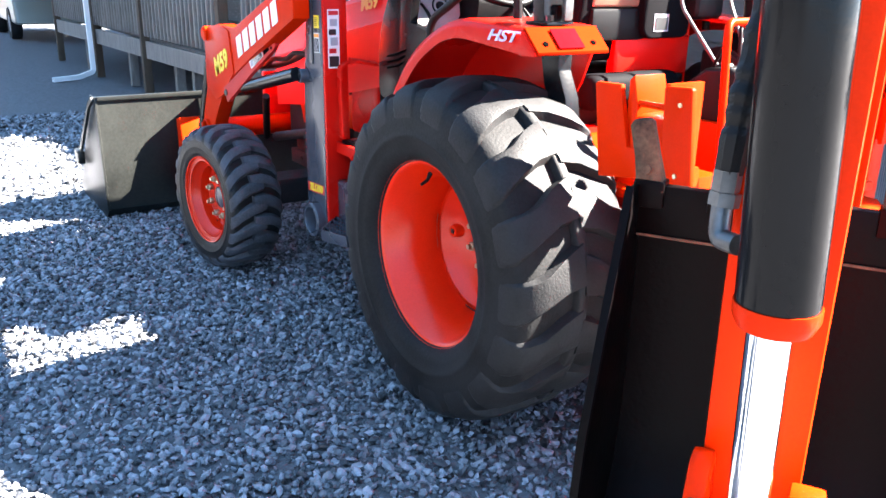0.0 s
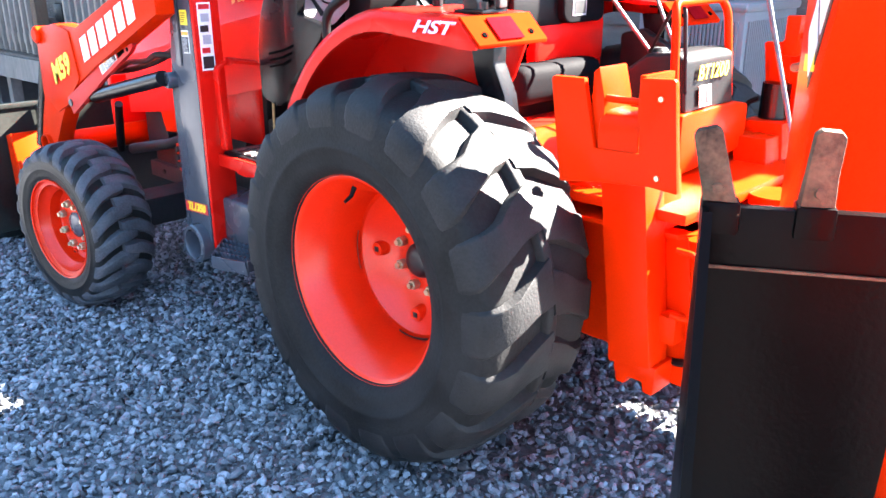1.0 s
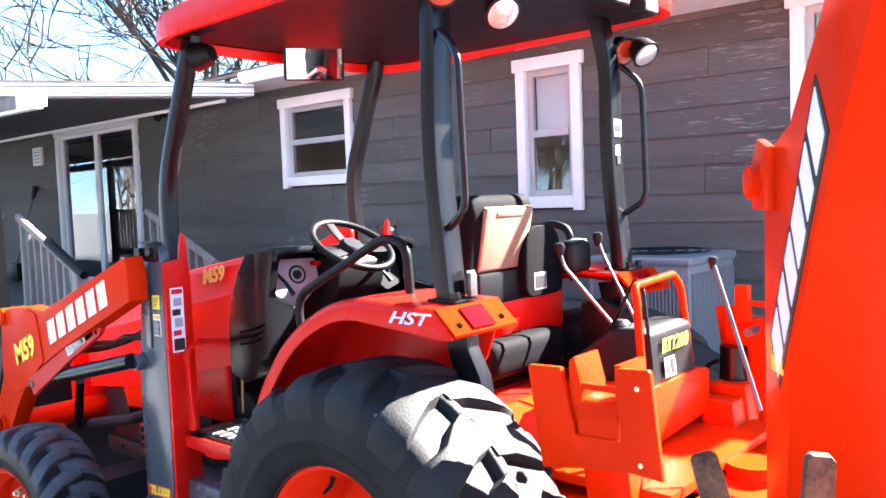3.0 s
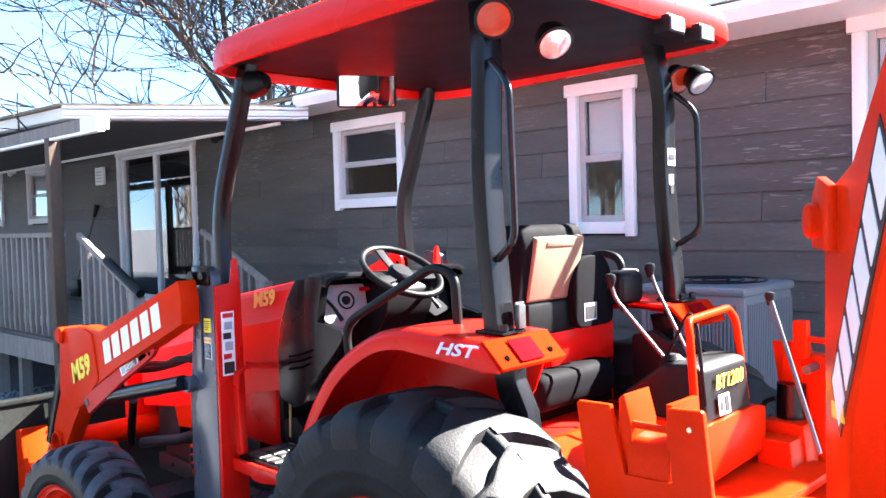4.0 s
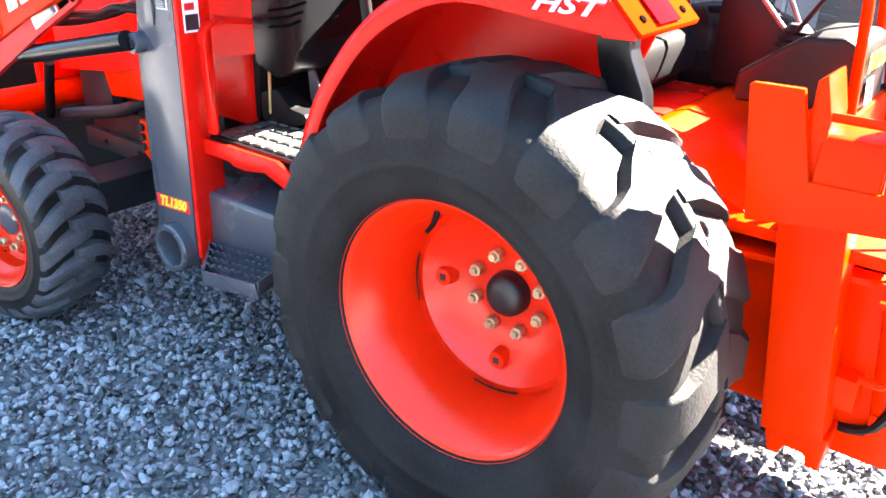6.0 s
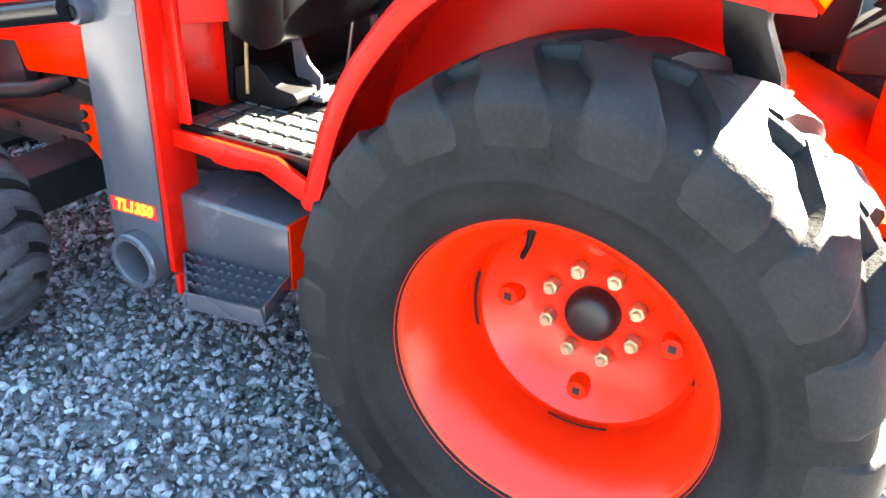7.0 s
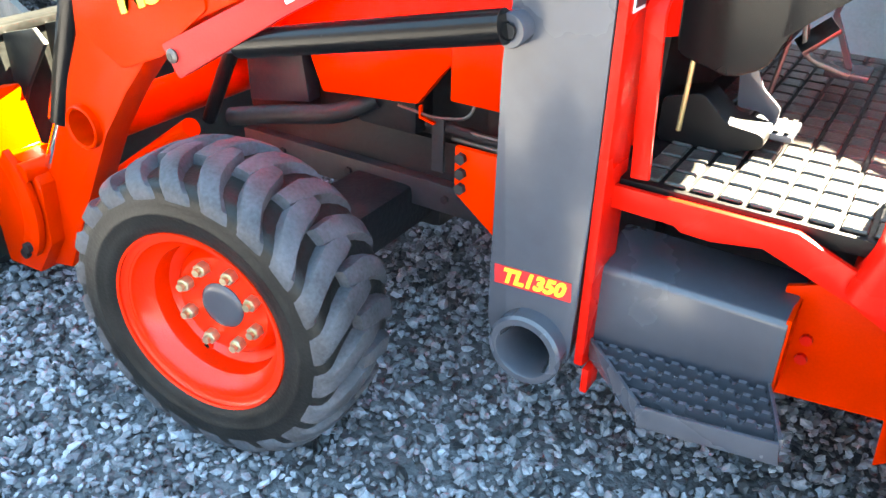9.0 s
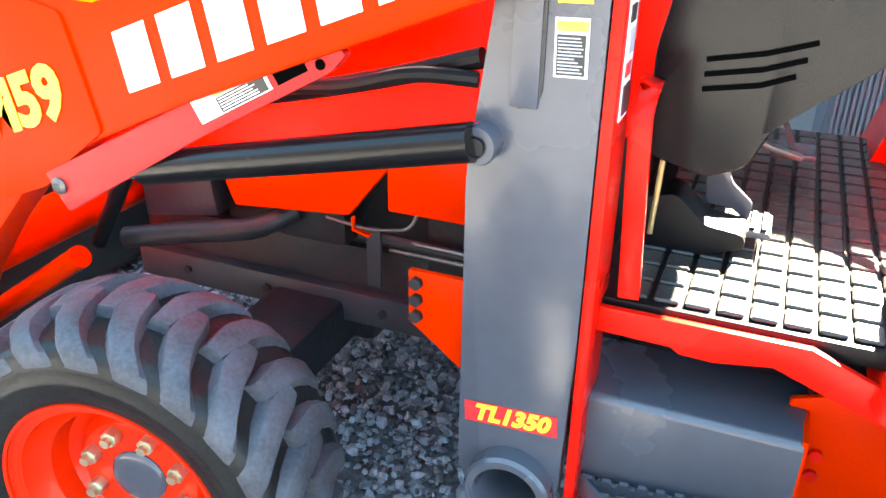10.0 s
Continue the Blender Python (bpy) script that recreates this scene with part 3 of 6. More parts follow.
# fenders, left and right
def fender(sg):
    top = fillet([(0.222, 0, 1.344), (-0.18, 0, 1.362), (-0.43, 0, 1.235), (-0.625, 0, 0.99), (-0.715, 0, 0.69)], 0.22, 7)
    y0, y1 = -0.655, -0.36
    bm = B()
    rows = []
    nrm = []
    for i, p in enumerate(top):
        t1 = (top[min(i + 1, len(top) - 1)] - top[max(i - 1, 0)]).normalized()
        nrm.append(Vector((t1.z, 0, -t1.x)))
    for p, o in zip(top, nrm):
        inn = p - o * (0.058 + 0.022 * max(0.0, min(1.0, (p.x + 0.25) / 0.47)))
        q = [Vector((p.x, y1, p.z)), Vector((p.x, y0 + 0.03, p.z)), Vector((p.x, y0 + 0.008, p.z)) - o * 0.010, Vector((p.x, y0, p.z)) - o * 0.03, Vector((inn.x, y0 + 0.004, inn.z)),
             Vector((inn.x, y0 + 0.016, inn.z)), Vector((p.x, y0 + 0.02, p.z)) - o * 0.03, Vector((p.x, y0 + 0.035, p.z)) - o * 0.012, Vector((p.x, y1, p.z)) - o * 0.012]
        rows.append([bm.verts.new((v.x, v.y * (1 if sg < 0 else -1), v.z)) for v in q])
    fs = []
    for a, b in zip(rows, rows[1:]):
        for i in range(9):
            j = (i + 1) % 9
            fs.append(bm.faces.new((a[i], a[j], b[j], b[i])))
    fs += [bm.faces.new(rows[0]), bm.faces.new(rows[-1])]
    bmesh.ops.recalc_face_normals(bm, faces=fs)
    fe = part("fender", bm, RED, T, "red rear fender with rolled edge", angle=50)
    # inner wall
    bm = B()
    pts = [(0.215, 1.342)] + [(p.x, p.z) for p in top if p.x < 0.05] + [(-0.62, 0.68), (0.02, 0.68), (0.06, 1.0), (0.17, 1.16), (0.21, 1.26)]
    if sg > 0:
        pts = [(-0.02, 1.345)] + [(p.x, p.z) for p in top if p.x < -0.03] + [(-0.62, 0.68), (-0.02, 0.68)]
    prism(bm, pts, sg * 0.36, sg * 0.352, "y")
    part("inner_panel", bm, RED, fe)
    # sloped rear end with a flush lamp, closed towards the side
    yy = lambda a, b: (min(sg * a, sg * b), max(sg * a, sg * b))
    bm = prism(B(), [(0.214, 1.3445), (0.224, 1.3445), (0.293, 1.277), (0.290, 1.266), (0.283, 1.270), (0.214, 1.334)], *yy(0.648, 0.365), "y", bev=0.003)
    part("rear_flange", bm, FLANGE, fe)
    bm = prism(B(), [(0.214, 1.335), (0.222, 1.336), (0.284, 1.274), (0.284, 1.264), (0.214, 1.262)], *yy(0.656, 0.646), "y", bev=0.002)
    part("flange_side", bm, RED, fe)
    bm = box(B(), (-0.050, -0.040, 0), (0.050, 0.036, 0.004), 0.002)
    part("tail_lamp", bm, LENS_R, fe, "flush red tail lamp lens", m=face_m((0.2615, sg * 0.515, 1.3125), (0, 1, 0), (-0.72, 0, 0.70)))
    # black studs paint the dark of two recesses in the flange
    for y_ in (0.605, 0.415):
        part("bolt", tube(B(), [(0.268, sg * y_, 1.294), (0.274, sg * y_, 1.3005)], 0.009, 10), SLOT, fe)
    return fe


fl = fender(-1)
fender(1)
lettering("lettering", "HST", 0.047, face_m((0.127, -0.6605, 1.3135), (1, 0, 0.0), (0, 0.12, 1)), LILAC, fl, "lilac italic letters", 0.32, 1.75, 0.0010)
bm = box(B(), (-0.42, -0.39, 0.35), (0.3, -0.355, 0.70), 0.01)
part("fender_bracket", bm, RED, T)

# rollover frame and canopy
for sg in (-1, 1):
    bm = B()
    bar(bm, fillet([(0.165, sg * 0.507, 1.30), (0.16, sg * 0.507, 1.40), (0.125, sg * 0.507, 1.76), (0.135, sg * 0.50, 2.12), (0.10, sg * 0.47, 2.33)], 0.2, 5), 0.080, 0.055, bev=0.008)
    part("rollover_post", bm, POSTB, T, "black square steel post")
    bm = B()
    bar(bm, [(0.16, sg * 0.462, 1.33), (0.16, sg * 0.552, 1.33)], 0.02, 0.10, (0, 0, 1))
    box(bm, (0.115, min(sg * 0.455, sg * 0.56), 1.348), (0.222, max(sg * 0.455, sg * 0.56), 1.358), 0.003)
    for x in (0.213,):
        for y in (0.47, 0.545):
            tube(bm, [(x, sg * y, 1.36), (x, sg * y, 1.378)], 0.012, 6)
    part("post_foot", bm, BLACK, T)
    bm = B()
    tube(bm, fillet([(0.175, sg * 0.52, 1.56), (0.255, sg * 0.54, 1.61), (0.245, sg * 0.54, 2.05), (0.165, sg * 0.52, 2.12)], 0.07, 5), 0.0115, 10)
    part("grab_handle", bm, POSTB, T)
    bm = B()
    bar(bm, fillet([(-1.31, sg * 0.52, 1.36), (-1.31, sg * 0.52, 1.44), (-1.335, sg * 0.51, 1.74), (-1.12, sg * 0.50, 2.27), (-1.10, sg * 0.48, 2.36)], 0.25, 6), 0.055, 0.06, bev=0.008)
    part("front_post", bm, POSTB, T, "slim bent black canopy post")
    # black bracket from the fender down to the axle
    bm = prism(B(), [(0.10, 1.30), (0.20, 1.30), (0.197, 1.21), (0.240, 1.125), (0.256, 1.04), (0.256, 0.80), (0.205, 0.80), (0.200, 1.02), (0.165, 1.085), (0.130, 1.165)], min(sg * 0.485, sg * 0.43), max(sg * 0.485, sg * 0.43), "y", bev=0.004)
    part("post_bracket", bm, POSTB, T)

for z, w, h, c in ((1.885, 0.055, 0.065, GREYD), (1.765, 0.032, 0.11, WHITED)):
    st = plate("post_sticker", face_m((0.1575 if z > 1.8 else 0.1555, 0.507, z), (0, 1, 0), (0, 0, 1)), w, h, c, T, "small sticker on the post")
    plate("sticker_text", face_m((0.1595, 0.507, z), (0, 1, 0), (0, 0, 1)), w * 0.75, h * 0.3, BLACKD, T)
bm = box(B(), (0.20, -0.485, 1.365), (0.206, -0.445, 1.435), 0.002)
cl = part("clip_plate", bm, ROD, T, "small bent steel clip")
part("clip_tab", box(B(), (0.215, -0.50, 1.362), (0.232, -0.47, 1.43), 0.004), ROD, cl)
bm = B()
out = []
for k in range(48):
    a = 2 * math.pi * k / 48
    c, s = math.cos(a), math.sin(a)
    e = 0.24
    out.append((-0.42 + 0.80 * math.copysign(abs(c) ** e, c), 0.67 * math.copysign(abs(s) ** e, s)))
levels = [(1.0, 2.275), (1.006, 2.30), (1.0, 2.345), (0.985, 2.375), (0.94, 2.395), (0.6, 2.43), (0.0, 2.445)]
rows = []
for f, z in levels:
    rows.append([bm.verts.new((-0.42 + (x + 0.42) * f, y * f, z + 0.015 * (x + 0.42))) for x, y in out])
for a, b in zip(rows, rows[1:]):
    for k in range(48):
        bm.faces.new((a[k], a[(k + 1) % 48], b[(k + 1) % 48], b[k]))
inner = [[bm.verts.new((-0.42 + (x + 0.42) * f, y * f, z + 0.015 * (x + 0.42))) for x, y in out] for f, z in ((0.97, 2.275), (0.96, 2.31))]
for k in range(48):
    j = (k + 1) % 48
    bm.faces.new((rows[0][k], inner[0][k], inner[0][j], rows[0][j]))
    bm.faces.new((inner[0][k], inner[1][k], inner[1][j], inner[0][j]))
bmesh.ops.remove_doubles(bm, verts=rows[-1], dist=1e-4)
bmesh.ops.recalc_face_normals(bm, faces=bm.faces[:])
can = part("canopy", bm, RED, T, "red moulded canopy roof with dark underside", angle=40)
bm = prism(B(), [(-0.42 + (x + 0.42) * 0.958, y * 0.958) for x, y in out], 2.300, 2.306, "z")
part("headliner", bm, PLASTIC, can, "dark headliner")


def work_lamp(at, aim, amber):
    bm = B()
    m = look(at, Vector(at) + Vector(aim)) @ pose(0, 0, 0, 90, 0, 0)
    lathe(bm, [(0.0, 0.035), (0.03, 0.03), (0.048, 0.0), (0.056, -0.045), (0.05, -0.047), (0.0, -0.040)], m, 24)
    lp = part("work_lamp", bm, PLASTIC, T, "round work lamp")
    bm = lathe(B(), [(0.0, -0.049), (0.03, -0.050), (0.050, -0.046), (0.0, -0.041)], m, 24)
    part("lens", bm, LENS_A if amber else LENS_W, lp)


work_lamp((0.16, -0.50, 2.25), (0.5, -0.5, -0.35), True)
work_lamp((0.24, -0.34, 2.20), (0.6, -0.3, -0.6), False)
work_lamp((0.12, 0.60, 2.20), (0.5, -0.2, -0.3), True)
work_lamp((0.20, 0.62, 2.19), (0.6, -0.2, -0.6), False)
work_lamp((-1.02, -0.50, 2.22), (-0.8, -0.3, -0.1), False)
for y in (0.1, 0.3):
    bm = box(B(), (0.35, y - 0.05, 2.24), (0.41, y + 0.05, 2.30), 0.012)
    lp = part("rear_lamp", bm, PLASTIC, T, "boxy rear work lamp")
    part("lens", box(B(), (0.408, y - 0.042, 2.248), (0.414, y + 0.042, 2.292), 0.003), LENS_W, lp)
# rear-view mirror under the canopy
bm = box(B(), (-0.13, -0.085, -0.02), (0.13, 0.085, 0.02), 0.018, 3)
mi = part("rear_mirror", bm, PLASTIC, T, "rectangular rear-view mirror", m=look((-1.04, 0.05, 2.255), (0.7, -1.2, 1.45)))
part("mirror_glass", box(B(), (-0.118, -0.073, -0.0225), (0.118, 0.073, -0.0205)), MIRROR, mi, m=look((-1.04, 0.05, 2.255), (0.7, -1.2, 1.45)))
part("mirror_arm", tube(B(), [(-1.05, 0.06, 2.26), (-1.08, 0.06, 2.33)], 0.012, 8), PLASTIC, mi)

# hood, dash and steering
bm = B()
sec = []
for x, hw, zt, zb in ((-2.55, 0.30, 1.10, 0.78), (-2.45, 0.35, 1.17, 0.74), (-2.0, 0.375, 1.26, 0.80), (-1.5, 0.385, 1.37, 0.92), (-1.115, 0.386, 1.436, 1.0), (-0.98, 0.386, 1.452, 1.02)):
    ring = []
    for u, v in ((-1, 0), (-1.01, 0.35), (-1.005, 0.66), (-0.992, 0.69), (-0.972, 0.93), (-0.93, 0.98), (-0.80, 1.0), (-0.3, 1.02), (0.3, 1.02), (0.80, 1.0), (0.93, 0.98), (0.972, 0.93), (0.992, 0.69), (1.005, 0.66), (1.01, 0.35), (1, 0)):
        ring.append(bm.verts.new((x, u * hw, zb + v * (zt - zb))))
    sec.append(ring)
for a, b in zip(sec, sec[1:]):
    for i in range(15):
        bm.faces.new((a[i], a[i + 1], b[i + 1], b[i]))
bm.faces.new(sec[0]), bm.faces.new(sec[-1][::-1])
bmesh.ops.recalc_face_normals(bm, faces=bm.faces[:])
hood = part("hood", bm, HOODP, T, "glossy red engine hood", angle=18)
bm = box(B(), (-1.45, -0.378, 0.74), (-1.175, 0.378, 1.04), 0.03)
part("side_cover", bm, RED, hood)
lettering("lettering", "M59", 0.082, face_m((-1.228, -0.3880, 1.362), (1, 0, 0.16), (0, 0.03, 1)), ORANGED, hood, "orange model number", 0.2, 1.1, 0.0030)
edge_f = [(-0.995, 1.456), (-1.060, 1.370), (-1.112, 1.262), (-1.135, 1.154), (-1.130, 0.965)]
edge_r = [(-1.02, 0.935), (-0.958, 0.965), (-0.915, 1.06), (-0.900, 1.20)]
bm = prism(B(), fillet2(edge_f + edge_r + [(-0.905, 1.28), (-0.915, 1.30), (-0.915, 1.462)], 0.02), -0.391, 0.391, "y", bev=0.022, seg=3)
cowl = part("dash_cowl", bm, BLACK, T, "black plastic dash cowl with vent slots", angle=50)
for sg in (-1, 1):
    bm = prism(B(), fillet2([(-0.935, 1.466), (-0.815, 1.468), (-0.828, 1.42), (-0.860, 1.295), (-0.700, 1.264), (-0.715, 1.225), (-0.785, 1.155), (-0.889, 1.070), (-0.945, 1.02)], 0.015), min(sg * 0.3915, sg * 0.355), max(sg * 0.3915, sg * 0.355), "y", bev=0.010, seg=3)
    part("cheek", bm, BLACK, cowl)
    arch = [(sg * 0.391, 1.43), (sg * 0.386, 1.462), (sg * 0.34, 1.478), (sg * 0.20, 1.478), (sg * 0.13, 1.462), (sg * 0.11, 1.43), (sg * 0.13, 1.425), (sg * 0.16, 1.444), (sg * 0.22, 1.456), (sg * 0.33, 1.456), (sg * 0.365, 1.446), (sg * 0.372, 1.425)]
    part("dash_visor", prism(B(), arch, -0.95, -0.800, "x", bev=0.006), BLACK, cowl)
    pm_ = face_m((-0.872, sg * 0.250, 1.352), (0.16, 0.98, 0) if sg < 0 else (-0.16, 0.98, 0), (-0.30, 0, 1))
    q = [(-0.118, -0.078), (0.020, -0.105), (0.108, -0.035), (0.112, 0.075), (-0.118, 0.080)]
    bm = prism(B(), fillet2(q if sg < 0 else [(-a, b) for a, b in q][::-1], 0.018), -0.015, 0.0, "z", bev=0.003)
    # far panel mirrors the near one, its grey darkened to hold down sunlight
    dpn = part("dash_panel", bm, DASH if sg < 0 else WHEELG, cowl, "light grey instrument panel" if sg < 0 else "far twin of the panel, darkened against the sun", m=pm_)
    tube_ring = [pm_ @ Vector((0.034 * math.cos(a) + 0.015, 0.034 * math.sin(a) + 0.012, 0.003)) for a in (2 * math.pi * k / 28 for k in range(29))]
    part("gauge_ring", tube(B(), tube_ring, 0.004, 8, cap=False), PLASTIC, dpn)
    part("gauge_knob", lathe(B(), [(0.0, -0.016), (0.013, -0.015), (0.017, -0.008), (0.019, 0.0), (0.0, 0.002)], pm_ @ pose(0.015, 0.012, 0.0, 90, 0, 0) @ Matrix.Diagonal((1, -1, 1, 1)), 20), WHEELG, dpn)
    part("stalk_lever", tube(B(), [pm_ @ Vector((-0.07, 0.02, 0.0)), pm_ @ Vector((-0.06, -0.02, 0.03)), pm_ @ Vector((-0.045, -0.075, 0.05))], [0.006, 0.007, 0.010], 10), PLASTIC, dpn)
part("warning_knob", box(B(), (-0.868, -0.172, 1.395), (-0.845, -0.130, 1.412), 0.005), LENS_R, cowl, "small red knob")
bm = prism(B(), fillet2([(-0.93, 1.470), (-0.80, 1.462), (-0.735, 1.40), (-0.755, 1.30), (-0.83, 1.20), (-0.90, 1.14)], 0.03), -0.125, 0.125, "y", bev=0.03, seg=3)
part("column_shroud", bm, PLASTIC, cowl, "black steering column shroud")
# the slots are not cut: black bars paint their inner dark
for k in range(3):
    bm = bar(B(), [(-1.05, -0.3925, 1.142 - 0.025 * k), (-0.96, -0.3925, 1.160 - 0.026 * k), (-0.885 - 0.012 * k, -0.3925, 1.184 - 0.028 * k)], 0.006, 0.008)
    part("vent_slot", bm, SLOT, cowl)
bm = tube(B(), [(-0.86, 0, 1.38), (-0.80, 0, 1.455)], [0.05, 0.032], 16)
part("steering_column", bm, PLASTIC, T)
sm = look((-0.785, -0.01, 1.468), (-0.425, -0.01, 2.043))
bm = B()
tube(bm, [sm @ Vector((0.172 * math.cos(a), 0.172 * math.sin(a), 0)) for a in (2 * math.pi * k / 48 for k in range(49))], 0.0145, 12, cap=False)
sw = part("steering_wheel", bm, PLASTIC, T, "black three-spoke steering wheel")
bm = B()
for a in (-20, 90, 200):
    c, d = math.cos(radians(a)), math.sin(radians(a))
    side = sm.to_3x3() @ Vector((-d, c, 0))
    bar(bm, [sm @ Vector((0.04 * c, 0.04 * d, 0.020)), sm @ Vector((0.11 * c, 0.11 * d, 0.012)), sm @ Vector((0.170 * c, 0.170 * d, 0.0))], 0.040, 0.010, side, bev=0.003)
lathe(bm, [(0.0, -0.022), (0.040, -0.020), (0.052, -0.010), (0.055, 0.0), (0.05, 0.03), (0.0, 0.03)], sm @ pose(0, 0, 0.01, 90, 0, 0), 28)
part("spokes", bm, WHEELG, sw, "grey spokes and centre cap")
for sg in (-1, 1):
    bm = tube(B(), fillet([(-0.560, sg * 0.47, 1.15), (-0.590, sg * 0.47, 1.315), (-0.135, sg * 0.47, 1.530), (-0.045, sg * 0.47, 1.505), (-0.033, sg * 0.47, 1.30)], 0.075, 7), 0.0155, 14)
    part("grab_rail", bm, PLASTIC, T, "bent black grab rail on the fender")

# seat
bm = prism(B(), [(-0.20, 1.20), (-0.035, 1.20), (-0.012, 1.38), (0.028, 1.60), (0.010, 1.650), (-0.07, 1.650), (-0.13, 1.45)], -0.225, 0.125, "y", bev=0.04, seg=4)
seat = part("seat_backrest", bm, SEATB, T, "black vinyl seat backrest")
bm = prism(B(), [(-0.030, 1.39), (-0.003, 1.39), (0.044, 1.605), (0.014, 1.612)], -0.168, 0.102, "y", bev=0.010, seg=3)
sh = part("back_shell", bm, CREAM, seat, "cream plastic rear shell of the seat")
part("shell_recess", prism(B(), [(0.034, 1.575), (0.040, 1.575), (0.0435, 1.592), (0.037, 1.592)], -0.11, 0.04, "y", bev=0.002), CREAM, sh)
bm = box(B(), (-0.06, -0.170, 1.275), (0.004, 0.095, 1.386), 0.012, 2)
part("back_lower", bm, PLASTIC, seat)
bm = box(B(), (-0.42, -0.23, 1.06), (-0.08, 0.20, 1.175), 0.045, 4)
part("seat_cushion", bm, SEATB, T, "black vinyl seat cushion")
bm = box(B(), (-0.38, -0.19, 0.82), (-0.05, 0.19, 1.08), 0.03)
part("seat_base", bm, PLASTIC, T)
bm = prism(B(), fillet2([(0.06, 1.28), (0.30, 1.28), (0.285, 1.48), (0.24, 1.535), (0.10, 1.535), (0.05, 1.46)], 0.04), -0.12, 0.03, "x", bev=0.025, seg=3)
part("armrest", bm, SEATB, T, "rounded black armrest console")
bm = box(B(), (-0.03, 0.27, 1.345), (0.085, 0.425, 1.465), 0.03, 3)
part("arm_box", bm, PLASTIC, T)
part("arm_box_side", box(B(), (0.0, 0.395, 1.35), (0.06, 0.43, 1.47), 0.008), DASH, T)
bm = box(B(), (-0.46, -0.35, 0.80), (0.13, 0.35, 0.98), 0.02)
part("seat_deck", bm, RED, T)
part("seat_back_box", box(B(), (-0.05, -0.22, 0.97), (-0.012, 0.345, 1.14), 0.01), PLASTIC, T)
bm = box(B(), (-0.05, -0.04, 1.142), (-0.008, 0.355, 1.285), 0.012)
part("seat_panel", bm, RED, T, "red panel below the seat")
bm = prism(B(), [(0.10, 1.0), (0.30, 1.0), (0.30, 1.20), (0.18, 1.26), (0.10, 1.24)], 0.30, 0.345, "y", bev=0.01)
part("rear_guard", bm, PLASTIC, T)
bm = box(B(), (-0.03, -0.22, 1.035), (0.085, 0.235, 1.165), 0.05, 4)
part("rear_cushion", bm, SEATB, T, "black roll pad behind the seat")
m = face_m((0.0305, 0.145, 1.335), (0, 1, 0), (0, 0, 1))
plate("sticker", m, 0.075, 0.062, GREYD, T)
plate("sticker_text", m @ pose(0, -0.003, 0.002), 0.062, 0.045, BLACKD, T)

# floor with ribbed mat
bm = box(B(), (-1.16, -0.58, 0.735), (-0.58, 0.58, 0.768), 0.006)
fp = part("floor_plate", bm, PLASTIC, T, "ribbed black foot platform")
mat_mesh = None
for i in range(10):
    for k in range(17):
        if mat_mesh is None:
            block = part("mat_block", box(B(), (0, 0, 0), (0.043, 0.056, 0.008), 0.003, 1), MATR, fp)
            mat_mesh = block.data
        else:
            block = new("mat_block", mat_mesh)
            block.parent = fp
        block.location = (-1.115 + 0.052 * i, -0.565 + 0.066 * k, 0.768)
bm = bar(B(), fillet([(-1.13, -0.40, 1.10), (-1.115, -0.54, 1.125), (-1.115, -0.597, 1.10), (-1.098, -0.600, 0.785)], 0.04, 5), 0.012, 0.036, (0, 1, 0.2), bev=0.003)
fe_ = part("floor_edge", bm, RED, T, "red pressed edge of the platform")
bm = prism(B(), [(-1.145, 0.762), (-1.145, 0.715), (-1.02, 0.712), (-1.005, 0.702), (-0.95, 0.700), (-0.86, 0.715), (-0.70, 0.655), (-0.56, 0.585), (-0.56, 0.635), (-0.695, 0.715), (-0.81, 0.762)], -0.607, -0.592, "y", bev=0.003)
part("edge_strip", bm, RED, fe_)
bm = prism(B(), fillet2([(-1.048, 1.10), (-1.018, 1.10), (-1.000, 0.935), (-0.978, 0.885), (-0.936, 0.850), (-0.939, 0.812), (-0.975, 0.836), (-1.022, 0.838), (-1.031, 0.922)], 0.008), -0.256, -0.246, "y", bev=0.002)
pd = part("pedal", bm, STEEL, T, "grey cranked pedal arm")
part("pad", box(B(), (-0.985, -0.305, 0.800), (-0.895, -0.205, 0.815), 0.004), STEEL, pd)
for k in range(4):
    part("pad_rib", box(B(), (-0.976 + 0.021 * k, -0.300, 0.815), (-0.966 + 0.021 * k, -0.210, 0.820), 0.001, 1), PLASTIC, pd)
bm = prism(B(), fillet2([(-1.15, 0.77), (-1.15, 0.864), (-1.070, 0.887), (-1.012, 0.834), (-0.941, 0.826), (-0.935, 0.800), (-1.008, 0.772)], 0.014), -0.36, -0.27, "y", bev=0.014, seg=3)
part("rubber_boot", bm, PLASTIC, T, "black moulded rubber boot over the pedal shaft")
bm = bar(B(), fillet([(-0.99, 0.05, 1.05), (-0.955, 0.05, 0.880), (-0.855, 0.05, 0.855)], 0.03), 0.030, 0.012, bev=0.002)
pd = part("pedal", bm, ROD, T, "bare steel treadle arm")
part("pad", box(B(), (-0.045, -0.04, -0.006), (0.045, 0.04, 0.006), 0.003), ROD, pd, m=face_m((-0.94, 0.05, 0.930), (0.55, 0.2, 0.5), (-0.3, 0.9, 0.2)))
bm = bar(B(), [(-0.90, 0.20, 1.10), (-0.93, 0.20, 0.95), (-0.87, 0.20, 0.83)], 0.022, 0.012)
pd = part("pedal", bm, STEEL, T, "second pedal arm")
part("pad", box(B(), (-0.92, 0.15, 0.815), (-0.82, 0.25, 0.830), 0.004), STEEL, pd)
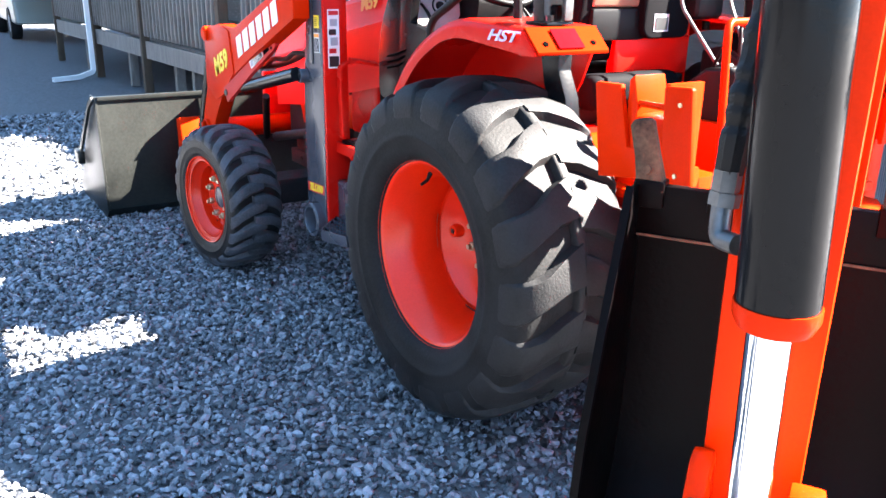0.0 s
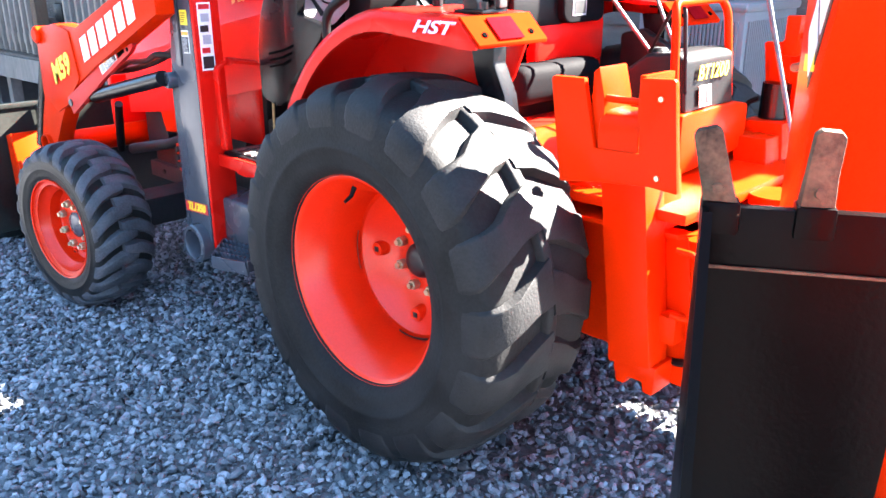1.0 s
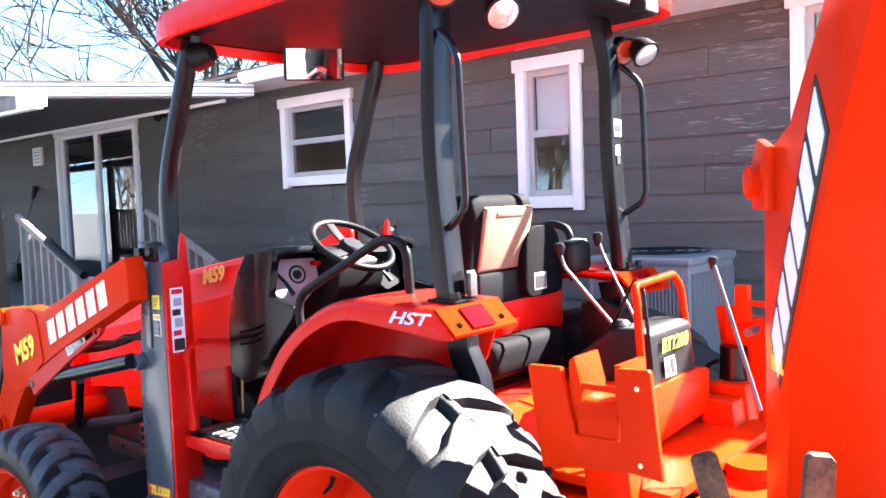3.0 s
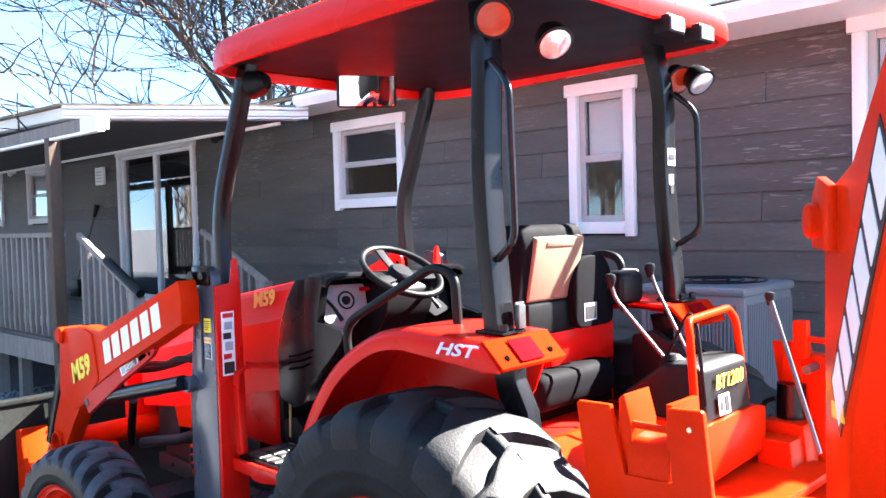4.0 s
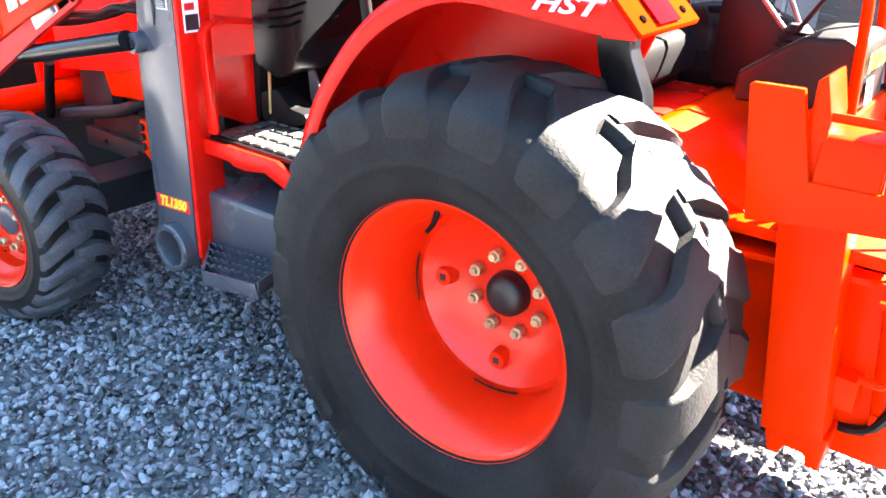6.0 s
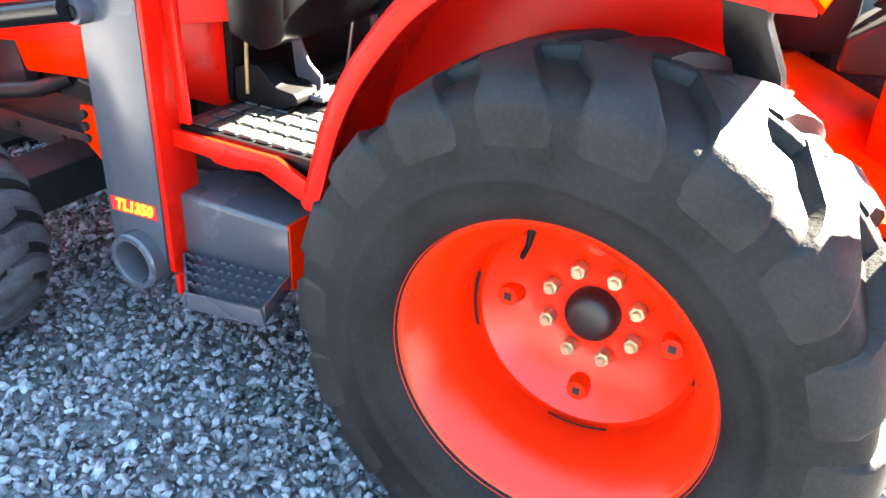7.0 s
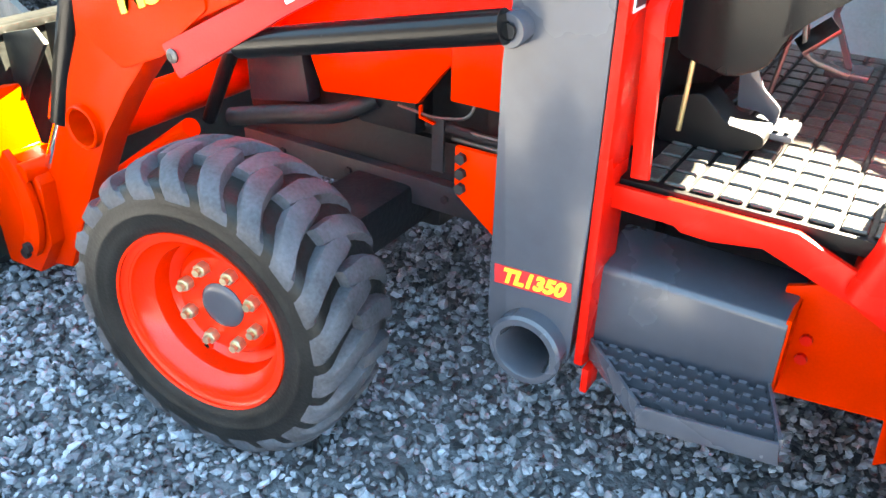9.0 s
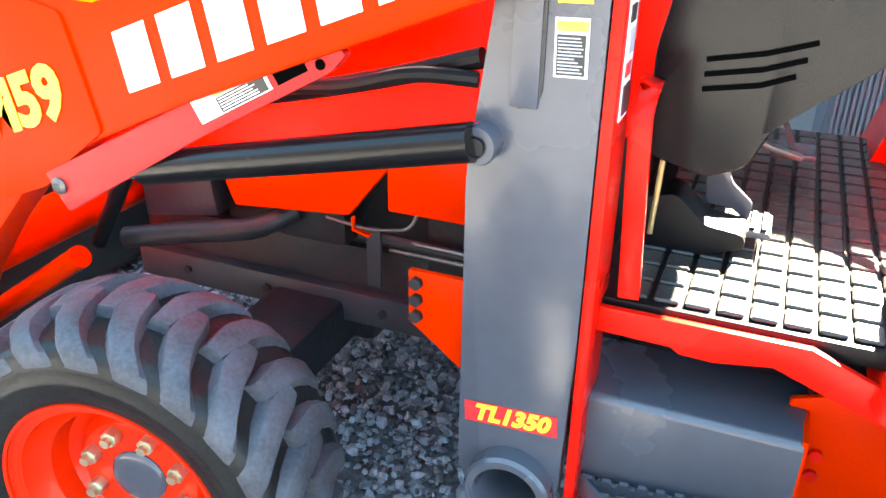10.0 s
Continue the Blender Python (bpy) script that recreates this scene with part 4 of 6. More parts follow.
bm = prism(B(), [(-1.24, 0.76), (-1.16, 0.76), (-1.14, 1.15), (-1.24, 1.15)], -0.36, 0.36, "y", bev=0.02)
part("firewall", bm, PLASTIC, T)
part("lever_rod", tube(B(), [(-1.098, -0.36, 1.02), (-1.107, -0.36, 0.80)], 0.0055, 8), BRASSY, T, "thin brassy control rod")
part("lever_rod", tube(B(), [(-0.96, -0.03, 1.12), (-1.0, -0.05, 0.80)], 0.006, 8), ROD, T)

# engine bay, frame, tank cover
bm = box(B(), (-2.45, -0.24, 0.42), (-1.15, 0.24, 0.58), 0.01)
box(bm, (-2.20, -0.22, 0.56), (-1.25, 0.22, 0.86), 0.03)
box(bm, (-2.0, -0.30, 0.60), (-1.80, -0.20, 0.80), 0.02)
box(bm, (-1.6, -0.29, 0.55), (-1.45, -0.2, 0.75), 0.02)
tube(bm, [(-1.75, -0.32, 0.66), (-1.4, -0.3, 0.64)], 0.016, 10)
part("engine_block", bm, IRON, T)
bm = prism(B(), [(-2.39, 0.58), (-2.39, 0.90), (-2.20, 0.92), (-2.16, 0.62)], -0.302, -0.25, "y", bev=0.008)
part("battery_box", bm, FRAMEG, T, "grey steel box beside the radiator")
bm = box(B(), (-2.46, -0.275, 0.385), (-1.25, -0.235, 0.470), 0.006)
rl = part("frame_rail", bm, FRAMEG, T, "grey side rail of the front frame")
for x in (-2.30, -2.05, -1.72, -1.48):
    part("rail_bolt", tube(B(), [(x, -0.27, 0.43), (x, -0.284, 0.43)], 0.012, 6), IRON, rl)
bm = tube(B(), fillet([(-2.372, -0.40, 0.563), (-2.25, -0.38, 0.590), (-2.0, -0.36, 0.640), (-1.93, -0.30, 0.68)], 0.06), 0.027, 18, cap=False)
ex = part("exhaust_pipe", bm, IRON, T, "dark bent exhaust pipe with an open mouth")
part("pipe_lining", tube(B(), [(-2.371, -0.3995, 0.5632), (-2.26, -0.3815, 0.588)], 0.0235, 18, cap=False), IRON, ex)
bm = bar(B(), [(-1.742, -0.365, 0.72), (-1.742, -0.365, 0.690), (-1.700, -0.365, 0.682)], 0.012, 0.005)
part("hook", bm, PAINT, T)
part("stay", box(B(), (-1.725, -0.34, 0.54), (-1.690, -0.33, 0.688), 0.002), FRAMEG, T)
part("brake_line", tube(B(), fillet([(-1.82, -0.35, 0.700), (-1.70, -0.37, 0.698), (-1.60, -0.37, 0.715), (-1.58, -0.36, 0.78)], 0.03), 0.004, 8), ROD, T)
for z_, x_ in ((0.655, -1.50), (0.628, -1.46)):
    part("fuel_line", tube(B(), fillet([(x_ - 0.22, -0.31, z_), (x_, -0.33, z_ + 0.008), (x_ + 0.15, -0.30, z_ - 0.02)], 0.05), 0.007, 8), ROD, T)
part("hose", tube(B(), fillet([(-2.20, -0.52, 0.83), (-2.26, -0.50, 0.76), (-2.37, -0.46, 0.62), (-2.42, -0.44, 0.56)], 0.05), 0.020, 12), PLASTIC, T, "black hydraulic hose")
bm = prism(B(), [(-2.14, 0.90), (-2.06, 0.69), (-1.757, 0.717), (-1.66, 0.84), (-1.66, 0.92)], -0.36, -0.33, "y", bev=0.006)
part("tank_cover", bm, PAINT, T, "orange side guard under the hood")
bm = box(B(), (-1.655, -0.37, 0.75), (-1.40, -0.33, 0.92), 0.006)
part("side_guard", bm, PAINT, T)
bm = prism(B(), [(-1.50, 0.752), (-1.50, 0.645), (-1.39, 0.56), (-1.30, 0.56), (-1.30, 0.752)], -0.60, -0.585, "y", bev=0.003)
pl = part("mount_plate", bm, PAINT, T, "orange mounting plate with three bolts")
for z in (0.73, 0.695, 0.66):
    part("bolt", tube(B(), [(-1.482, -0.585, z), (-1.482, -0.612, z)], 0.013, 6), IRON, pl)

# ---- loader ----


GUARD = mat("dull_red_paint", (0.52, 0.012, 0.012), 0.5, var=0.12, scale=5, bump=0.0004, bscale=150, spec=0.3)


def loader_side(sg):
    y = lambda a, b: (min(sg * a, sg * b), max(sg * a, sg * b))
    bm = prism(B(), fillet2([(-1.372, 0.385), (-1.372, 0.98), (-1.335, 1.25), (-1.315, 1.46), (-1.27, 1.515), (-1.185, 1.515), (-1.165, 1.47), (-1.165, 0.70), (-1.175, 0.36), (-1.21, 0.29), (-1.32, 0.29)], 0.03),
               *y(0.655, 0.617), "y", bev=0.004)
    bm = bored(bm, (-1.262, sg * 0.70, 0.375), (-1.262, sg * 0.58, 0.375), 0.062)
    po = part("loader_post", bm, STEEL, T, "grey painted loader upright with tube foot")
    bm = lathe(B(), [(0.078, -0.697), (0.084, -0.690), (0.084, -0.62), (0.060, -0.62), (0.060, -0.690), (0.064, -0.697)], Matrix.Translation((-1.262, 0, 0.375)) @ Matrix.Diagonal((1, -sg, 1, 1)), 40, close=True)
    part("tube_foot", bm, STEEL, po)
    bm = lathe(B(), [(0.0, -0.685), (0.018, -0.685), (0.018, -0.692), (0.030, -0.692), (0.033, -0.685), (0.033, -0.65), (0.0, -0.65)], Matrix.Translation((-1.343, 0, 1.040)) @ Matrix.Diagonal((1, -sg, 1, 1)), 28)
    part("pivot_pin", bm, STEEL, po)
    # black disc paints the dark of the hollow pin
    part("pin_bore", tube(B(), [(-1.343, sg * 0.689, 1.040), (-1.343, sg * 0.6945, 1.040)], 0.0135, 14), BLACKD, po)
    bm = box(B(), (-1.303, y(0.662, 0.654)[0], 1.10), (-1.258, y(0.662, 0.654)[1], 1.375), 0.012)
    part("slot_plate", bm, STEEL, po)
    part("slot_edge", bar(B(), [(-1.256, sg * 0.6565, 1.365), (-1.256, sg * 0.6565, 1.13), (-1.263, sg * 0.6565, 1.108), (-1.29, sg * 0.6565, 1.100)], 0.004, 0.006), BLACKD, po)
    bm = box(B(), (-1.31, y(0.668, 0.63)[0], 1.44), (-1.18, y(0.668, 0.63)[1], 1.52), 0.015)
    tube(bm, [(-1.285, sg * 0.66, 1.475), (-1.285, sg * 0.685, 1.475)], 0.022, 12)
    tube(bm, [(-1.215, sg * 0.66, 1.48), (-1.215, sg * 0.68, 1.48)], 0.018, 12)
    part("latch", bm, BLACK, po)
    bm = prism(B(), [(sg * u, v) for u, v in ((0.655, 0.36), (0.655, 1.44), (0.585, 1.45), (0.575, 1.535), (0.565, 1.55), (0.555, 1.535), (0.545, 1.40), (0.535, 0.55), (0.58, 0.34))], -1.163, -1.143, "x", bev=0.005)
    part("upright_plate", bm, RED, po, "red upright plate behind the loader post")
    # arm
    poly = [(-1.235, 1.40), (-1.255, 1.468), (-2.00, 1.215), (-2.20, 1.222), (-2.38, 1.20), (-2.455, 1.165), (-2.465, 1.11), (-2.50, 0.86), (-2.62, 0.66), (-2.96, 0.12), (-2.90, 0.07), (-2.76, 0.10), (-2.46, 0.60), (-2.345, 0.74),
            (-2.23, 0.86), (-2.05, 0.965), (-1.84, 1.06), (-1.235, 1.298)]
    bm = prism(B(), poly, *y(0.755, 0.675), "y", bev=0.008)
    bm = bored(bm, (-2.532, sg * 0.80, 0.612), (-2.532, sg * 0.62, 0.612), 0.052)
    ar = part("loader_arm", bm, PAINT, T, "orange bent loader arm")
    bm = lathe(B(), [(0.056, -0.776), (0.060, -0.772), (0.060, -0.67), (0.05, -0.67), (0.05, -0.772)], Matrix.Translation((-2.532, 0, 0.612)) @ Matrix.Diagonal((1, -sg, 1, 1)), 28, close=True)
    part("cross_tube_end", bm, PAINT, ar)
    bm = lathe(B(), [(0.0, -0.78), (0.03, -0.78), (0.04, -0.772), (0.04, -0.66), (0.0, -0.66)], Matrix.Translation((-2.435, 0, 1.160)) @ Matrix.Diagonal((1, -sg, 1, 1)), 24)
    part("arm_pin", bm, PAINT, ar)
    bm = prism(B(), fillet2([(-2.455, 1.165), (-2.38, 1.20), (-2.20, 1.222), (-2.07, 1.195), (-2.02, 0.99), (-2.11, 0.925), (-2.18, 0.862), (-2.33, 0.805), (-2.48, 0.88)], 0.012), *y(0.7615, 0.75), "y", bev=0.002)
    part("arm_plate", bm, PAINT, ar, "orange plate welded on the elbow")
    lean = Matrix(((1, 0, 0, 0), (-sg * 0.088, 1, 0, -sg * 0.187), (0, 0, 1, 0), (0, 0, 0, 1)))
    bm = prism(B(), fillet2([(-2.170, 0.893), (-2.130, 0.820), (-1.826, 1.000), (-1.575, 1.135), (-1.548, 1.165), (-1.61, 1.200), (-1.84, 1.062)], 0.008), *y(0.766, 0.745), "y", bev=0.003)
    part("cylinder_guard", bm, GUARD, ar, "dull red cylinder guard", m=lean)
    # both holes are black marks on the plate, their depth only painted
    part("oval_hole_mark", box(B(), (-0.030, -0.011, -0.001), (0.030, 0.011, 0.002), 0.009, 3), SLOT, ar, m=lean @ face_m((-1.645, sg * 0.7665, 1.130), (-sg * 0.88, 0, -sg * 0.47), (0, 0, 1)))
    part("guard_hole_mark", tube(B(), [lean @ Vector((-1.592, sg * 0.76, 1.146)), lean @ Vector((-1.592, sg * 0.768, 1.146))], 0.009, 10), SLOT, ar)
    bm = lathe(B(), [(0.0, -0.776), (0.009, -0.776), (0.017, -0.771), (0.017, -0.76), (0.0, -0.76)], Matrix.Translation((-2.140, 0, 0.872)) @ Matrix.Diagonal((1, -sg, 1, 1)), 16)
    part("guard_bolt", bm, ROD, ar)
    # the socket's dark is a black disc on the bolt head
    part("bolt_socket", tube(B(), [(-2.140, sg * 0.7755, 0.872), (-2.140, sg * 0.7768, 0.872)], 0.008, 10), BLACKD, ar)
    if sg < 0:
        lm = lean @ face_m((-1.755, -0.7675, 1.083), (0.88, 0, 0.47), (0, 0, 1))
        stk = plate("warning_sticker", lm, 0.155, 0.044, WHITED, ar, "white and orange warning sticker")
        plate("sticker_band", lm @ pose(0.022, 0.014, 0.0016), 0.100, 0.011, ORANGED, stk)
        plate("sticker_text", lm @ pose(0.022, -0.007, 0.0016), 0.100, 0.026, BLACKD, stk)
        text_bars(lm @ pose(0.022, -0.007, 0.0034), 0.092, 0.023, 5, WHITED, stk, 3)
        plate("sticker_sign", lm @ pose(-0.052, -0.002, 0.0016), 0.026, 0.030, GREYD, stk)
    # lift cylinder and hose
    bm = tube(B(), [(-1.345, sg * 0.70, 1.050), (-1.98, sg * 0.715, 0.915)], 0.032, 20)
    cy = part("lift_cylinder", bm, BLACK, T, "black hydraulic lift cylinder")
    part("rod", tube(B(), [(-1.95, sg * 0.715, 0.922), (-2.14, sg * 0.715, 0.88)], 0.02, 14), CHROME, cy)
    part("hose", tube(B(), fillet([(-1.36, sg * 0.62, 1.16), (-1.55, sg * 0.60, 1.10), (-1.80, sg * 0.60, 1.04), (-2.15, sg * 0.62, 1.0), (-2.35, sg * 0.62, 0.95)], 0.1), 0.017, 10), PLASTIC, cy)
    part("hose", tube(B(), fillet([(-1.36, sg * 0.64, 1.13), (-1.46, sg * 0.66, 1.135), (-1.60, sg * 0.64, 1.09), (-1.72, sg * 0.66, 1.085), (-1.90, sg * 0.63, 1.03), (-2.2, sg * 0.64, 0.98)], 0.06), 0.013, 10), PLASTIC, cy)
    # tilt cylinder in front of the arm
    bm = tube(B(), [(-2.44, sg * 0.715, 1.13), (-2.66, sg * 0.735, 0.60)], 0.038, 18)
    cy = part("tilt_cylinder", bm, BLACK, T, "black bucket tilt cylinder")
    part("rod", tube(B(), [(-2.66, sg * 0.735, 0.60), (-2.76, sg * 0.74, 0.44)], 0.021, 14), CHROME, cy)
    # quick hitch
    bm = prism(B(), [(-2.80, 0.46), (-2.74, 0.40), (-2.76, 0.20), (-2.86, 0.07), (-3.02, 0.06), (-3.04, 0.60), (-2.96, 0.62), (-2.92, 0.44)], *y(0.80, 0.66), "y", bev=0.008)
    tube(bm, [(-2.79, sg * 0.82, 0.43), (-2.79, sg * 0.64, 0.43)], 0.03, 16)
    hi = part("quick_hitch", bm, PAINT, T, "orange quick hitch")
    for x, z in ((-2.83, 0.30), (-2.90, 0.13)):
        part("bolt", tube(B(), [(x, sg * 0.79, z), (x, sg * 0.815, z)], 0.018, 6), IRON, hi)
    arc = [(-2.93 + 0.175 * math.cos(radians(d)), 0.31 + 0.21 * math.sin(radians(d))) for d in range(-48, 62, 12)]
    arc += [(-2.93 + 0.105 * math.cos(radians(d)), 0.31 + 0.15 * math.sin(radians(d))) for d in range(60, -50, -12)]
    lk = part("curved_link", prism(B(), arc, *y(0.828, 0.806), "y", bev=0.004), PAINT, hi)
    part("link_bolt", tube(B(), [(-2.83, sg * 0.825, 0.185), (-2.83, sg * 0.842, 0.185)], 0.017, 8), IRON, lk)
    return po, ar


po, ar = loader_side(-1)
loader_side(1)
bm = lathe(B(), [(0.051, -0.745), (0.060, -0.745), (0.060, 0.745), (0.051, 0.745)], Matrix.Translation((-2.532, 0, 0.612)), 28, close=True)
part("cross_tube", bm, PAINT, T)
bm = lathe(B(), [(0.061, -0.64), (0.074, -0.64), (0.074, 0.64), (0.061, 0.64)], Matrix.Translation((-1.262, 0, 0.375)), 32, close=True)
part("mount_tube", bm, STEEL, T)
bm = box(B(), (-2.62, -0.38, 0.58), (-2.575, 0.38, 0.92), 0.01)
part("front_guard", bm, RED, T, "orange grille guard")
for sg in (-1, 1):
    bm = tube(B(), [(-2.78, sg * 0.56, 0.30), (-2.36, sg * 0.56, 0.585)], 0.028, 14)
    part("brace_tube", bm, PAINT, T, "slanting orange brace tube")

# writing on the loader: plain blocks for the maker's name, numbers as read
um = face_m((-1.68, -0.7565, 1.223), (0.935, 0, 0.355), (0, 0, 1))
for k in range(6):
    x = -0.255 + 0.102 * k
    q = [(x - 0.048, -0.05), (x + 0.026, -0.05), (x + 0.044, 0.05), (x - 0.030, 0.05)]
    part("name_block", prism(B(), q, 0, 0.0015, "z"), WHITED, ar, "plain white block of the maker's mark", m=um)
lettering("lettering", "M59", 0.128, face_m((-2.205, -0.7645, 1.018), (0.944, 0, 0.33), (0, 0, 1)), YELLOW, ar, "yellow model number", 0.12, 1.0, 0.0055)
pm = face_m((-1.272, -0.6555, 0.524), (1, 0, 0.06), (0, 0, 1))
plate("number_strip", pm, 0.175, 0.044, REDD, po, "red strip with yellow number")
lettering("lettering", "TL1350", 0.046, pm @ pose(0, 0, 0.0025), YELLOW, po, "yellow italic number", 0.3, 1.0, 0.0021)
for z, w, h, c in ((1.285, 0.05, 0.055, YELLOW), (1.195, 0.05, 0.085, WHITED)):
    plate("sticker", face_m((-1.215, -0.6555, z), (1, 0, 0.03), (0, 0, 1)), w, h, c, po, "small warning sticker")
plate("sticker_text", face_m((-1.215, -0.6575, 1.185), (1, 0, 0.03), (0, 0, 1)), 0.042, 0.058, BLACKD, po)
text_bars(face_m((-1.215, -0.6595, 1.185), (1, 0, 0.03), (0, 0, 1)), 0.038, 0.054, 11, GREYD, po, 5)
text_bars(face_m((-1.215, -0.6575, 1.285), (1, 0, 0.03), (0, 0, 1)), 0.040, 0.040, 5, BLACKD, po, 6)
plate("sticker_band", face_m((-1.215, -0.6575, 1.226), (1, 0, 0.03), (0, 0, 1)), 0.046, 0.014, ORANGED, po)
plate("long_sticker", face_m((-1.1415, -0.610, 1.215), (0, 1, 0), (0, 0, 1)), 0.055, 0.25, WHITED, po, "long white instruction sticker")
plate("sticker_text", face_m((-1.1395, -0.610, 1.12), (0, 1, 0), (0, 0, 1)), 0.045, 0.045, BLACKD, po)
for z, h, c in ((1.285, 0.030, GREYD), (1.245, 0.024, BLACKD), (1.205, 0.034, GREYD), (1.165, 0.020, REDD)):
    plate("sticker_text", face_m((-1.1395, -0.612 + 0.004 * math.sin(z * 90), z), (0, 1, 0), (0, 0, 1)), 0.034, h, c, po)
plate("sticker_band", face_m((-1.1395, -0.610, 1.325), (0, 1, 0), (0, 0, 1)), 0.045, 0.018, REDD, po)

# loader bucket
bm = B()
prof = [(-3.075, 0.745), (-3.065, 0.50), (-3.06, 0.06), (-3.12, 0.005), (-3.86, 0.005), (-3.87, 0.02), (-3.13, 0.03), (-3.085, 0.07), (-3.09, 0.50), (-3.095, 0.735), (-3.20, 0.72), (-3.20, 0.745)]
prism(bm, prof, -1.25, 1.15, "y")
bk = part("loader_bucket", bm, BUCKET, T, "dark grey-green steel loader bucket resting on the gravel")
for y0 in (-1.262, 1.15):
    bm = prism(B(), [(-3.07, 0.755), (-3.05, 0.05), (-3.10, 0.0), (-3.86, 0.0), (-3.87, 0.06), (-3.62, 0.33), (-3.36, 0.60), (-3.22, 0.755)], y0, y0 + 0.012, "y", bev=0.002)
    part("side_plate", bm, BUCKET, bk)
bm = bar(B(), [(-3.09, -1.272, 0.745), (-3.15, -1.285, 0.70), (-3.62, -1.285, 0.33)], 0.016, 0.03)
box(bm, (-3.72, -1.31, 0.25), (-3.60, -1.265, 0.34), 0.01)
part("side_strip", bm, BUCKET, bk)
bm = box(B(), (-3.10, -1.25, 0.735), (-3.06, 1.15, 0.760), 0.004)
part("top_edge", bm, BUCKET, bk)
for y0 in (-0.62, -0.48, 0.48, 0.62):
    bm = prism(B(), [(-3.06, 0.74), (-2.90, 0.78), (-2.86, 0.74), (-3.0, 0.58), (-3.06, 0.48)], y0, y0 + 0.015, "y", bev=0.003)
    part("hook_plate", bm, BUCKET, bk)

# tool box and step
bm = prism(B(), [(-0.605, 0.40), (-0.605, 0.572), (-0.595, 0.582), (-0.42, 0.592), (-0.42, 0.40)], -1.165, -0.785, "x", bev=0.005)
tb = part("step_box", bm, STEEL, T, "grey steel box with a serrated step")
bm = box(B(), (-0.79, -0.60, 0.40), (-0.781, -0.42, 0.585))
part("box_end", bm, PAINT, tb)
A0, A1, C0, C1 = Vector((-1.158, -0.605, 0.400)), Vector((-0.985, -0.765, 0.408)), Vector((-0.79, -0.605, 0.432)), Vector((-0.735, -0.765, 0.445))
for k in range(4):
    f = 0.10 + 0.235 * k
    a, b = A0.lerp(A1, f), C0.lerp(C1, f)
    long = (b - a).length
    n = int(long / 0.030)
    q = [(0, -0.022)]
    for j in range(n):
        u = long * j / n
        w = long / n
        q += [(u + 0.10 * w, 0.0), (u + 0.28 * w, 0.011), (u + 0.72 * w, 0.011), (u + 0.90 * w, 0.0)]
    q += [(long, -0.022)]
    bm = prism(B(), q, -0.004, 0.004, "z")
    part("serrated_bar", bm, STEEL, tb, m=face_m(a, b - a, (0, -0.2, 1)))
bm = bar(B(), [A0 + Vector((0, 0, -0.010)), A1 + Vector((0, 0, -0.014))], 0.046, 0.007, (0, 0, 1), bev=0.001)
part("step_side", bm, STEEL, tb)
bm = bar(B(), [C0 + Vector((0, 0, -0.010)), C1 + Vector((0, 0, -0.014))], 0.046, 0.007, (0, 0, 1), bev=0.001)
part("step_side", bm, STEEL, tb)
bm = bar(B(), [A1 + Vector((0.0, -0.004, -0.019)), C1 + Vector((0.003, -0.004, -0.019))], 0.050, 0.007, (0, -0.1, 1), bev=0.001)
part("step_lip", bm, STEEL, tb)
for f in (0.3, 0.7):
    part("step_stay", bar(B(), [A0.lerp(C0, f) + Vector((0, 0, -0.018)), A1.lerp(C1, f) + Vector((0, 0, -0.018))], 0.008, 0.008, (0, 0, 1)), STEEL, tb)
bm = prism(B(), [(-0.815, 0.350), (-0.815, 0.600), (-0.64, 0.665), (-0.50, 0.66), (-0.45, 0.375), (-0.552, 0.378), (-0.556, 0.280), (-0.578, 0.262), (-0.586, 0.375)], -0.505, -0.49, "y", bev=0.004)
sp = part("axle_plate", bm, PAINT, T)
for z in (0.50, 0.455):
    part("bolt", tube(B(), [(-0.755, -0.50, z), (-0.755, -0.515, z)], 0.012, 8), RED, sp)
bm = box(B(), (-1.14, -0.66, 0.30), (-1.125, -0.60, 0.36), 0.002)
part("tab", bm, RED, T)

# ---- backhoe ----
# main frame and platform
bm = box(B(), (0.36, -0.40, 0.84), (0.78, 0.40, 0.87), 0.006)
prism(bm, [(0.14, 0.985), (0.17, 0.99), (0.46, 0.875), (0.46, 0.84), (0.14, 0.90)], -0.348, 0.348, "y", bev=0.005)
part("rear_platform", bm, PAINT, T, "orange backhoe platform")
# frame box, widened to block more sun from tyre and gravel
bm = box(B(), (0.42, -0.33, 0.40), (0.78, 0.33, 0.80), 0.02)
prism(bm, [(0.60, 0.84), (0.98, 0.80), (1.02, 0.74), (0.98, 0.70), (0.60, 0.60)], -0.17, 0.17, "y", bev=0.01)
box(bm, (0.60, -0.16, 0.40), (0.96, 0.16, 0.46), 0.01)
part("hoe_frame", bm, PAINT, T)
# slanted bracket on the far side of the hood
bm = prism(B(), fillet2([(-1.80, 1.27), (-1.80, 1.335), (-1.42, 1.485), (-1.36, 1.515), (-1.28, 1.51), (-1.27, 1.42), (-1.36, 1.40)], 0.02), 0.44, 0.46, "y", bev=0.004)
sb = part("slanted_bracket", bm, RED, T, "red slanted bracket with two holes")
# uncut holes: black discs carry their dark
for x in (-1.345, -1.30):
    part("bracket_hole_mark", tube(B(), [(x, 0.4405, 1.465), (x, 0.436, 1.465)], 0.012, 12), SLOT, sb)
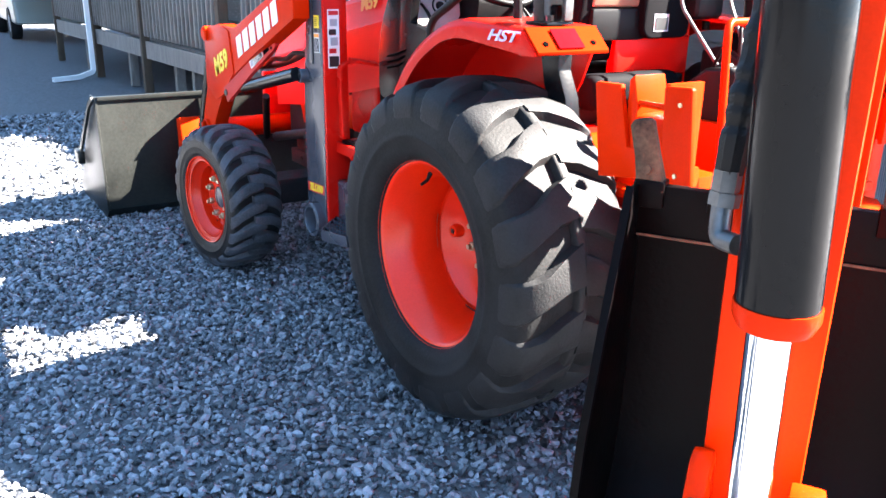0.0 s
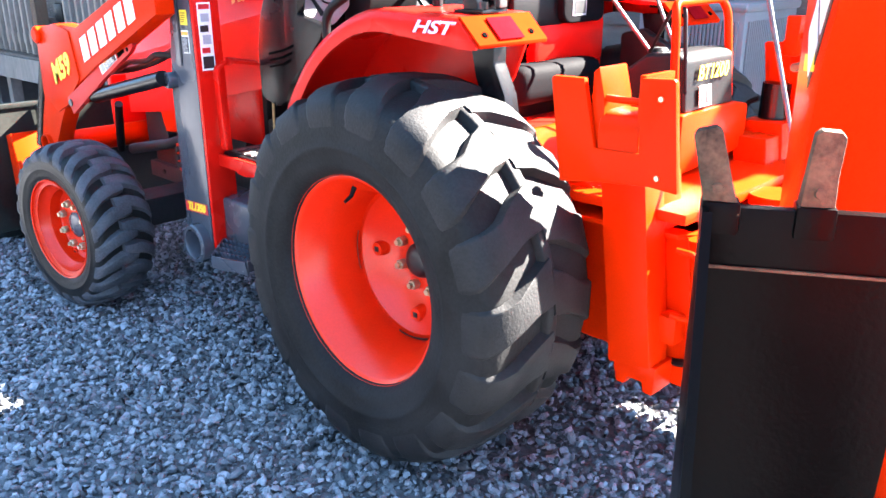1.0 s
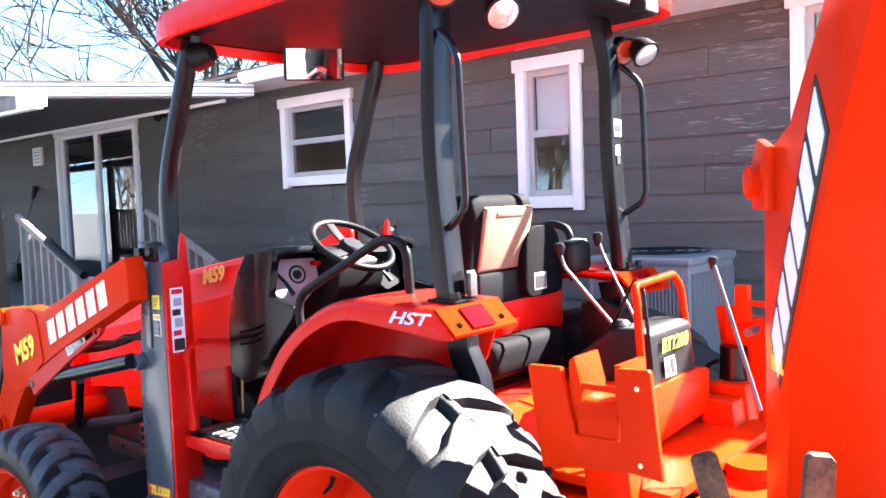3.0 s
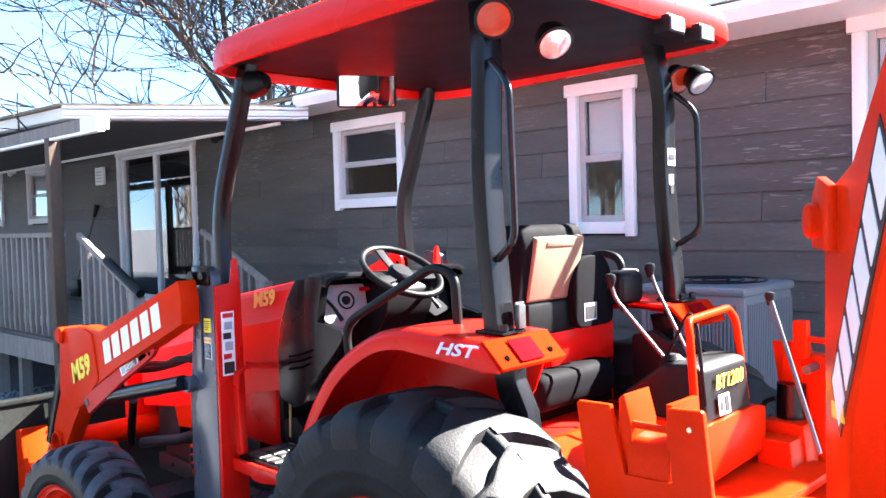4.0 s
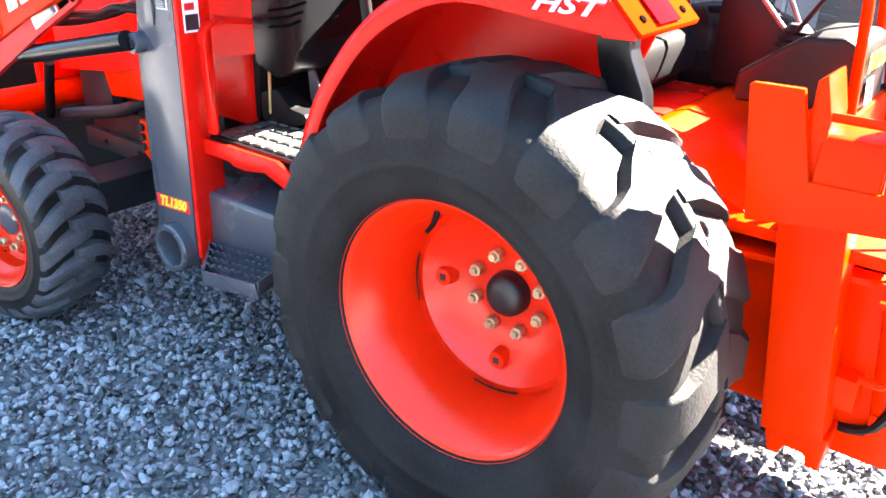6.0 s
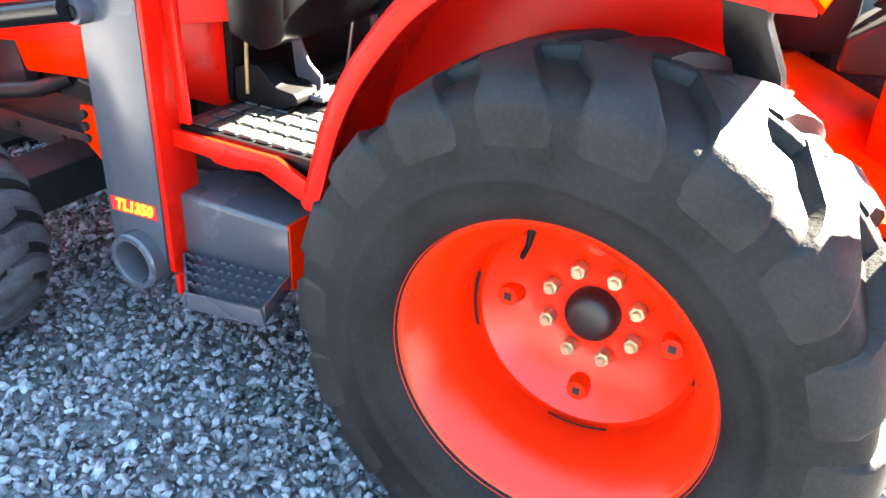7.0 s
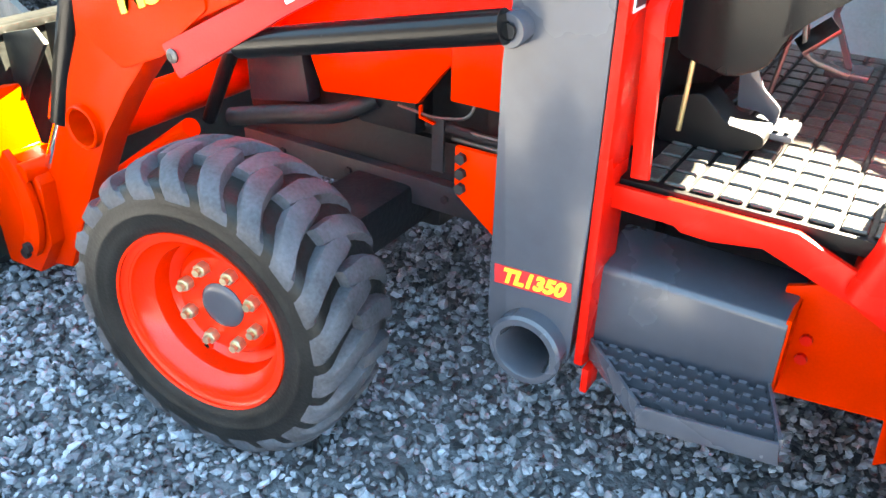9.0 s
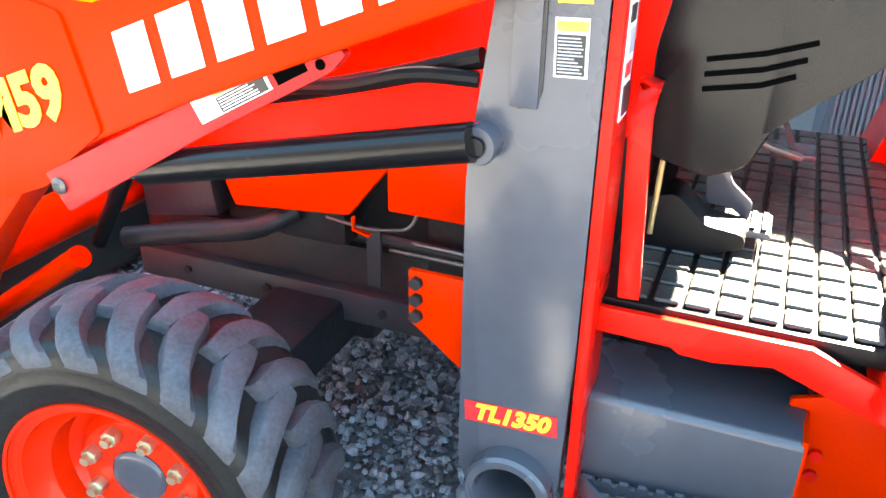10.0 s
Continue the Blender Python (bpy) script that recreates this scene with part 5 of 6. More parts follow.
# console with its base, facing the rear
bm = prism(B(), [(-0.115, 0.885), (-0.115, 1.062), (0.22, 1.065), (0.30, 1.05), (0.30, 0.93), (0.24, 0.905)], 0.40, 0.592, "x", bev=0.010)
part("console_base", bm, PAINT, T, "orange console base")
bm = prism(B(), [(0.30, 1.05), (0.30, 1.12), (0.44, 1.225), (0.53, 1.232), (0.565, 1.215), (0.580, 1.06)], -0.085, 0.215, "y", bev=0.016, seg=3)
cn = part("control_console", bm, PLASTIC, T, "black control console with yellow number")
cm = face_m((0.578, 0.065, 1.17), (0, 1, 0.0), (-0.1, 0, 1))
lettering("lettering", "BT1200", 0.058, cm, YELLOW, cn, "yellow italic number", 0.35, 1.0, 0.0008)
plate("sticker", face_m((0.5835, 0.02, 1.105), (0, 1, 0), (-0.1, 0, 1)), 0.07, 0.06, WHITED, cn, "white pictogram sticker")
plate("sticker_text", face_m((0.5855, 0.035, 1.105), (0, 1, 0), (-0.1, 0, 1)), 0.025, 0.045, BLACKD, cn)
plate("sticker_text", face_m((0.5855, 0.0, 1.10), (0, 1, 0), (-0.1, 0, 1)), 0.02, 0.025, BLACKD, cn)
bm = tube(B(), fillet([(0.60, -0.17, 0.95), (0.575, -0.17, 1.33), (0.56, -0.15, 1.37), (0.515, 0.20, 1.37), (0.53, 0.22, 1.33), (0.56, 0.22, 1.08)], 0.05, 5), 0.0120, 12)
part("guard_rail", bm, PAINT, T, "orange tube guard rail")
for a, c, b, knob in (((0.37, 0.10, 1.18), (0.16, 0.10, 1.395), (0.145, 0.10, 1.455), 0.020), ((0.33, 0.28, 1.20), (0.20, 0.30, 1.42), (0.18, 0.30, 1.48), 0.020), ((0.90, -0.10, 1.04), (0.80, -0.03, 1.26), (0.724, 0.02, 1.43), 0.015)):
    bm = tube(B(), fillet([a, c, b], 0.03), 0.0064, 10)
    lv = part("control_lever", bm, ROD, T, "thin steel lever with black knob")
    bm = lathe(B(), [(0.0, -knob * 1.6), (knob * 0.5, -knob * 1.5), (knob * 0.75, -knob * 0.6), (knob, 0.2 * knob), (knob * 0.8, knob * 0.9), (0.0, knob * 1.2)], Matrix.Translation(b) @ pose(0, 0, 0, 90, 0, 0), 16)
    part("knob", bm, PLASTIC, lv)
part("cable", tube(B(), fillet([(0.40, 0.0, 1.22), (0.50, -0.03, 1.38), (0.55, -0.08, 1.36), (0.585, -0.10, 1.12)], 0.05), 0.006, 8), PLASTIC, T)
part("bellows", lathe(B(), [(0.0, 0.0), (0.05, 0.0), (0.04, 0.012), (0.045, 0.02), (0.032, 0.032), (0.036, 0.04), (0.02, 0.055), (0.0, 0.055)], pose(0.38, 0.09, 1.17, 90, 0, 0), 18), PLASTIC, T)
bm = prism(B(), [(0.535, 0.845), (0.605, 0.85), (0.628, 0.945), (0.616, 0.945), (0.596, 0.862), (0.545, 0.858), (0.540, 0.935), (0.528, 0.935)], 0.27, 0.345, "y", bev=0.003)
part("tool_tray", bm, PAINT, T)


def stabilizer(sg):
    y = lambda a, b: (min(sg * a, sg * b), max(sg * a, sg * b))
    # two upright ears, the near one taller to the front
    bm = prism(B(), [(0.493, 1.210), (0.500, 1.216), (0.590, 1.218), (0.629, 1.055), (0.752, 1.058), (0.742, 1.226), (0.748, 1.232), (0.826, 1.236), (0.832, 1.230), (0.858, 0.980), (0.784, 0.985), (0.651, 0.973), (0.53, 0.955)], *y(0.605, 0.588), "y", bev=0.005)
    st = part("stabilizer", bm, PAINT, T, "orange stabilizer folded upright")
    bm = prism(B(), [(0.604, 1.232), (0.620, 1.245), (0.640, 1.17), (0.640, 0.98), (0.604, 0.98)], *y(0.587, 0.47), "y", bev=0.004)
    part("web", bm, PAINT, st)
    bm = prism(B(), [(0.732, 1.235), (0.748, 1.235), (0.748, 0.98), (0.732, 0.98)], *y(0.588, 0.46), "y", bev=0.002)
    part("web", bm, PAINT, st)
    bm = prism(B(), [(sg * 0.598, 0.99), (sg * 0.598, 1.095), (sg * 0.594, 1.120), (sg * 0.582, 1.137), (sg * 0.562, 1.144), (sg * 0.50, 1.146), (sg * 0.485, 1.12), (sg * 0.485, 0.99)], 0.632, 0.745, "x", bev=0.006, seg=3)
    part("cushion_block", bm, PAINT, st)
    part("tie_bar", tube(B(), [(0.60, sg * 0.575, 1.172), (0.75, sg * 0.575, 1.172)], 0.009, 10), PAINT, st)
    bm = prism(B(), [(0.548, 0.985), (0.684, 0.985), (0.745, 0.44), (0.614, 0.42)], *y(0.455, 0.36), "y", bev=0.008)
    part("leg", bm, PAINT, st)
    # inner web added where sun would slip past the leg to the tread
    part("leg_web", prism(B(), [(0.57, 0.95), (0.68, 0.95), (0.735, 0.46), (0.63, 0.46)], *y(0.358, 0.26), "y", bev=0.004), PAINT, st)
    bm = prism(B(), [(0.625, 0.40), (0.635, 0.36), (0.66, 0.36), (0.67, 0.385), (0.715, 0.385), (0.72, 0.355), (0.75, 0.355), (0.755, 0.44), (0.62, 0.44)], *y(0.44, 0.32), "y", bev=0.006)
    part("foot_pad", bm, PAINT, st)
    for x, z in ((0.80, 1.19), (0.805, 1.01)):
        part("bolt", tube(B(), [(x, sg * 0.60, z), (x, sg * 0.609, z)], 0.0065, 8), ZINC, st)
    bm = tube(B(), fillet([(0.775, sg * 0.42, 0.78), (0.83, sg * 0.42, 0.78), (0.83, sg * 0.42, 0.60), (0.775, sg * 0.42, 0.60)], 0.02), 0.009, 8)
    part("loop_handle", bm, PAINT, st)
    part("fitting", tube(B(), fillet([(0.86, sg * 0.33, 0.70), (0.86, sg * 0.36, 0.70), (0.86, sg * 0.37, 0.64)], 0.02), 0.014, 8), ROD, st)
    part("hose", tube(B(), fillet([(0.86, sg * 0.37, 0.65), (0.86, sg * 0.38, 0.55), (0.82, sg * 0.36, 0.45), (0.74, sg * 0.34, 0.42), (0.68, sg * 0.28, 0.50)], 0.06), 0.012, 8), PLASTIC, st)
    part("side_tube", tube(B(), [(0.80, sg * 0.35, 0.80), (0.84, sg * 0.33, 0.44)], 0.030, 14), PAINT, st)
    # plate behind the loop, enlarged to keep sun off the lower tread
    part("side_plate", prism(B(), [(0.70, 0.80), (0.90, 0.78), (0.96, 0.62), (0.95, 0.44), (0.88, 0.36), (0.70, 0.36)], *y(0.345, 0.333), "y", bev=0.003), PAINT, st)
    part("clevis", box(B(), (0.81, min(sg * 0.37, sg * 0.30), 0.42), (0.88, max(sg * 0.37, sg * 0.30), 0.50), 0.012), PAINT, st)


stabilizer(-1)
stabilizer(1)
bm = tube(B(), [(0.614, 0.45, 1.10), (0.604, 0.45, 0.68)], 0.046, 20)
hc = part("stabilizer_cylinder", bm, BLACK, T, "black hydraulic cylinder with a silver band")
part("band", tube(B(), [(0.6095, 0.45, 0.925), (0.609, 0.45, 0.913)], 0.0475, 20), DASH, hc)
part("cylinder_hose", tube(B(), fillet([(0.57, 0.42, 1.05), (0.53, 0.42, 1.03), (0.525, 0.42, 0.92), (0.55, 0.43, 0.86)], 0.03), 0.009, 8), PLASTIC, hc)
bm = prism(B(), fillet2([(0.575, 1.085), (0.575, 1.18), (0.60, 1.20), (0.71, 1.195), (0.715, 0.70), (0.665, 0.70), (0.66, 1.085)], 0.012), 0.475, 0.545, "y", bev=0.006)
cmn = part("cylinder_mount", bm, PAINT, T)
part("mount_post", box(B(), (0.63, 0.42, 1.19), (0.675, 0.46, 1.315), 0.006), PAINT, cmn)
part("mount_pin", tube(B(), [(0.685, 0.505, 1.16), (0.685, 0.39, 1.16)], 0.014, 12), ROD, cmn)
part("tie_bar", tube(B(), [(0.665, 0.44, 1.255), (0.86, 0.44, 1.245)], 0.010, 10), PAINT, cmn)
# hitch castings below
bm = prism(B(), [(0.60, 0.62), (0.90, 0.74), (0.96, 0.72), (0.95, 0.55), (0.80, 0.44), (0.60, 0.42)], -0.28, -0.25, "y", bev=0.006)
prism(bm, [(0.60, 0.62), (0.90, 0.74), (0.96, 0.72), (0.95, 0.55), (0.80, 0.44), (0.60, 0.42)], 0.25, 0.28, "y", bev=0.006)
box(bm, (0.60, -0.40, 0.50), (0.78, 0.40, 0.58), 0.01)
box(bm, (0.62, -0.30, 0.42), (0.90, 0.30, 0.46), 0.01)
part("cross_frame", bm, PAINT, T)
bm = prism(B(), [(0.40, 0.40), (0.70, -0.05), (1.0, 0.0), (1.0, 0.16), (0.80, 0.40)], 0.80, 0.815, "z", bev=0.003)
prism(bm, [(0.40, -0.40), (0.74, -0.36), (1.0, -0.12), (1.0, 0.1), (0.7, 0.1), (0.40, 0.1)], 0.785, 0.80, "z", bev=0.003)
part("swing_platform", bm, PAINT, T)
# mostly hidden block, added to cast shade on the lower rear tyre
bm = prism(B(), [(0.86, 0.42), (0.86, 0.79), (1.0, 0.81), (1.10, 0.75), (1.12, 0.50), (1.04, 0.40)], -0.20, 0.14, "y", bev=0.012)
part("swing_casting", bm, PAINT, T, "orange swing casting, added to shade the tyre")

# swing post, boom and dipper: s runs out along the boom, w across it
HO = Matrix(((0.5, 0.866, 0, 0.84), (-0.866, 0.5, 0, 0.0), (0, 0, 1, 0), (0, 0, 0, 1)))
bm = tube(B(), [(0, 0, 0.46), (0, 0, 0.86)], 0.075, 24)
prism(bm, [(0.0, 0.50), (0.22, 0.52), (0.28, 0.62), (0.24, 0.80), (0.0, 0.82)], -0.13, -0.10, "y", bev=0.006)
prism(bm, [(0.0, 0.50), (0.22, 0.52), (0.28, 0.62), (0.24, 0.80), (0.0, 0.82)], 0.10, 0.13, "y", bev=0.006)
part("swing_post", bm, PAINT, T, m=HO)
bp = [(0.16, 0.55), (0.22, 0.50), (0.46, 0.66), (0.86, 0.86), (0.872, 1.17), (0.905, 1.32), (1.07, 1.565), (1.24, 1.745), (1.42, 1.93), (1.63, 2.22), (1.60, 2.30), (1.50, 2.32), (1.20, 1.96), (1.08, 1.875), (0.91, 1.755), (0.74, 1.715),
      (0.684, 1.64), (0.676, 1.40), (0.672, 1.00), (0.40, 0.86)]
bm = prism(B(), bp, -0.09, 0.09, "y", bev=0.010)
boom = part("boom", bm, PAINT, T, "orange backhoe boom folded upward", m=HO)
bm = lathe(B(), [(0.0, -0.128), (0.026, -0.128), (0.034, -0.122), (0.034, 0.122), (0.026, 0.128), (0.0, 0.128)], HO @ Matrix.Translation((0.70, 0, 1.655)), 28)
part("boom_pin", bm, PAINT, boom)
bm = prism(B(), [(0.64, 1.60), (0.64, 1.70), (0.70, 1.74), (0.80, 1.72), (0.80, 1.60)], -0.105, -0.088, "y", bev=0.005)
part("pin_plate", bm, PAINT, boom, m=HO)
# the maker's mark on the boom: plain blocks with a dark edge
along = Vector((1.14 - 0.84, 0, 1.75 - 1.36)).normalized()
bmx = HO @ face_m((0.955, -0.0905, 1.54), along, (-along.z, 0, along.x))
for k, w in enumerate((0.075, 0.07, 0.07, 0.08, 0.065, 0.075)):
    x = -0.235 + 0.094 * k
    for g, dz, mt, lb in ((0.014, 0.0, BLACKD, "dark edge of the mark"), (0.0, 0.0016, WHITED, "plain white block of the maker's mark")):
        q = [(x - w / 2 - 0.014 - g, -0.042 - g), (x + w / 2 - 0.014 + g, -0.042 - g), (x + w / 2 + 0.014 + g, 0.042 + g), (x - w / 2 + 0.014 - g, 0.042 + g)]
        part("name_block", prism(B(), q, dz, dz + 0.0016, "z"), mt, boom, lb, m=bmx)
plate("name_bar", HO @ face_m((0.80, -0.0908, 1.31), (1, 0, 0.1), (0, 0, 1)), 0.10, 0.03, YELLOW, boom, "yellow bar")
# dipper
bm = prism(B(), [(1.46, 2.36), (1.60, 2.40), (1.70, 2.26), (1.625, 1.50), (1.60, 1.10), (1.56, 0.62), (1.50, 0.58), (1.45, 0.64), (1.49, 1.10), (1.48, 1.50), (1.44, 2.1)], -0.062, 0.062, "y", bev=0.008)
dp = part("dipper", bm, PAINT, T, "orange dipper arm hanging straight down", m=HO)
bm = tube(B(), [(1.70, 0.006, 1.155), (1.70, -0.030, 2.0)], 0.0445, 32)
cyl = part("bucket_cylinder", bm, CYLB, T, "glossy black hydraulic bucket cylinder", m=HO)
part("gland", tube(B(), [(1.70, 0.006, 1.132), (1.70, 0.006, 1.146), (1.70, 0.006, 1.160)], [0.040, 0.0465, 0.0465], 32), PAINT, cyl, m=HO)
part("rod", tube(B(), [(1.70, 0.002, 1.14), (1.655, 0.012, 0.62)], 0.0245, 28), CHROME, cyl, "polished chrome rod", m=HO)
bm = prism(B(), fillet2([(1.56, 0.62), (1.56, 0.86), (1.59, 0.905), (1.63, 0.905), (1.655, 0.86), (1.68, 0.66), (1.64, 0.60)], 0.02), -0.072, -0.044, "y", bev=0.006)
part("link", bm, PAINT, dp, m=HO)
# dark disc painted in for the bore
part("link_bore", tube(B(), [(1.6585, -0.058, 0.85), (1.650, -0.058, 0.853)], 0.010, 12), IRON, dp, m=HO)
bm = prism(B(), fillet2([(1.56, 0.62), (1.56, 0.86), (1.60, 0.892), (1.64, 0.885), (1.66, 0.84), (1.68, 0.66), (1.64, 0.60)], 0.02), 0.050, 0.092, "y", bev=0.006)
part("link", bm, PAINT, dp, m=HO)
part("link_pin", tube(B(), [(1.655, -0.11, 0.66), (1.655, 0.11, 0.66)], 0.02, 14), IRON, dp, m=HO)
bm = tube(B(), fillet([(1.67, -0.045, 1.208), (1.645, -0.070, 1.205), (1.635, -0.072, 1.232), (1.625, -0.070, 1.275)], 0.012), 0.012, 14)
part("elbow_fitting", bm, ROD, cyl, "silver elbow fitting", m=HO)
for za, zb, rr in ((1.240, 1.256, 0.018), (1.258, 1.282, 0.0165)):
    part("hose_nut", tube(B(), [(1.630, -0.071, za), (1.628, -0.070, zb)], rr, 6), ROD, cyl, m=HO)
hose = fillet([(1.626, -0.070, 1.278), (1.622, -0.066, 1.36), (1.60, -0.052, 1.48), (1.60, -0.05, 1.70), (1.60, -0.05, 2.0)], 0.08, 6)
pts, rad = [], []
for i in range(90):
    u = i / 89 * (len(hose) - 1)
    k = min(int(u), len(hose) - 2)
    pts.append(hose[k].lerp(hose[k + 1], u - k)), rad.append(0.0165 + 0.0005 * (i % 2) + 0.0022 * math.sin(i * 0.6) * math.sin(i * 0.23))
part("sleeved_hose", tube(B(), pts, rad, 10), PLASTIC, cyl, "hose in a black woven sleeve", m=HO)
# digging bucket
bm = B()
inner = [(1.205, 1.14), (1.185, 1.05), (1.18, 0.85), (1.19, 0.72), (1.215, 0.60), (1.275, 0.515), (1.35, 0.475), (1.45, 0.462)]
ring = []
for i, p in enumerate(inner):
    a, b = inner[max(i - 1, 0)], inner[min(i + 1, len(inner) - 1)]
    tx, tz = b[0] - a[0], b[1] - a[1]
    l = math.hypot(tx, tz)
    ring.append((p[0] + tz / l * 0.014, p[1] - tx / l * 0.014))
prism(bm, inner + ring[::-1], -0.262, 0.262, "y")
hb = part("digging_bucket", bm, SCOOP, T, "dark steel digging bucket curled up", m=HO)
for w0 in (-0.272, 0.262):
    bm = prism(B(), [(1.19, 1.155), (1.165, 0.85), (1.172, 0.72), (1.200, 0.59), (1.265, 0.50), (1.345, 0.460), (1.455, 0.447), (1.47, 0.56), (1.43, 0.76), (1.34, 0.97), (1.25, 1.15)], w0, w0 + 0.010, "y", bev=0.002)
    part("side_plate", bm, SCOOP, hb, m=HO)
    bm = bar(B(), [(1.255, w0 + 0.005, 1.155), (1.345, w0 + 0.005, 0.972), (1.435, w0 + 0.005, 0.762), (1.474, w0 + 0.005, 0.56)], 0.014, 0.014)
    part("side_rib", bm, SCOOP, hb, m=HO)
bm = box(B(), (1.185, -0.268, 1.06), (1.208, 0.268, 1.152), 0.003)
part("cutting_edge", bm, SCOOP, hb, m=HO)
bm = bar(B(), [(1.2095, -0.26, 1.062), (1.2095, 0.26, 1.062)], 0.006, 0.004, (1, 0, 0))
part("weld_bead", bm, WORN, hb, m=HO)
for w0, lean_ in ((-0.246, 14), (-0.120, -4), (0.135, 3), (0.25, -2)):
    at = Matrix.Translation((0, w0, 1.15)) @ pose(0, 0, 0, lean_, 0, 0) @ Matrix.Translation((0, -w0, -1.15))
    bm = prism(B(), [(w0 - 0.024, 1.135), (w0 + 0.024, 1.135), (w0 + 0.021, 1.20), (w0 + 0.020, 1.256), (w0 + 0.013, 1.264), (w0 - 0.013, 1.264), (w0 - 0.020, 1.256), (w0 - 0.021, 1.20)], 1.176, 1.200, "x", bev=0.004)
    for v in bm.verts:
        v.co.x += 0.016 * max(0, 1.20 - v.co.z) / 0.06 if v.co.x > 1.19 else 0
    tt = part("tooth", bm, WORN, hb, "worn brown steel tooth", m=HO @ at)
    bm = box(B(), (1.172, w0 - 0.027, 1.112), (1.2165, w0 + 0.027, 1.160), 0.006)
    part("tooth_shank", bm, SCOOP, tt, m=HO)
    part("tooth_bolt", tube(B(), [(1.205, w0, 1.178), (1.215, w0, 1.18)], 0.008, 8), WORN, tt, m=HO @ at)

# ---- house ----
WY = 2.71
house = thing("house", (-6, WY + 2, 0), "single-storey house with dark brown lap siding and white trim", "house")
W1 = (-4.66, -3.655, 1.785, 2.635)
W2 = (-1.877, -1.311, 1.52, 2.627)
W3 = (0.085, 0.68, 1.52, 2.75)
W4 = (-16.2, -14.3, 1.74, 2.79)
W5 = (-13.05, -11.6, 1.76, 2.71)
DR = (-9.525, -7.366, 0.669, 2.742)
HOLES = [W1, W2, W3, W4, W5, DR]
X0, X1, Z0, Z1 = -19.0, 1.5, 0.0, 2.83


def wall_pieces(x0, x1, z0, z1, holes):
    """Rectangles that fill a wall round its openings."""
    xs = sorted({x0, x1, *[v for h in holes for v in h[:2] if x0 < v < x1]})
    out = []
    for a, b in zip(xs, xs[1:]):
        mid = (a + b) / 2
        cuts = sorted([(h[2], h[3]) for h in holes if h[0] < mid < h[1]])
        z = z0
        for lo, hi in cuts:
            if lo > z:
                out.append((a, b, z, min(lo, z1)))
            z = max(z, hi)
        if z < z1:
            out.append((a, b, z, z1))
    return [p for p in out if p[3] - p[2] > 0.004]


bm = B()
for a, b, c, d in wall_pieces(X0, X1, Z0, Z1, HOLES):
    box(bm, (a, WY + 0.02, c), (b, WY + 0.16, d))
hw = part("wall", bm, SKIRT, house)
# closed unseen rooms behind the openings, their dimness put into the wall colour
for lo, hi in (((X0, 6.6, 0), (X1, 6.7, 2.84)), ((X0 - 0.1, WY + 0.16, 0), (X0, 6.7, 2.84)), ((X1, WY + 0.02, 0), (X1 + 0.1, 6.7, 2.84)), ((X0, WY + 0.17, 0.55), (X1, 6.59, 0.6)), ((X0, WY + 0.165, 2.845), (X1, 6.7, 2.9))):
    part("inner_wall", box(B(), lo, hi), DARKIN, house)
# lap boards
rng = random.Random(4)
meshes = {}
z = 0.70
row = 0
while z < Z1 - 0.01:
    z2 = min(z + 0.182, Z1)
    cut = [X0] + sorted(X0 + 1.2 + 3.66 * k + 0.9 * ((row * 7) % 4) + rng.uniform(-0.2, 0.2) for k in range(6)) + [X1]
    for a, b in zip(cut, cut[1:]):
        for p, q, c, d in wall_pieces(a + 0.002, b - 0.002, z, z2, HOLES):
            if q - p < 0.01:
                continue
            bm = B()
            f0, f1 = 0.020 - 0.014 * (c - z) / 0.182, 0.020 - 0.014 * (d - z) / 0.182
            prism(bm, [(WY + 0.02, c), (WY + 0.02 - f0, c), (WY + 0.02 - f1, d + 0.006), (WY + 0.02, d + 0.006)], p, q, "x")
            part("siding_board", bm, SIDING, hw)
    z, row = z2, row + 1
bm = box(B(), (X0, WY - 0.012, 0.0), (-0.6, WY + 0.018, 0.70))
box(bm, (-0.6, WY - 0.012, 0.0), (X1, WY + 0.018, 0.70))
part("foundation_skirt", bm, CONC, house, "grey skirting below the siding")


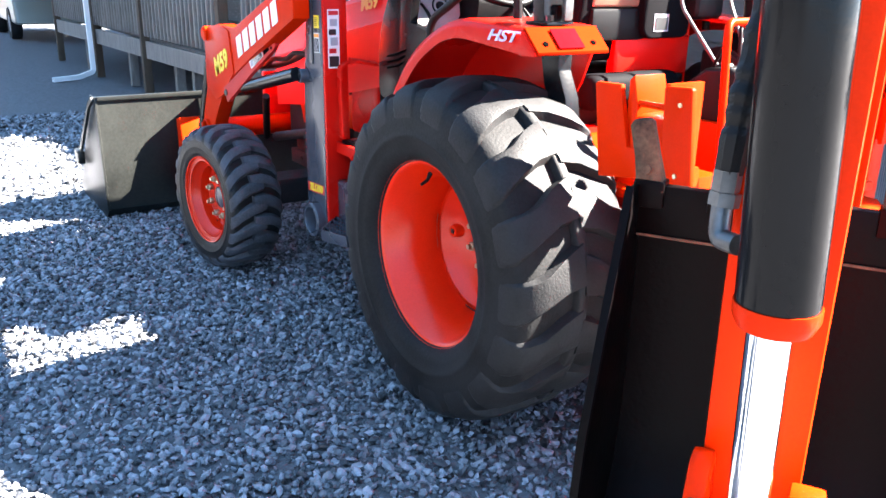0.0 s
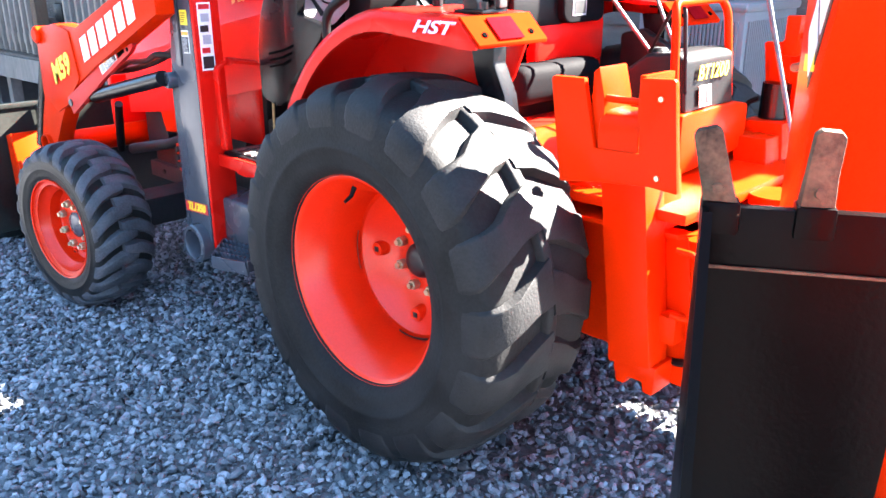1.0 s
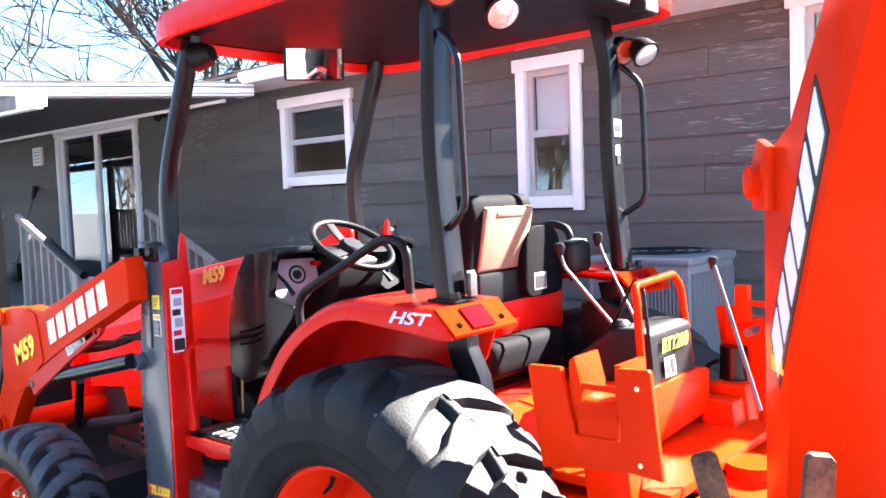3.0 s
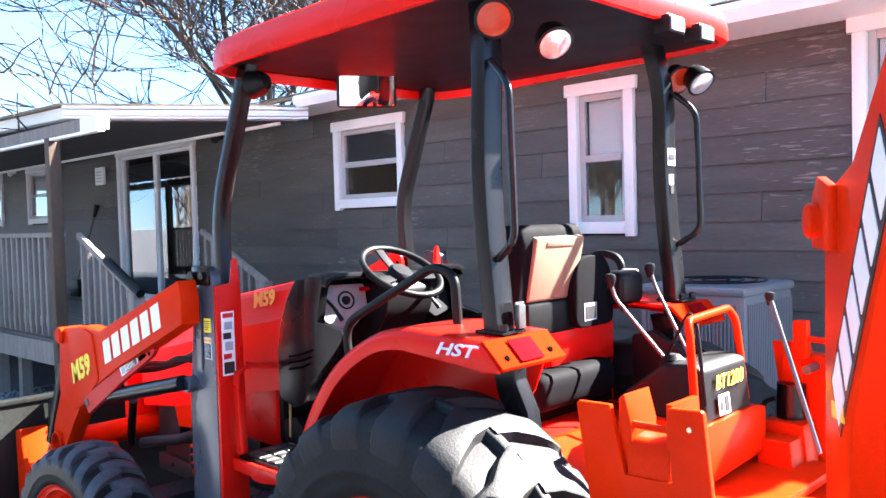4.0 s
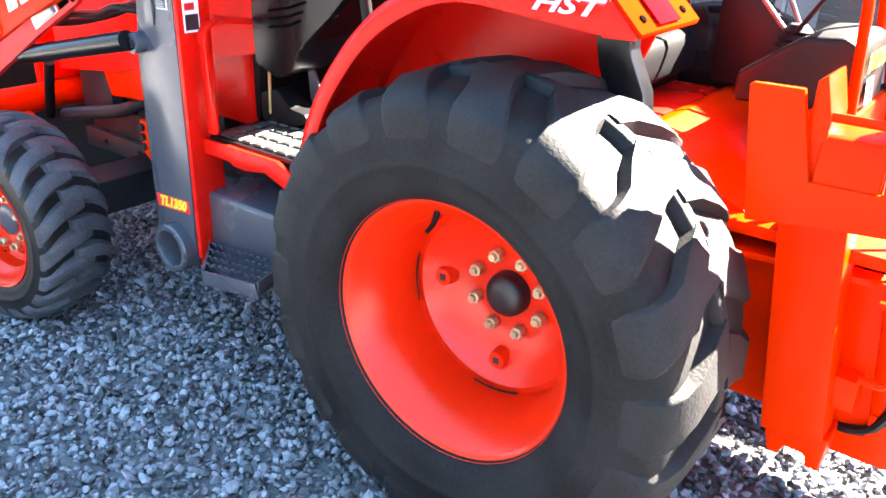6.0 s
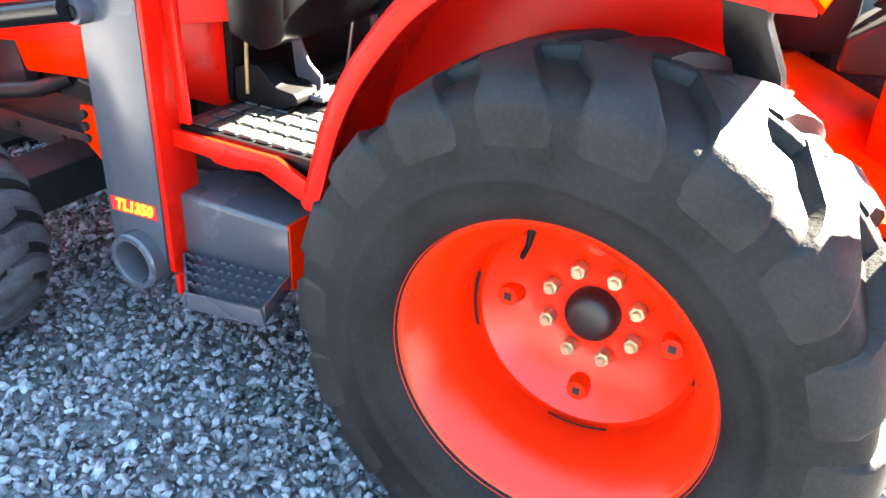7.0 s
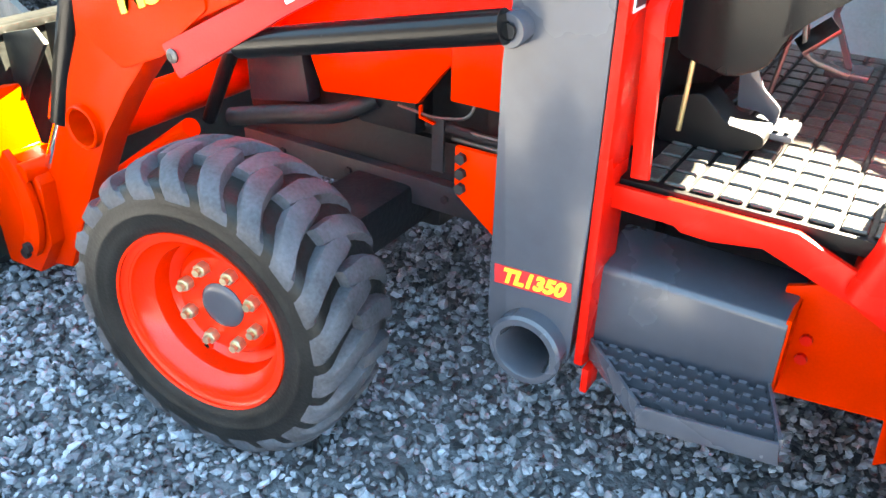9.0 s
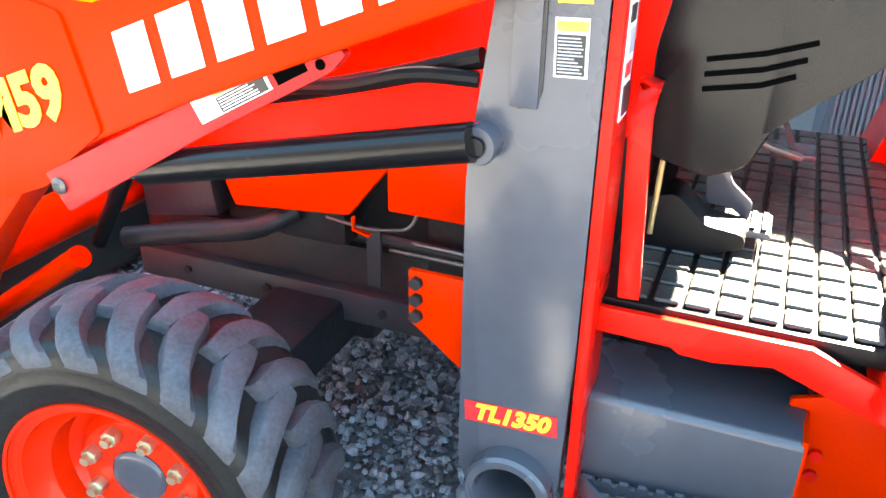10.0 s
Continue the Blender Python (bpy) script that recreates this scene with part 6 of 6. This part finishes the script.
def window(name, w, door=False):
    x0, x1, z0, z1 = w
    t = 0.085
    e = 0.09 if door else t
    boards = ((x0 - 0.015, -0.032, z1 - e, x1 + 0.015, z1 + 0.005), (x0 + 0.012, -0.028, z0, x0 + e, z1 - e), (x1 - e, -0.028, z0, x1 - 0.012, z1 - e), (x0 + e, -0.028, z0 + 0.02, x1 - e, z0 + 0.02 + (0.05 if door else t)))
    wn_ = None
    for bx in boards:
        bm = box(B(), (bx[0], WY + bx[1], bx[2]), (bx[3], WY + 0.03, bx[4]), 0.004)
        if wn_ is None:
            wn_ = part(name, bm, WHITE, house, "white board trim round clear panes")
        else:
            part("trim_board", bm, WHITE, wn_)
    s = B()
    a, b, c, d = (x0 + 0.09, x1 - 0.09, z0 + 0.06, z1 - 0.09) if door else (x0 + t, x1 - t, z0 + 0.02 + t, z1 - t)
    e = 0.045
    mid = (c + d) / 2
    my = WY + 0.02
    for bx in ((a, c, a + e, d), (b - e, c, b, d), (a + e, d - e, b - e, d), (a + e, c, b - e, c + e)):
        box(s, (bx[0], my, bx[1]), (bx[2], my + 0.045, bx[3]), 0.003)
    if door:
        box(s, ((a + b) / 2 - 0.045, my - 0.01, c + e), ((a + b) / 2 + 0.045, my + 0.05, d - e), 0.003)
        panes = ((a + e, (a + b) / 2 - 0.045, c + e, d - e), ((a + b) / 2 + 0.045, b - e, c + e, d - e))
    else:
        box(s, (a + e, my - 0.008, mid - 0.025), (b - e, my + 0.045, mid + 0.025), 0.003)
        panes = ((a + e, b - e, c + e, mid - 0.025), (a + e, b - e, mid + 0.025, d - e))
    part("sash", s, WHITE if door else VINYL, wn_)
    for k, (p, q, r, u) in enumerate(panes):
        dy = 0.012 * (k if not door else 1 - k)
        gl = part("pane", box(B(), (p, my + 0.012 + dy, r), (q, my + 0.017 + dy, u)), GLASS, wn_, "clear window glass")
        gl.visible_shadow = False
    if not door:
        # W1 has no blind: its sheet puts the room's dark into colour
        part("blind", box(B(), (a + e, my + 0.06, mid), (b - e, my + 0.066, d)), WHITE if w in (W2, W3, W4, W5) else DARKIN, wn_, "drawn roller blind; in W1 only a dark sheet")
    return wn_


for w in (W1, W2, W3, W4, W5):
    window("window", w)
window("sliding_door", DR, True)
# gutter, eaves and roof
GY, GZ = 2.33, 2.80
bm = B()
prism(bm, [(GY, GZ + 0.06), (GY - 0.10, GZ + 0.06), (GY - 0.115, GZ + 0.02), (GY - 0.085, GZ - 0.05), (GY, GZ - 0.05), (GY, GZ - 0.044), (GY - 0.08, GZ - 0.044), (GY - 0.108, GZ + 0.02), (GY - 0.095, GZ + 0.054), (GY, GZ + 0.054)], -4.64, X1 + 0.2, "x")
part("gutter", bm, WHITE, house, "white metal gutter")
bm = box(B(), (-4.64, GY, GZ - 0.05), (X1 + 0.2, GY + 0.02, GZ + 0.08))
box(bm, (-5.3, GY + 0.02, GZ - 0.05), (X1 + 0.2, WY + 0.02, GZ - 0.035))
part("fascia", bm, WHITE, house)
roof = part("roof", prism(B(), [(GY - 0.02, GZ + 0.08), (6.2, GZ + 0.98), (6.2, GZ + 0.93), (GY - 0.02, GZ + 0.05)], -5.6, X1 + 0.2, "x"), SHINGLE, house, "brown asphalt shingle roof")
me_cache = {}
for r in range(12):
    y0 = GY - 0.03 + 0.32 * r
    z0 = GZ + 0.088 + 0.075 * r
    for k in range(8):
        xa, xb = -5.6 + 0.91 * k + 0.3 * (r % 3), -5.6 + 0.91 * (k + 1) - 0.006 + 0.3 * (r % 3)
        if "s" not in me_cache:
            bm = box(B(), (0, 0, 0), (0.904, 0.34, 0.008))
            bm.transform(pose(0, 0, 0, 13.2, 0, 0))
            me = bpy.data.meshes.new("shingle")
            bm.to_mesh(me), bm.free()
            me.materials.append(SHINGLE)
            me_cache["s"] = me
        ob = new("shingle", me_cache["s"])
        ob.parent, ob.location = roof, (xa, y0, z0)
# porch roof: a low slab that runs out over the deck
bm = B()
low = [(-4.60, 2.36), (-5.71, 0.55), (-19.5, -0.64), (-19.5, 2.36)]
prism(bm, low, 2.648, 2.748, "z", bev=0.004)
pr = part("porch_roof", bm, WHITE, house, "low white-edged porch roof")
# runs back unseen over the rooms to keep sun off the deck
bm = prism(B(), [(-4.55, 2.355), (-5.67, 0.50), (-19.5, -0.69), (-19.5, 6.7), (-5.60, 6.7), (-5.60, 2.355)], 2.752, 2.775, "z")
part("roof_sheet", bm, SHINGLE, pr)
bm = bar(B(), [(-5.0, 0.45, 2.512), (-19.5, -0.07, 2.512)], 0.09, 0.10)
part("porch_beam", bm, WOOD, pr)
part("beam_end", bar(B(), [(-4.70, 0.461, 2.512), (-5.0, 0.45, 2.512)], 0.10, 0.11), WHITE, pr)
bm = bar(B(), [(-4.70, 0.445, 2.448), (-19.5, -0.085, 2.448)], 0.06, 0.022)
part("porch_trim", bm, WHITE, pr)
# dark underside of the slab; the porch's shade is in its colour too
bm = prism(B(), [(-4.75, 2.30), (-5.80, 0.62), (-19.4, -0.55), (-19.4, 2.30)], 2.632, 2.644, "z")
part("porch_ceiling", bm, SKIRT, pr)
bm = box(B(), (-19.4, 2.16, 2.600), (-4.8, 2.19, 2.630))
part("soffit_trim", bm, WHITE, pr)
for k in range(10):
    x = -5.55 - 1.25 * k
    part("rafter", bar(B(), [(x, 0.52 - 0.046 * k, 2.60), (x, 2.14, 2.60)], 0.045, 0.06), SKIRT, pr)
for dz, out_, hh in ((0.088, 0.060, 0.022), (0.045, 0.040, 0.050), (0.006, 0.028, 0.020)):
    d_ = Vector((1.11, 1.81, 0)).normalized()
    o_ = Vector((d_.y, -d_.x, 0)) * out_
    part("gutter_rib", bar(B(), [Vector((-5.71, 0.55, 2.648 + dz)) + o_, Vector((-4.60, 2.36, 2.648 + dz)) + o_], 0.05, hh, (d_.y, -d_.x, 0), bev=0.004), WHITE, pr)
# small things on the wall
bm = box(B(), (-10.2, WY - 0.04, 2.30), (-9.93, WY - 0.001, 2.55), 0.004)
sg_ = part("notice_board", bm, WHITE, house, "small white notice with grey bars")
for k in range(4):
    part("notice_bar", box(B(), (-10.15, WY - 0.043, 2.34 + 0.045 * k), (-9.98, WY - 0.039, 2.355 + 0.045 * k)), GREYD, sg_)
for x in (-13.6, -6.75):
    bm = box(B(), (x - 0.04, WY - 0.04, 2.66), (x + 0.04, WY, 2.74), 0.01)
    tube(bm, [(x, WY - 0.04, 2.69), (x + 0.05, WY - 0.12, 2.65)], [0.03, 0.045], 12)
    part("wall_lamp", bm, WHITE if x < -10 else PLASTIC, house)

# ---- deck ----
deck = thing("deck", (-9, 1.5, 0), "raised weathered wooden deck with slatted railing", "deck")


def yline(x):
    """The deck's outer edge, which runs slightly askew."""
    return 0.43 + 0.10 * (x + 5.5) / 2.5 * 0.9


for k in range(16):
    a = WY - 0.02 - (WY - 0.45) * k / 16
    b = WY - 0.02 - (WY - 0.45) * (k + 0.95) / 16
    part("deck_board", box(B(), (-14, b, 0.66), (-5.6, a, 0.695), 0.004), WOOD, deck)
for x in (-5.66, -8.25, -10.6, -13.2):
    bm = box(B(), (x - 0.05, yline(x) - 0.05, 0), (x + 0.05, yline(x) + 0.05, 2.462), 0.006)
    part("roof_post", bm, POSTW, deck, "square weathered post")
for x in (-6.9, -7.5, -9.4, -11.8):
    part("deck_post", box(B(), (x - 0.05, yline(x) + 0.1, 0), (x + 0.05, yline(x) + 0.2, 0.66), 0.005), WOOD, deck)
for xa, xb in ((-5.55, -8.2), (-8.2, -10.6), (-10.6, -13.2)):
    a, b = Vector((xa, yline(xa), 0)), Vector((xb, yline(xb), 0))
    for z, h, w in ((1.63, 0.04, 0.12), (0.86, 0.09, 0.045), (0.58, 0.20, 0.05)):
        part("rail" if z > 0.6 else "rim_beam", bar(B(), [a + Vector((-0.07, 0, z)), b + Vector((0.07, 0, z))], w, h), WOOD, deck)
    n = int(abs(xb - xa) / 0.125)
    for k in range(1, n):
        p = a.lerp(b, k / n) + Vector((0, -0.03, 0))
        part("baluster", box(B(), (p.x - 0.019, p.y - 0.019, 0.74), (p.x + 0.019, p.y + 0.019, 1.61), 0.003), WOOD, deck)
# stair with its own railing
for k in range(4):
    part("stair_tread", box(B(), (-5.55 + 0.28 * k, 0.55, 0.60 - 0.17 * k - 0.06), (-5.25 + 0.28 * k, 1.75, 0.60 - 0.17 * k), 0.004), WOOD, deck)
for y in (0.55, 1.72):
    part("stringer", bar(B(), [(-5.6, y, 0.55), (-4.45, y, -0.02)], 0.04, 0.22), WOOD, deck)
    part("stair_rail", bar(B(), [(-5.5, y, 1.62), (-4.42, y, 1.16)], 0.04, 0.05), WOOD, deck)
    part("stair_post", box(B(), (-4.48, y - 0.045, 0), (-4.39, y + 0.045, 1.17), 0.004), WOOD, deck)
    for k in range(8):
        x = -5.42 + 0.125 * k
        zt = 1.62 - (x + 5.5) * 0.426 - 0.01
        part("baluster", box(B(), (x - 0.019, y - 0.019, zt - 0.80), (x + 0.019, y + 0.019, zt), 0.003), WOOD, deck)
part("rail_cover", tube(B(), [(-4.95, 0.55, 1.415), (-4.36, 0.55, 1.165)], 0.035, 14), PLASTIC, deck, "black sleeve over the stair rail")
sv = thing("push_broom", (-10.3, 2.4, 0.7), "black-handled broom leaning on the house wall", "broom")
part("handle", tube(B(), [(-10.36, 2.42, 0.95), (-10.22, 2.66, 1.90)], 0.016, 10), ROD, sv)
part("head", box(B(), (-10.50, 2.36, 0.70), (-10.22, 2.44, 0.95), 0.02), PLASTIC, sv)
part("grip", tube(B(), [(-10.23, 2.645, 1.84), (-10.20, 2.685, 2.02)], [0.022, 0.045], 10), PLASTIC, sv)
ds = thing("downspout", (-10.2, 0.1, 0), "white downspout standing beside a deck post", "downspout")
bm = bar(B(), fillet([(-10.45, 0.12, 2.6), (-10.45, 0.12, 0.10), (-10.35, -0.10, 0.04), (-10.25, -0.45, 0.03)], 0.05), 0.08, 0.06, (1, 0, 0))
part("pipe", bm, WHITE, ds)

# ---- air conditioner ----
ac = thing("air_conditioner", (-0.45, 2.1, 0), "grey outdoor air conditioner with louvred sides", "air conditioner")
AX0, AX1, AY0, AY1, AZ = -0.75, -0.12, 1.75, 2.40, 1.28
bm = box(B(), (AX0 + 0.012, AY0 + 0.012, 0.06), (AX1 - 0.012, AY1 - 0.012, AZ - 0.03), 0.03)
acb = part("case", bm, ALU, ac)
bm = box(B(), (AX0, AY0, AZ - 0.05), (AX1, AY1, AZ), 0.03, 3)
part("lid", bm, ALU, acb)
bm = B()
for r in (0.08, 0.15, 0.22, 0.27):
    tube(bm, [Vector(((AX0 + AX1) / 2 + r * math.cos(a), (AY0 + AY1) / 2 + r * math.sin(a), AZ + 0.012)) for a in (2 * math.pi * k / 32 for k in range(33))], 0.004, 6, cap=False)
part("fan_grille", bm, PLASTIC, acb)
for k in range(26):
    x = AX0 + 0.05 + k * (AX1 - AX0 - 0.1) / 25
    part("louvre", box(B(), (x - 0.006, AY0 + 0.002, 0.14), (x + 0.006, AY0 + 0.011, AZ - 0.09)), ALU, acb)
for k in range(26):
    y = AY0 + 0.05 + k * (AY1 - AY0 - 0.1) / 25
    part("louvre", box(B(), (AX1 - 0.011, y - 0.006, 0.14), (AX1 - 0.002, y + 0.006, AZ - 0.09)), ALU, acb)
part("pad", box(B(), (AX0 - 0.08, AY0 - 0.08, 0.0), (AX1 + 0.08, AY1 + 0.08, 0.06), 0.01), CONC, ac)

# ---- trees ----


def bare_tree(at, tall, seed, label, spread=1.0):
    r = random.Random(seed)
    tr = thing("bare_tree", at, label, "tree", "bare trees")
    trunk, twigs = B(), B()

    def grow(bm, p, d, length, rad, level):
        rad = max(rad, 0.011)
        pts, rs = [p], [rad]
        n = 4 if level < 3 else 3
        for k in range(n):
            d = (d + Vector((r.uniform(-1, 1), r.uniform(-1, 1), r.uniform(-0.6, 0.9))) * (0.36 if level else 0.08)).normalized()
            p = p + d * length / n
            pts.append(p), rs.append(rad * (1 - 0.45 * (k + 1) / n))
        tube(bm, pts, rs, 8 if level < 2 else 5 if level < 4 else 3, cap=False)
        if level >= 6:
            return
        kids = (13, 7, 5, 5, 4, 3)[level]
        for k in range(kids):
            u = 1.0 if k == 0 else r.uniform(0.82, 1.0) if level == 0 else r.uniform(0.2, 1.0)
            i = min(int(u * n), n - 1)
            q = pts[i].lerp(pts[i + 1], min(1, u * n - i))
            side = Vector((r.uniform(-1, 1), r.uniform(-1, 1), r.uniform(-0.2, 0.6))).normalized()
            nd = (d * (0.9 if level else 0.5) + side * spread * (1.1 if level == 0 else 0.75 if k else 0.35)).normalized()
            grow(twigs, q, nd, length * (r.uniform(1.1, 1.7) if level == 0 else r.uniform(0.52, 0.78)), rs[i] * (r.uniform(0.26, 0.42) if level == 0 else 0.72 if k == 0 else r.uniform(0.38, 0.58)), level + 1)

    grow(trunk, Vector(at) - Vector((0, 0, 0.1)), Vector((0, 0, 1)), tall * 0.3, tall * 0.021, 0)
    part("trunk", trunk, BARK, tr)
    part("crown", twigs, BARK, tr)
    return tr


bare_tree((-13.5, 7.2, 0), 13.0, 5, "large leafless tree behind the house", 1.1)
bare_tree((-11.0, -16.0, 0), 8.0, 8, "leafless tree across the yard", 1.0)
bare_tree((-24.0, -14.0, 0), 8.0, 9, "leafless tree across the yard", 1.0)

rw_ = random.Random(12)
bm = B()
for k in range(230):
    x, y = rw_.uniform(-75, 20), rw_.uniform(-46, -28)
    h = rw_.uniform(6, 11)
    tube(bm, [(x, y, -0.1), (x + rw_.uniform(-0.3, 0.3), y, h * 0.5), (x + rw_.uniform(-0.6, 0.6), y, h)], [0.20, 0.13, 0.05], 5, cap=False)
    for j in range(14):
        z = h * rw_.uniform(0.25, 0.9)
        a, l = rw_.uniform(0, 6.28), h * rw_.uniform(0.15, 0.32)
        e = Vector((x + math.cos(a) * l, y + math.sin(a) * l, z + l * rw_.uniform(0.5, 1.2)))
        tube(bm, [(x, y, z), Vector((x, y, z)).lerp(e, 0.5) + Vector((0, 0, 0.1)), e], [0.09, 0.06, 0.03], 3, cap=False)
        for i in range(5):
            f = e + Vector((rw_.uniform(-0.8, 0.8), rw_.uniform(-0.8, 0.8), rw_.uniform(0.2, 1.0)))
            tube(bm, [Vector((x, y, z)).lerp(e, rw_.uniform(0.4, 0.9)), f], [0.04, 0.02], 3, cap=False)
tagged(part("far_woods", bm, BARK), "bare brown woods along the far side of the yard", "woods", kind="stuff")

# ---- shed far off ----
shed = thing("metal_shed", (-36.0, 4.0, 0), "white ribbed metal shed with a tan base", "shed")
sw_ = part("wall", box(B(), (-40.0, -3.0, 0.0), (-34.0, 12.0, 2.9), 0.02), WHITE, shed)
part("base_wall", box(B(), (-33.99, -3.0, 0.0), (-33.95, 12.0, 0.85), 0.01), CREAM, sw_)
for k in range(50):
    y_ = -2.9 + 0.3 * k
    part("rib", box(B(), (-33.99, y_ - 0.03, 0.86), (-33.95, y_ + 0.03, 2.88)), WHITE, sw_)
part("roof", prism(B(), [(-40.3, 2.90), (-37.0, 3.7), (-33.7, 2.90), (-33.7, 2.97), (-37.0, 3.78), (-40.3, 2.97)], -3.3, 12.3, "y"), ALU, shed)

# ---- parked car far off ----
car = thing("parked_car", (-19.70, 0.9, 0), "silver parked estate car beyond the deck", "car")
bm = prism(B(), [(-21.70, 0.35), (-21.75, 0.85), (-21.40, 1.0), (-20.90, 1.55), (-19.40, 1.62), (-18.50, 1.05), (-17.60, 0.9), (-17.40, 0.35)], 0.0, 1.8, "y", bev=0.08, seg=3)
cb = part("body", bm, CARP, car)
for x in (-20.80, -18.40):
    for y0, s in ((0.0, -1), (1.8, 1)):
        m = Matrix.Translation((x, y0 - s * 0.09, 0.34))
        ty = part("wheel", lathe(B(), [(0.2, -0.11), (0.32, -0.11), (0.345, -0.07), (0.345, 0.07), (0.32, 0.11), (0.2, 0.11)], m, 28, close=True), RUBBER, car)
        part("rim", lathe(B(), [(0.0, -0.09), (0.2, -0.10), (0.2, 0.10), (0.0, 0.09)], m, 24), ALU, ty)
for a, b in ((-20.80, -20.00), (-19.90, -19.10)):
    part("side_window", prism(B(), [(a, 1.05), (a + 0.15, 1.48), (b, 1.50), (b + 0.1, 1.05)], -0.006, 0.0, "y"), BLACK, cb)
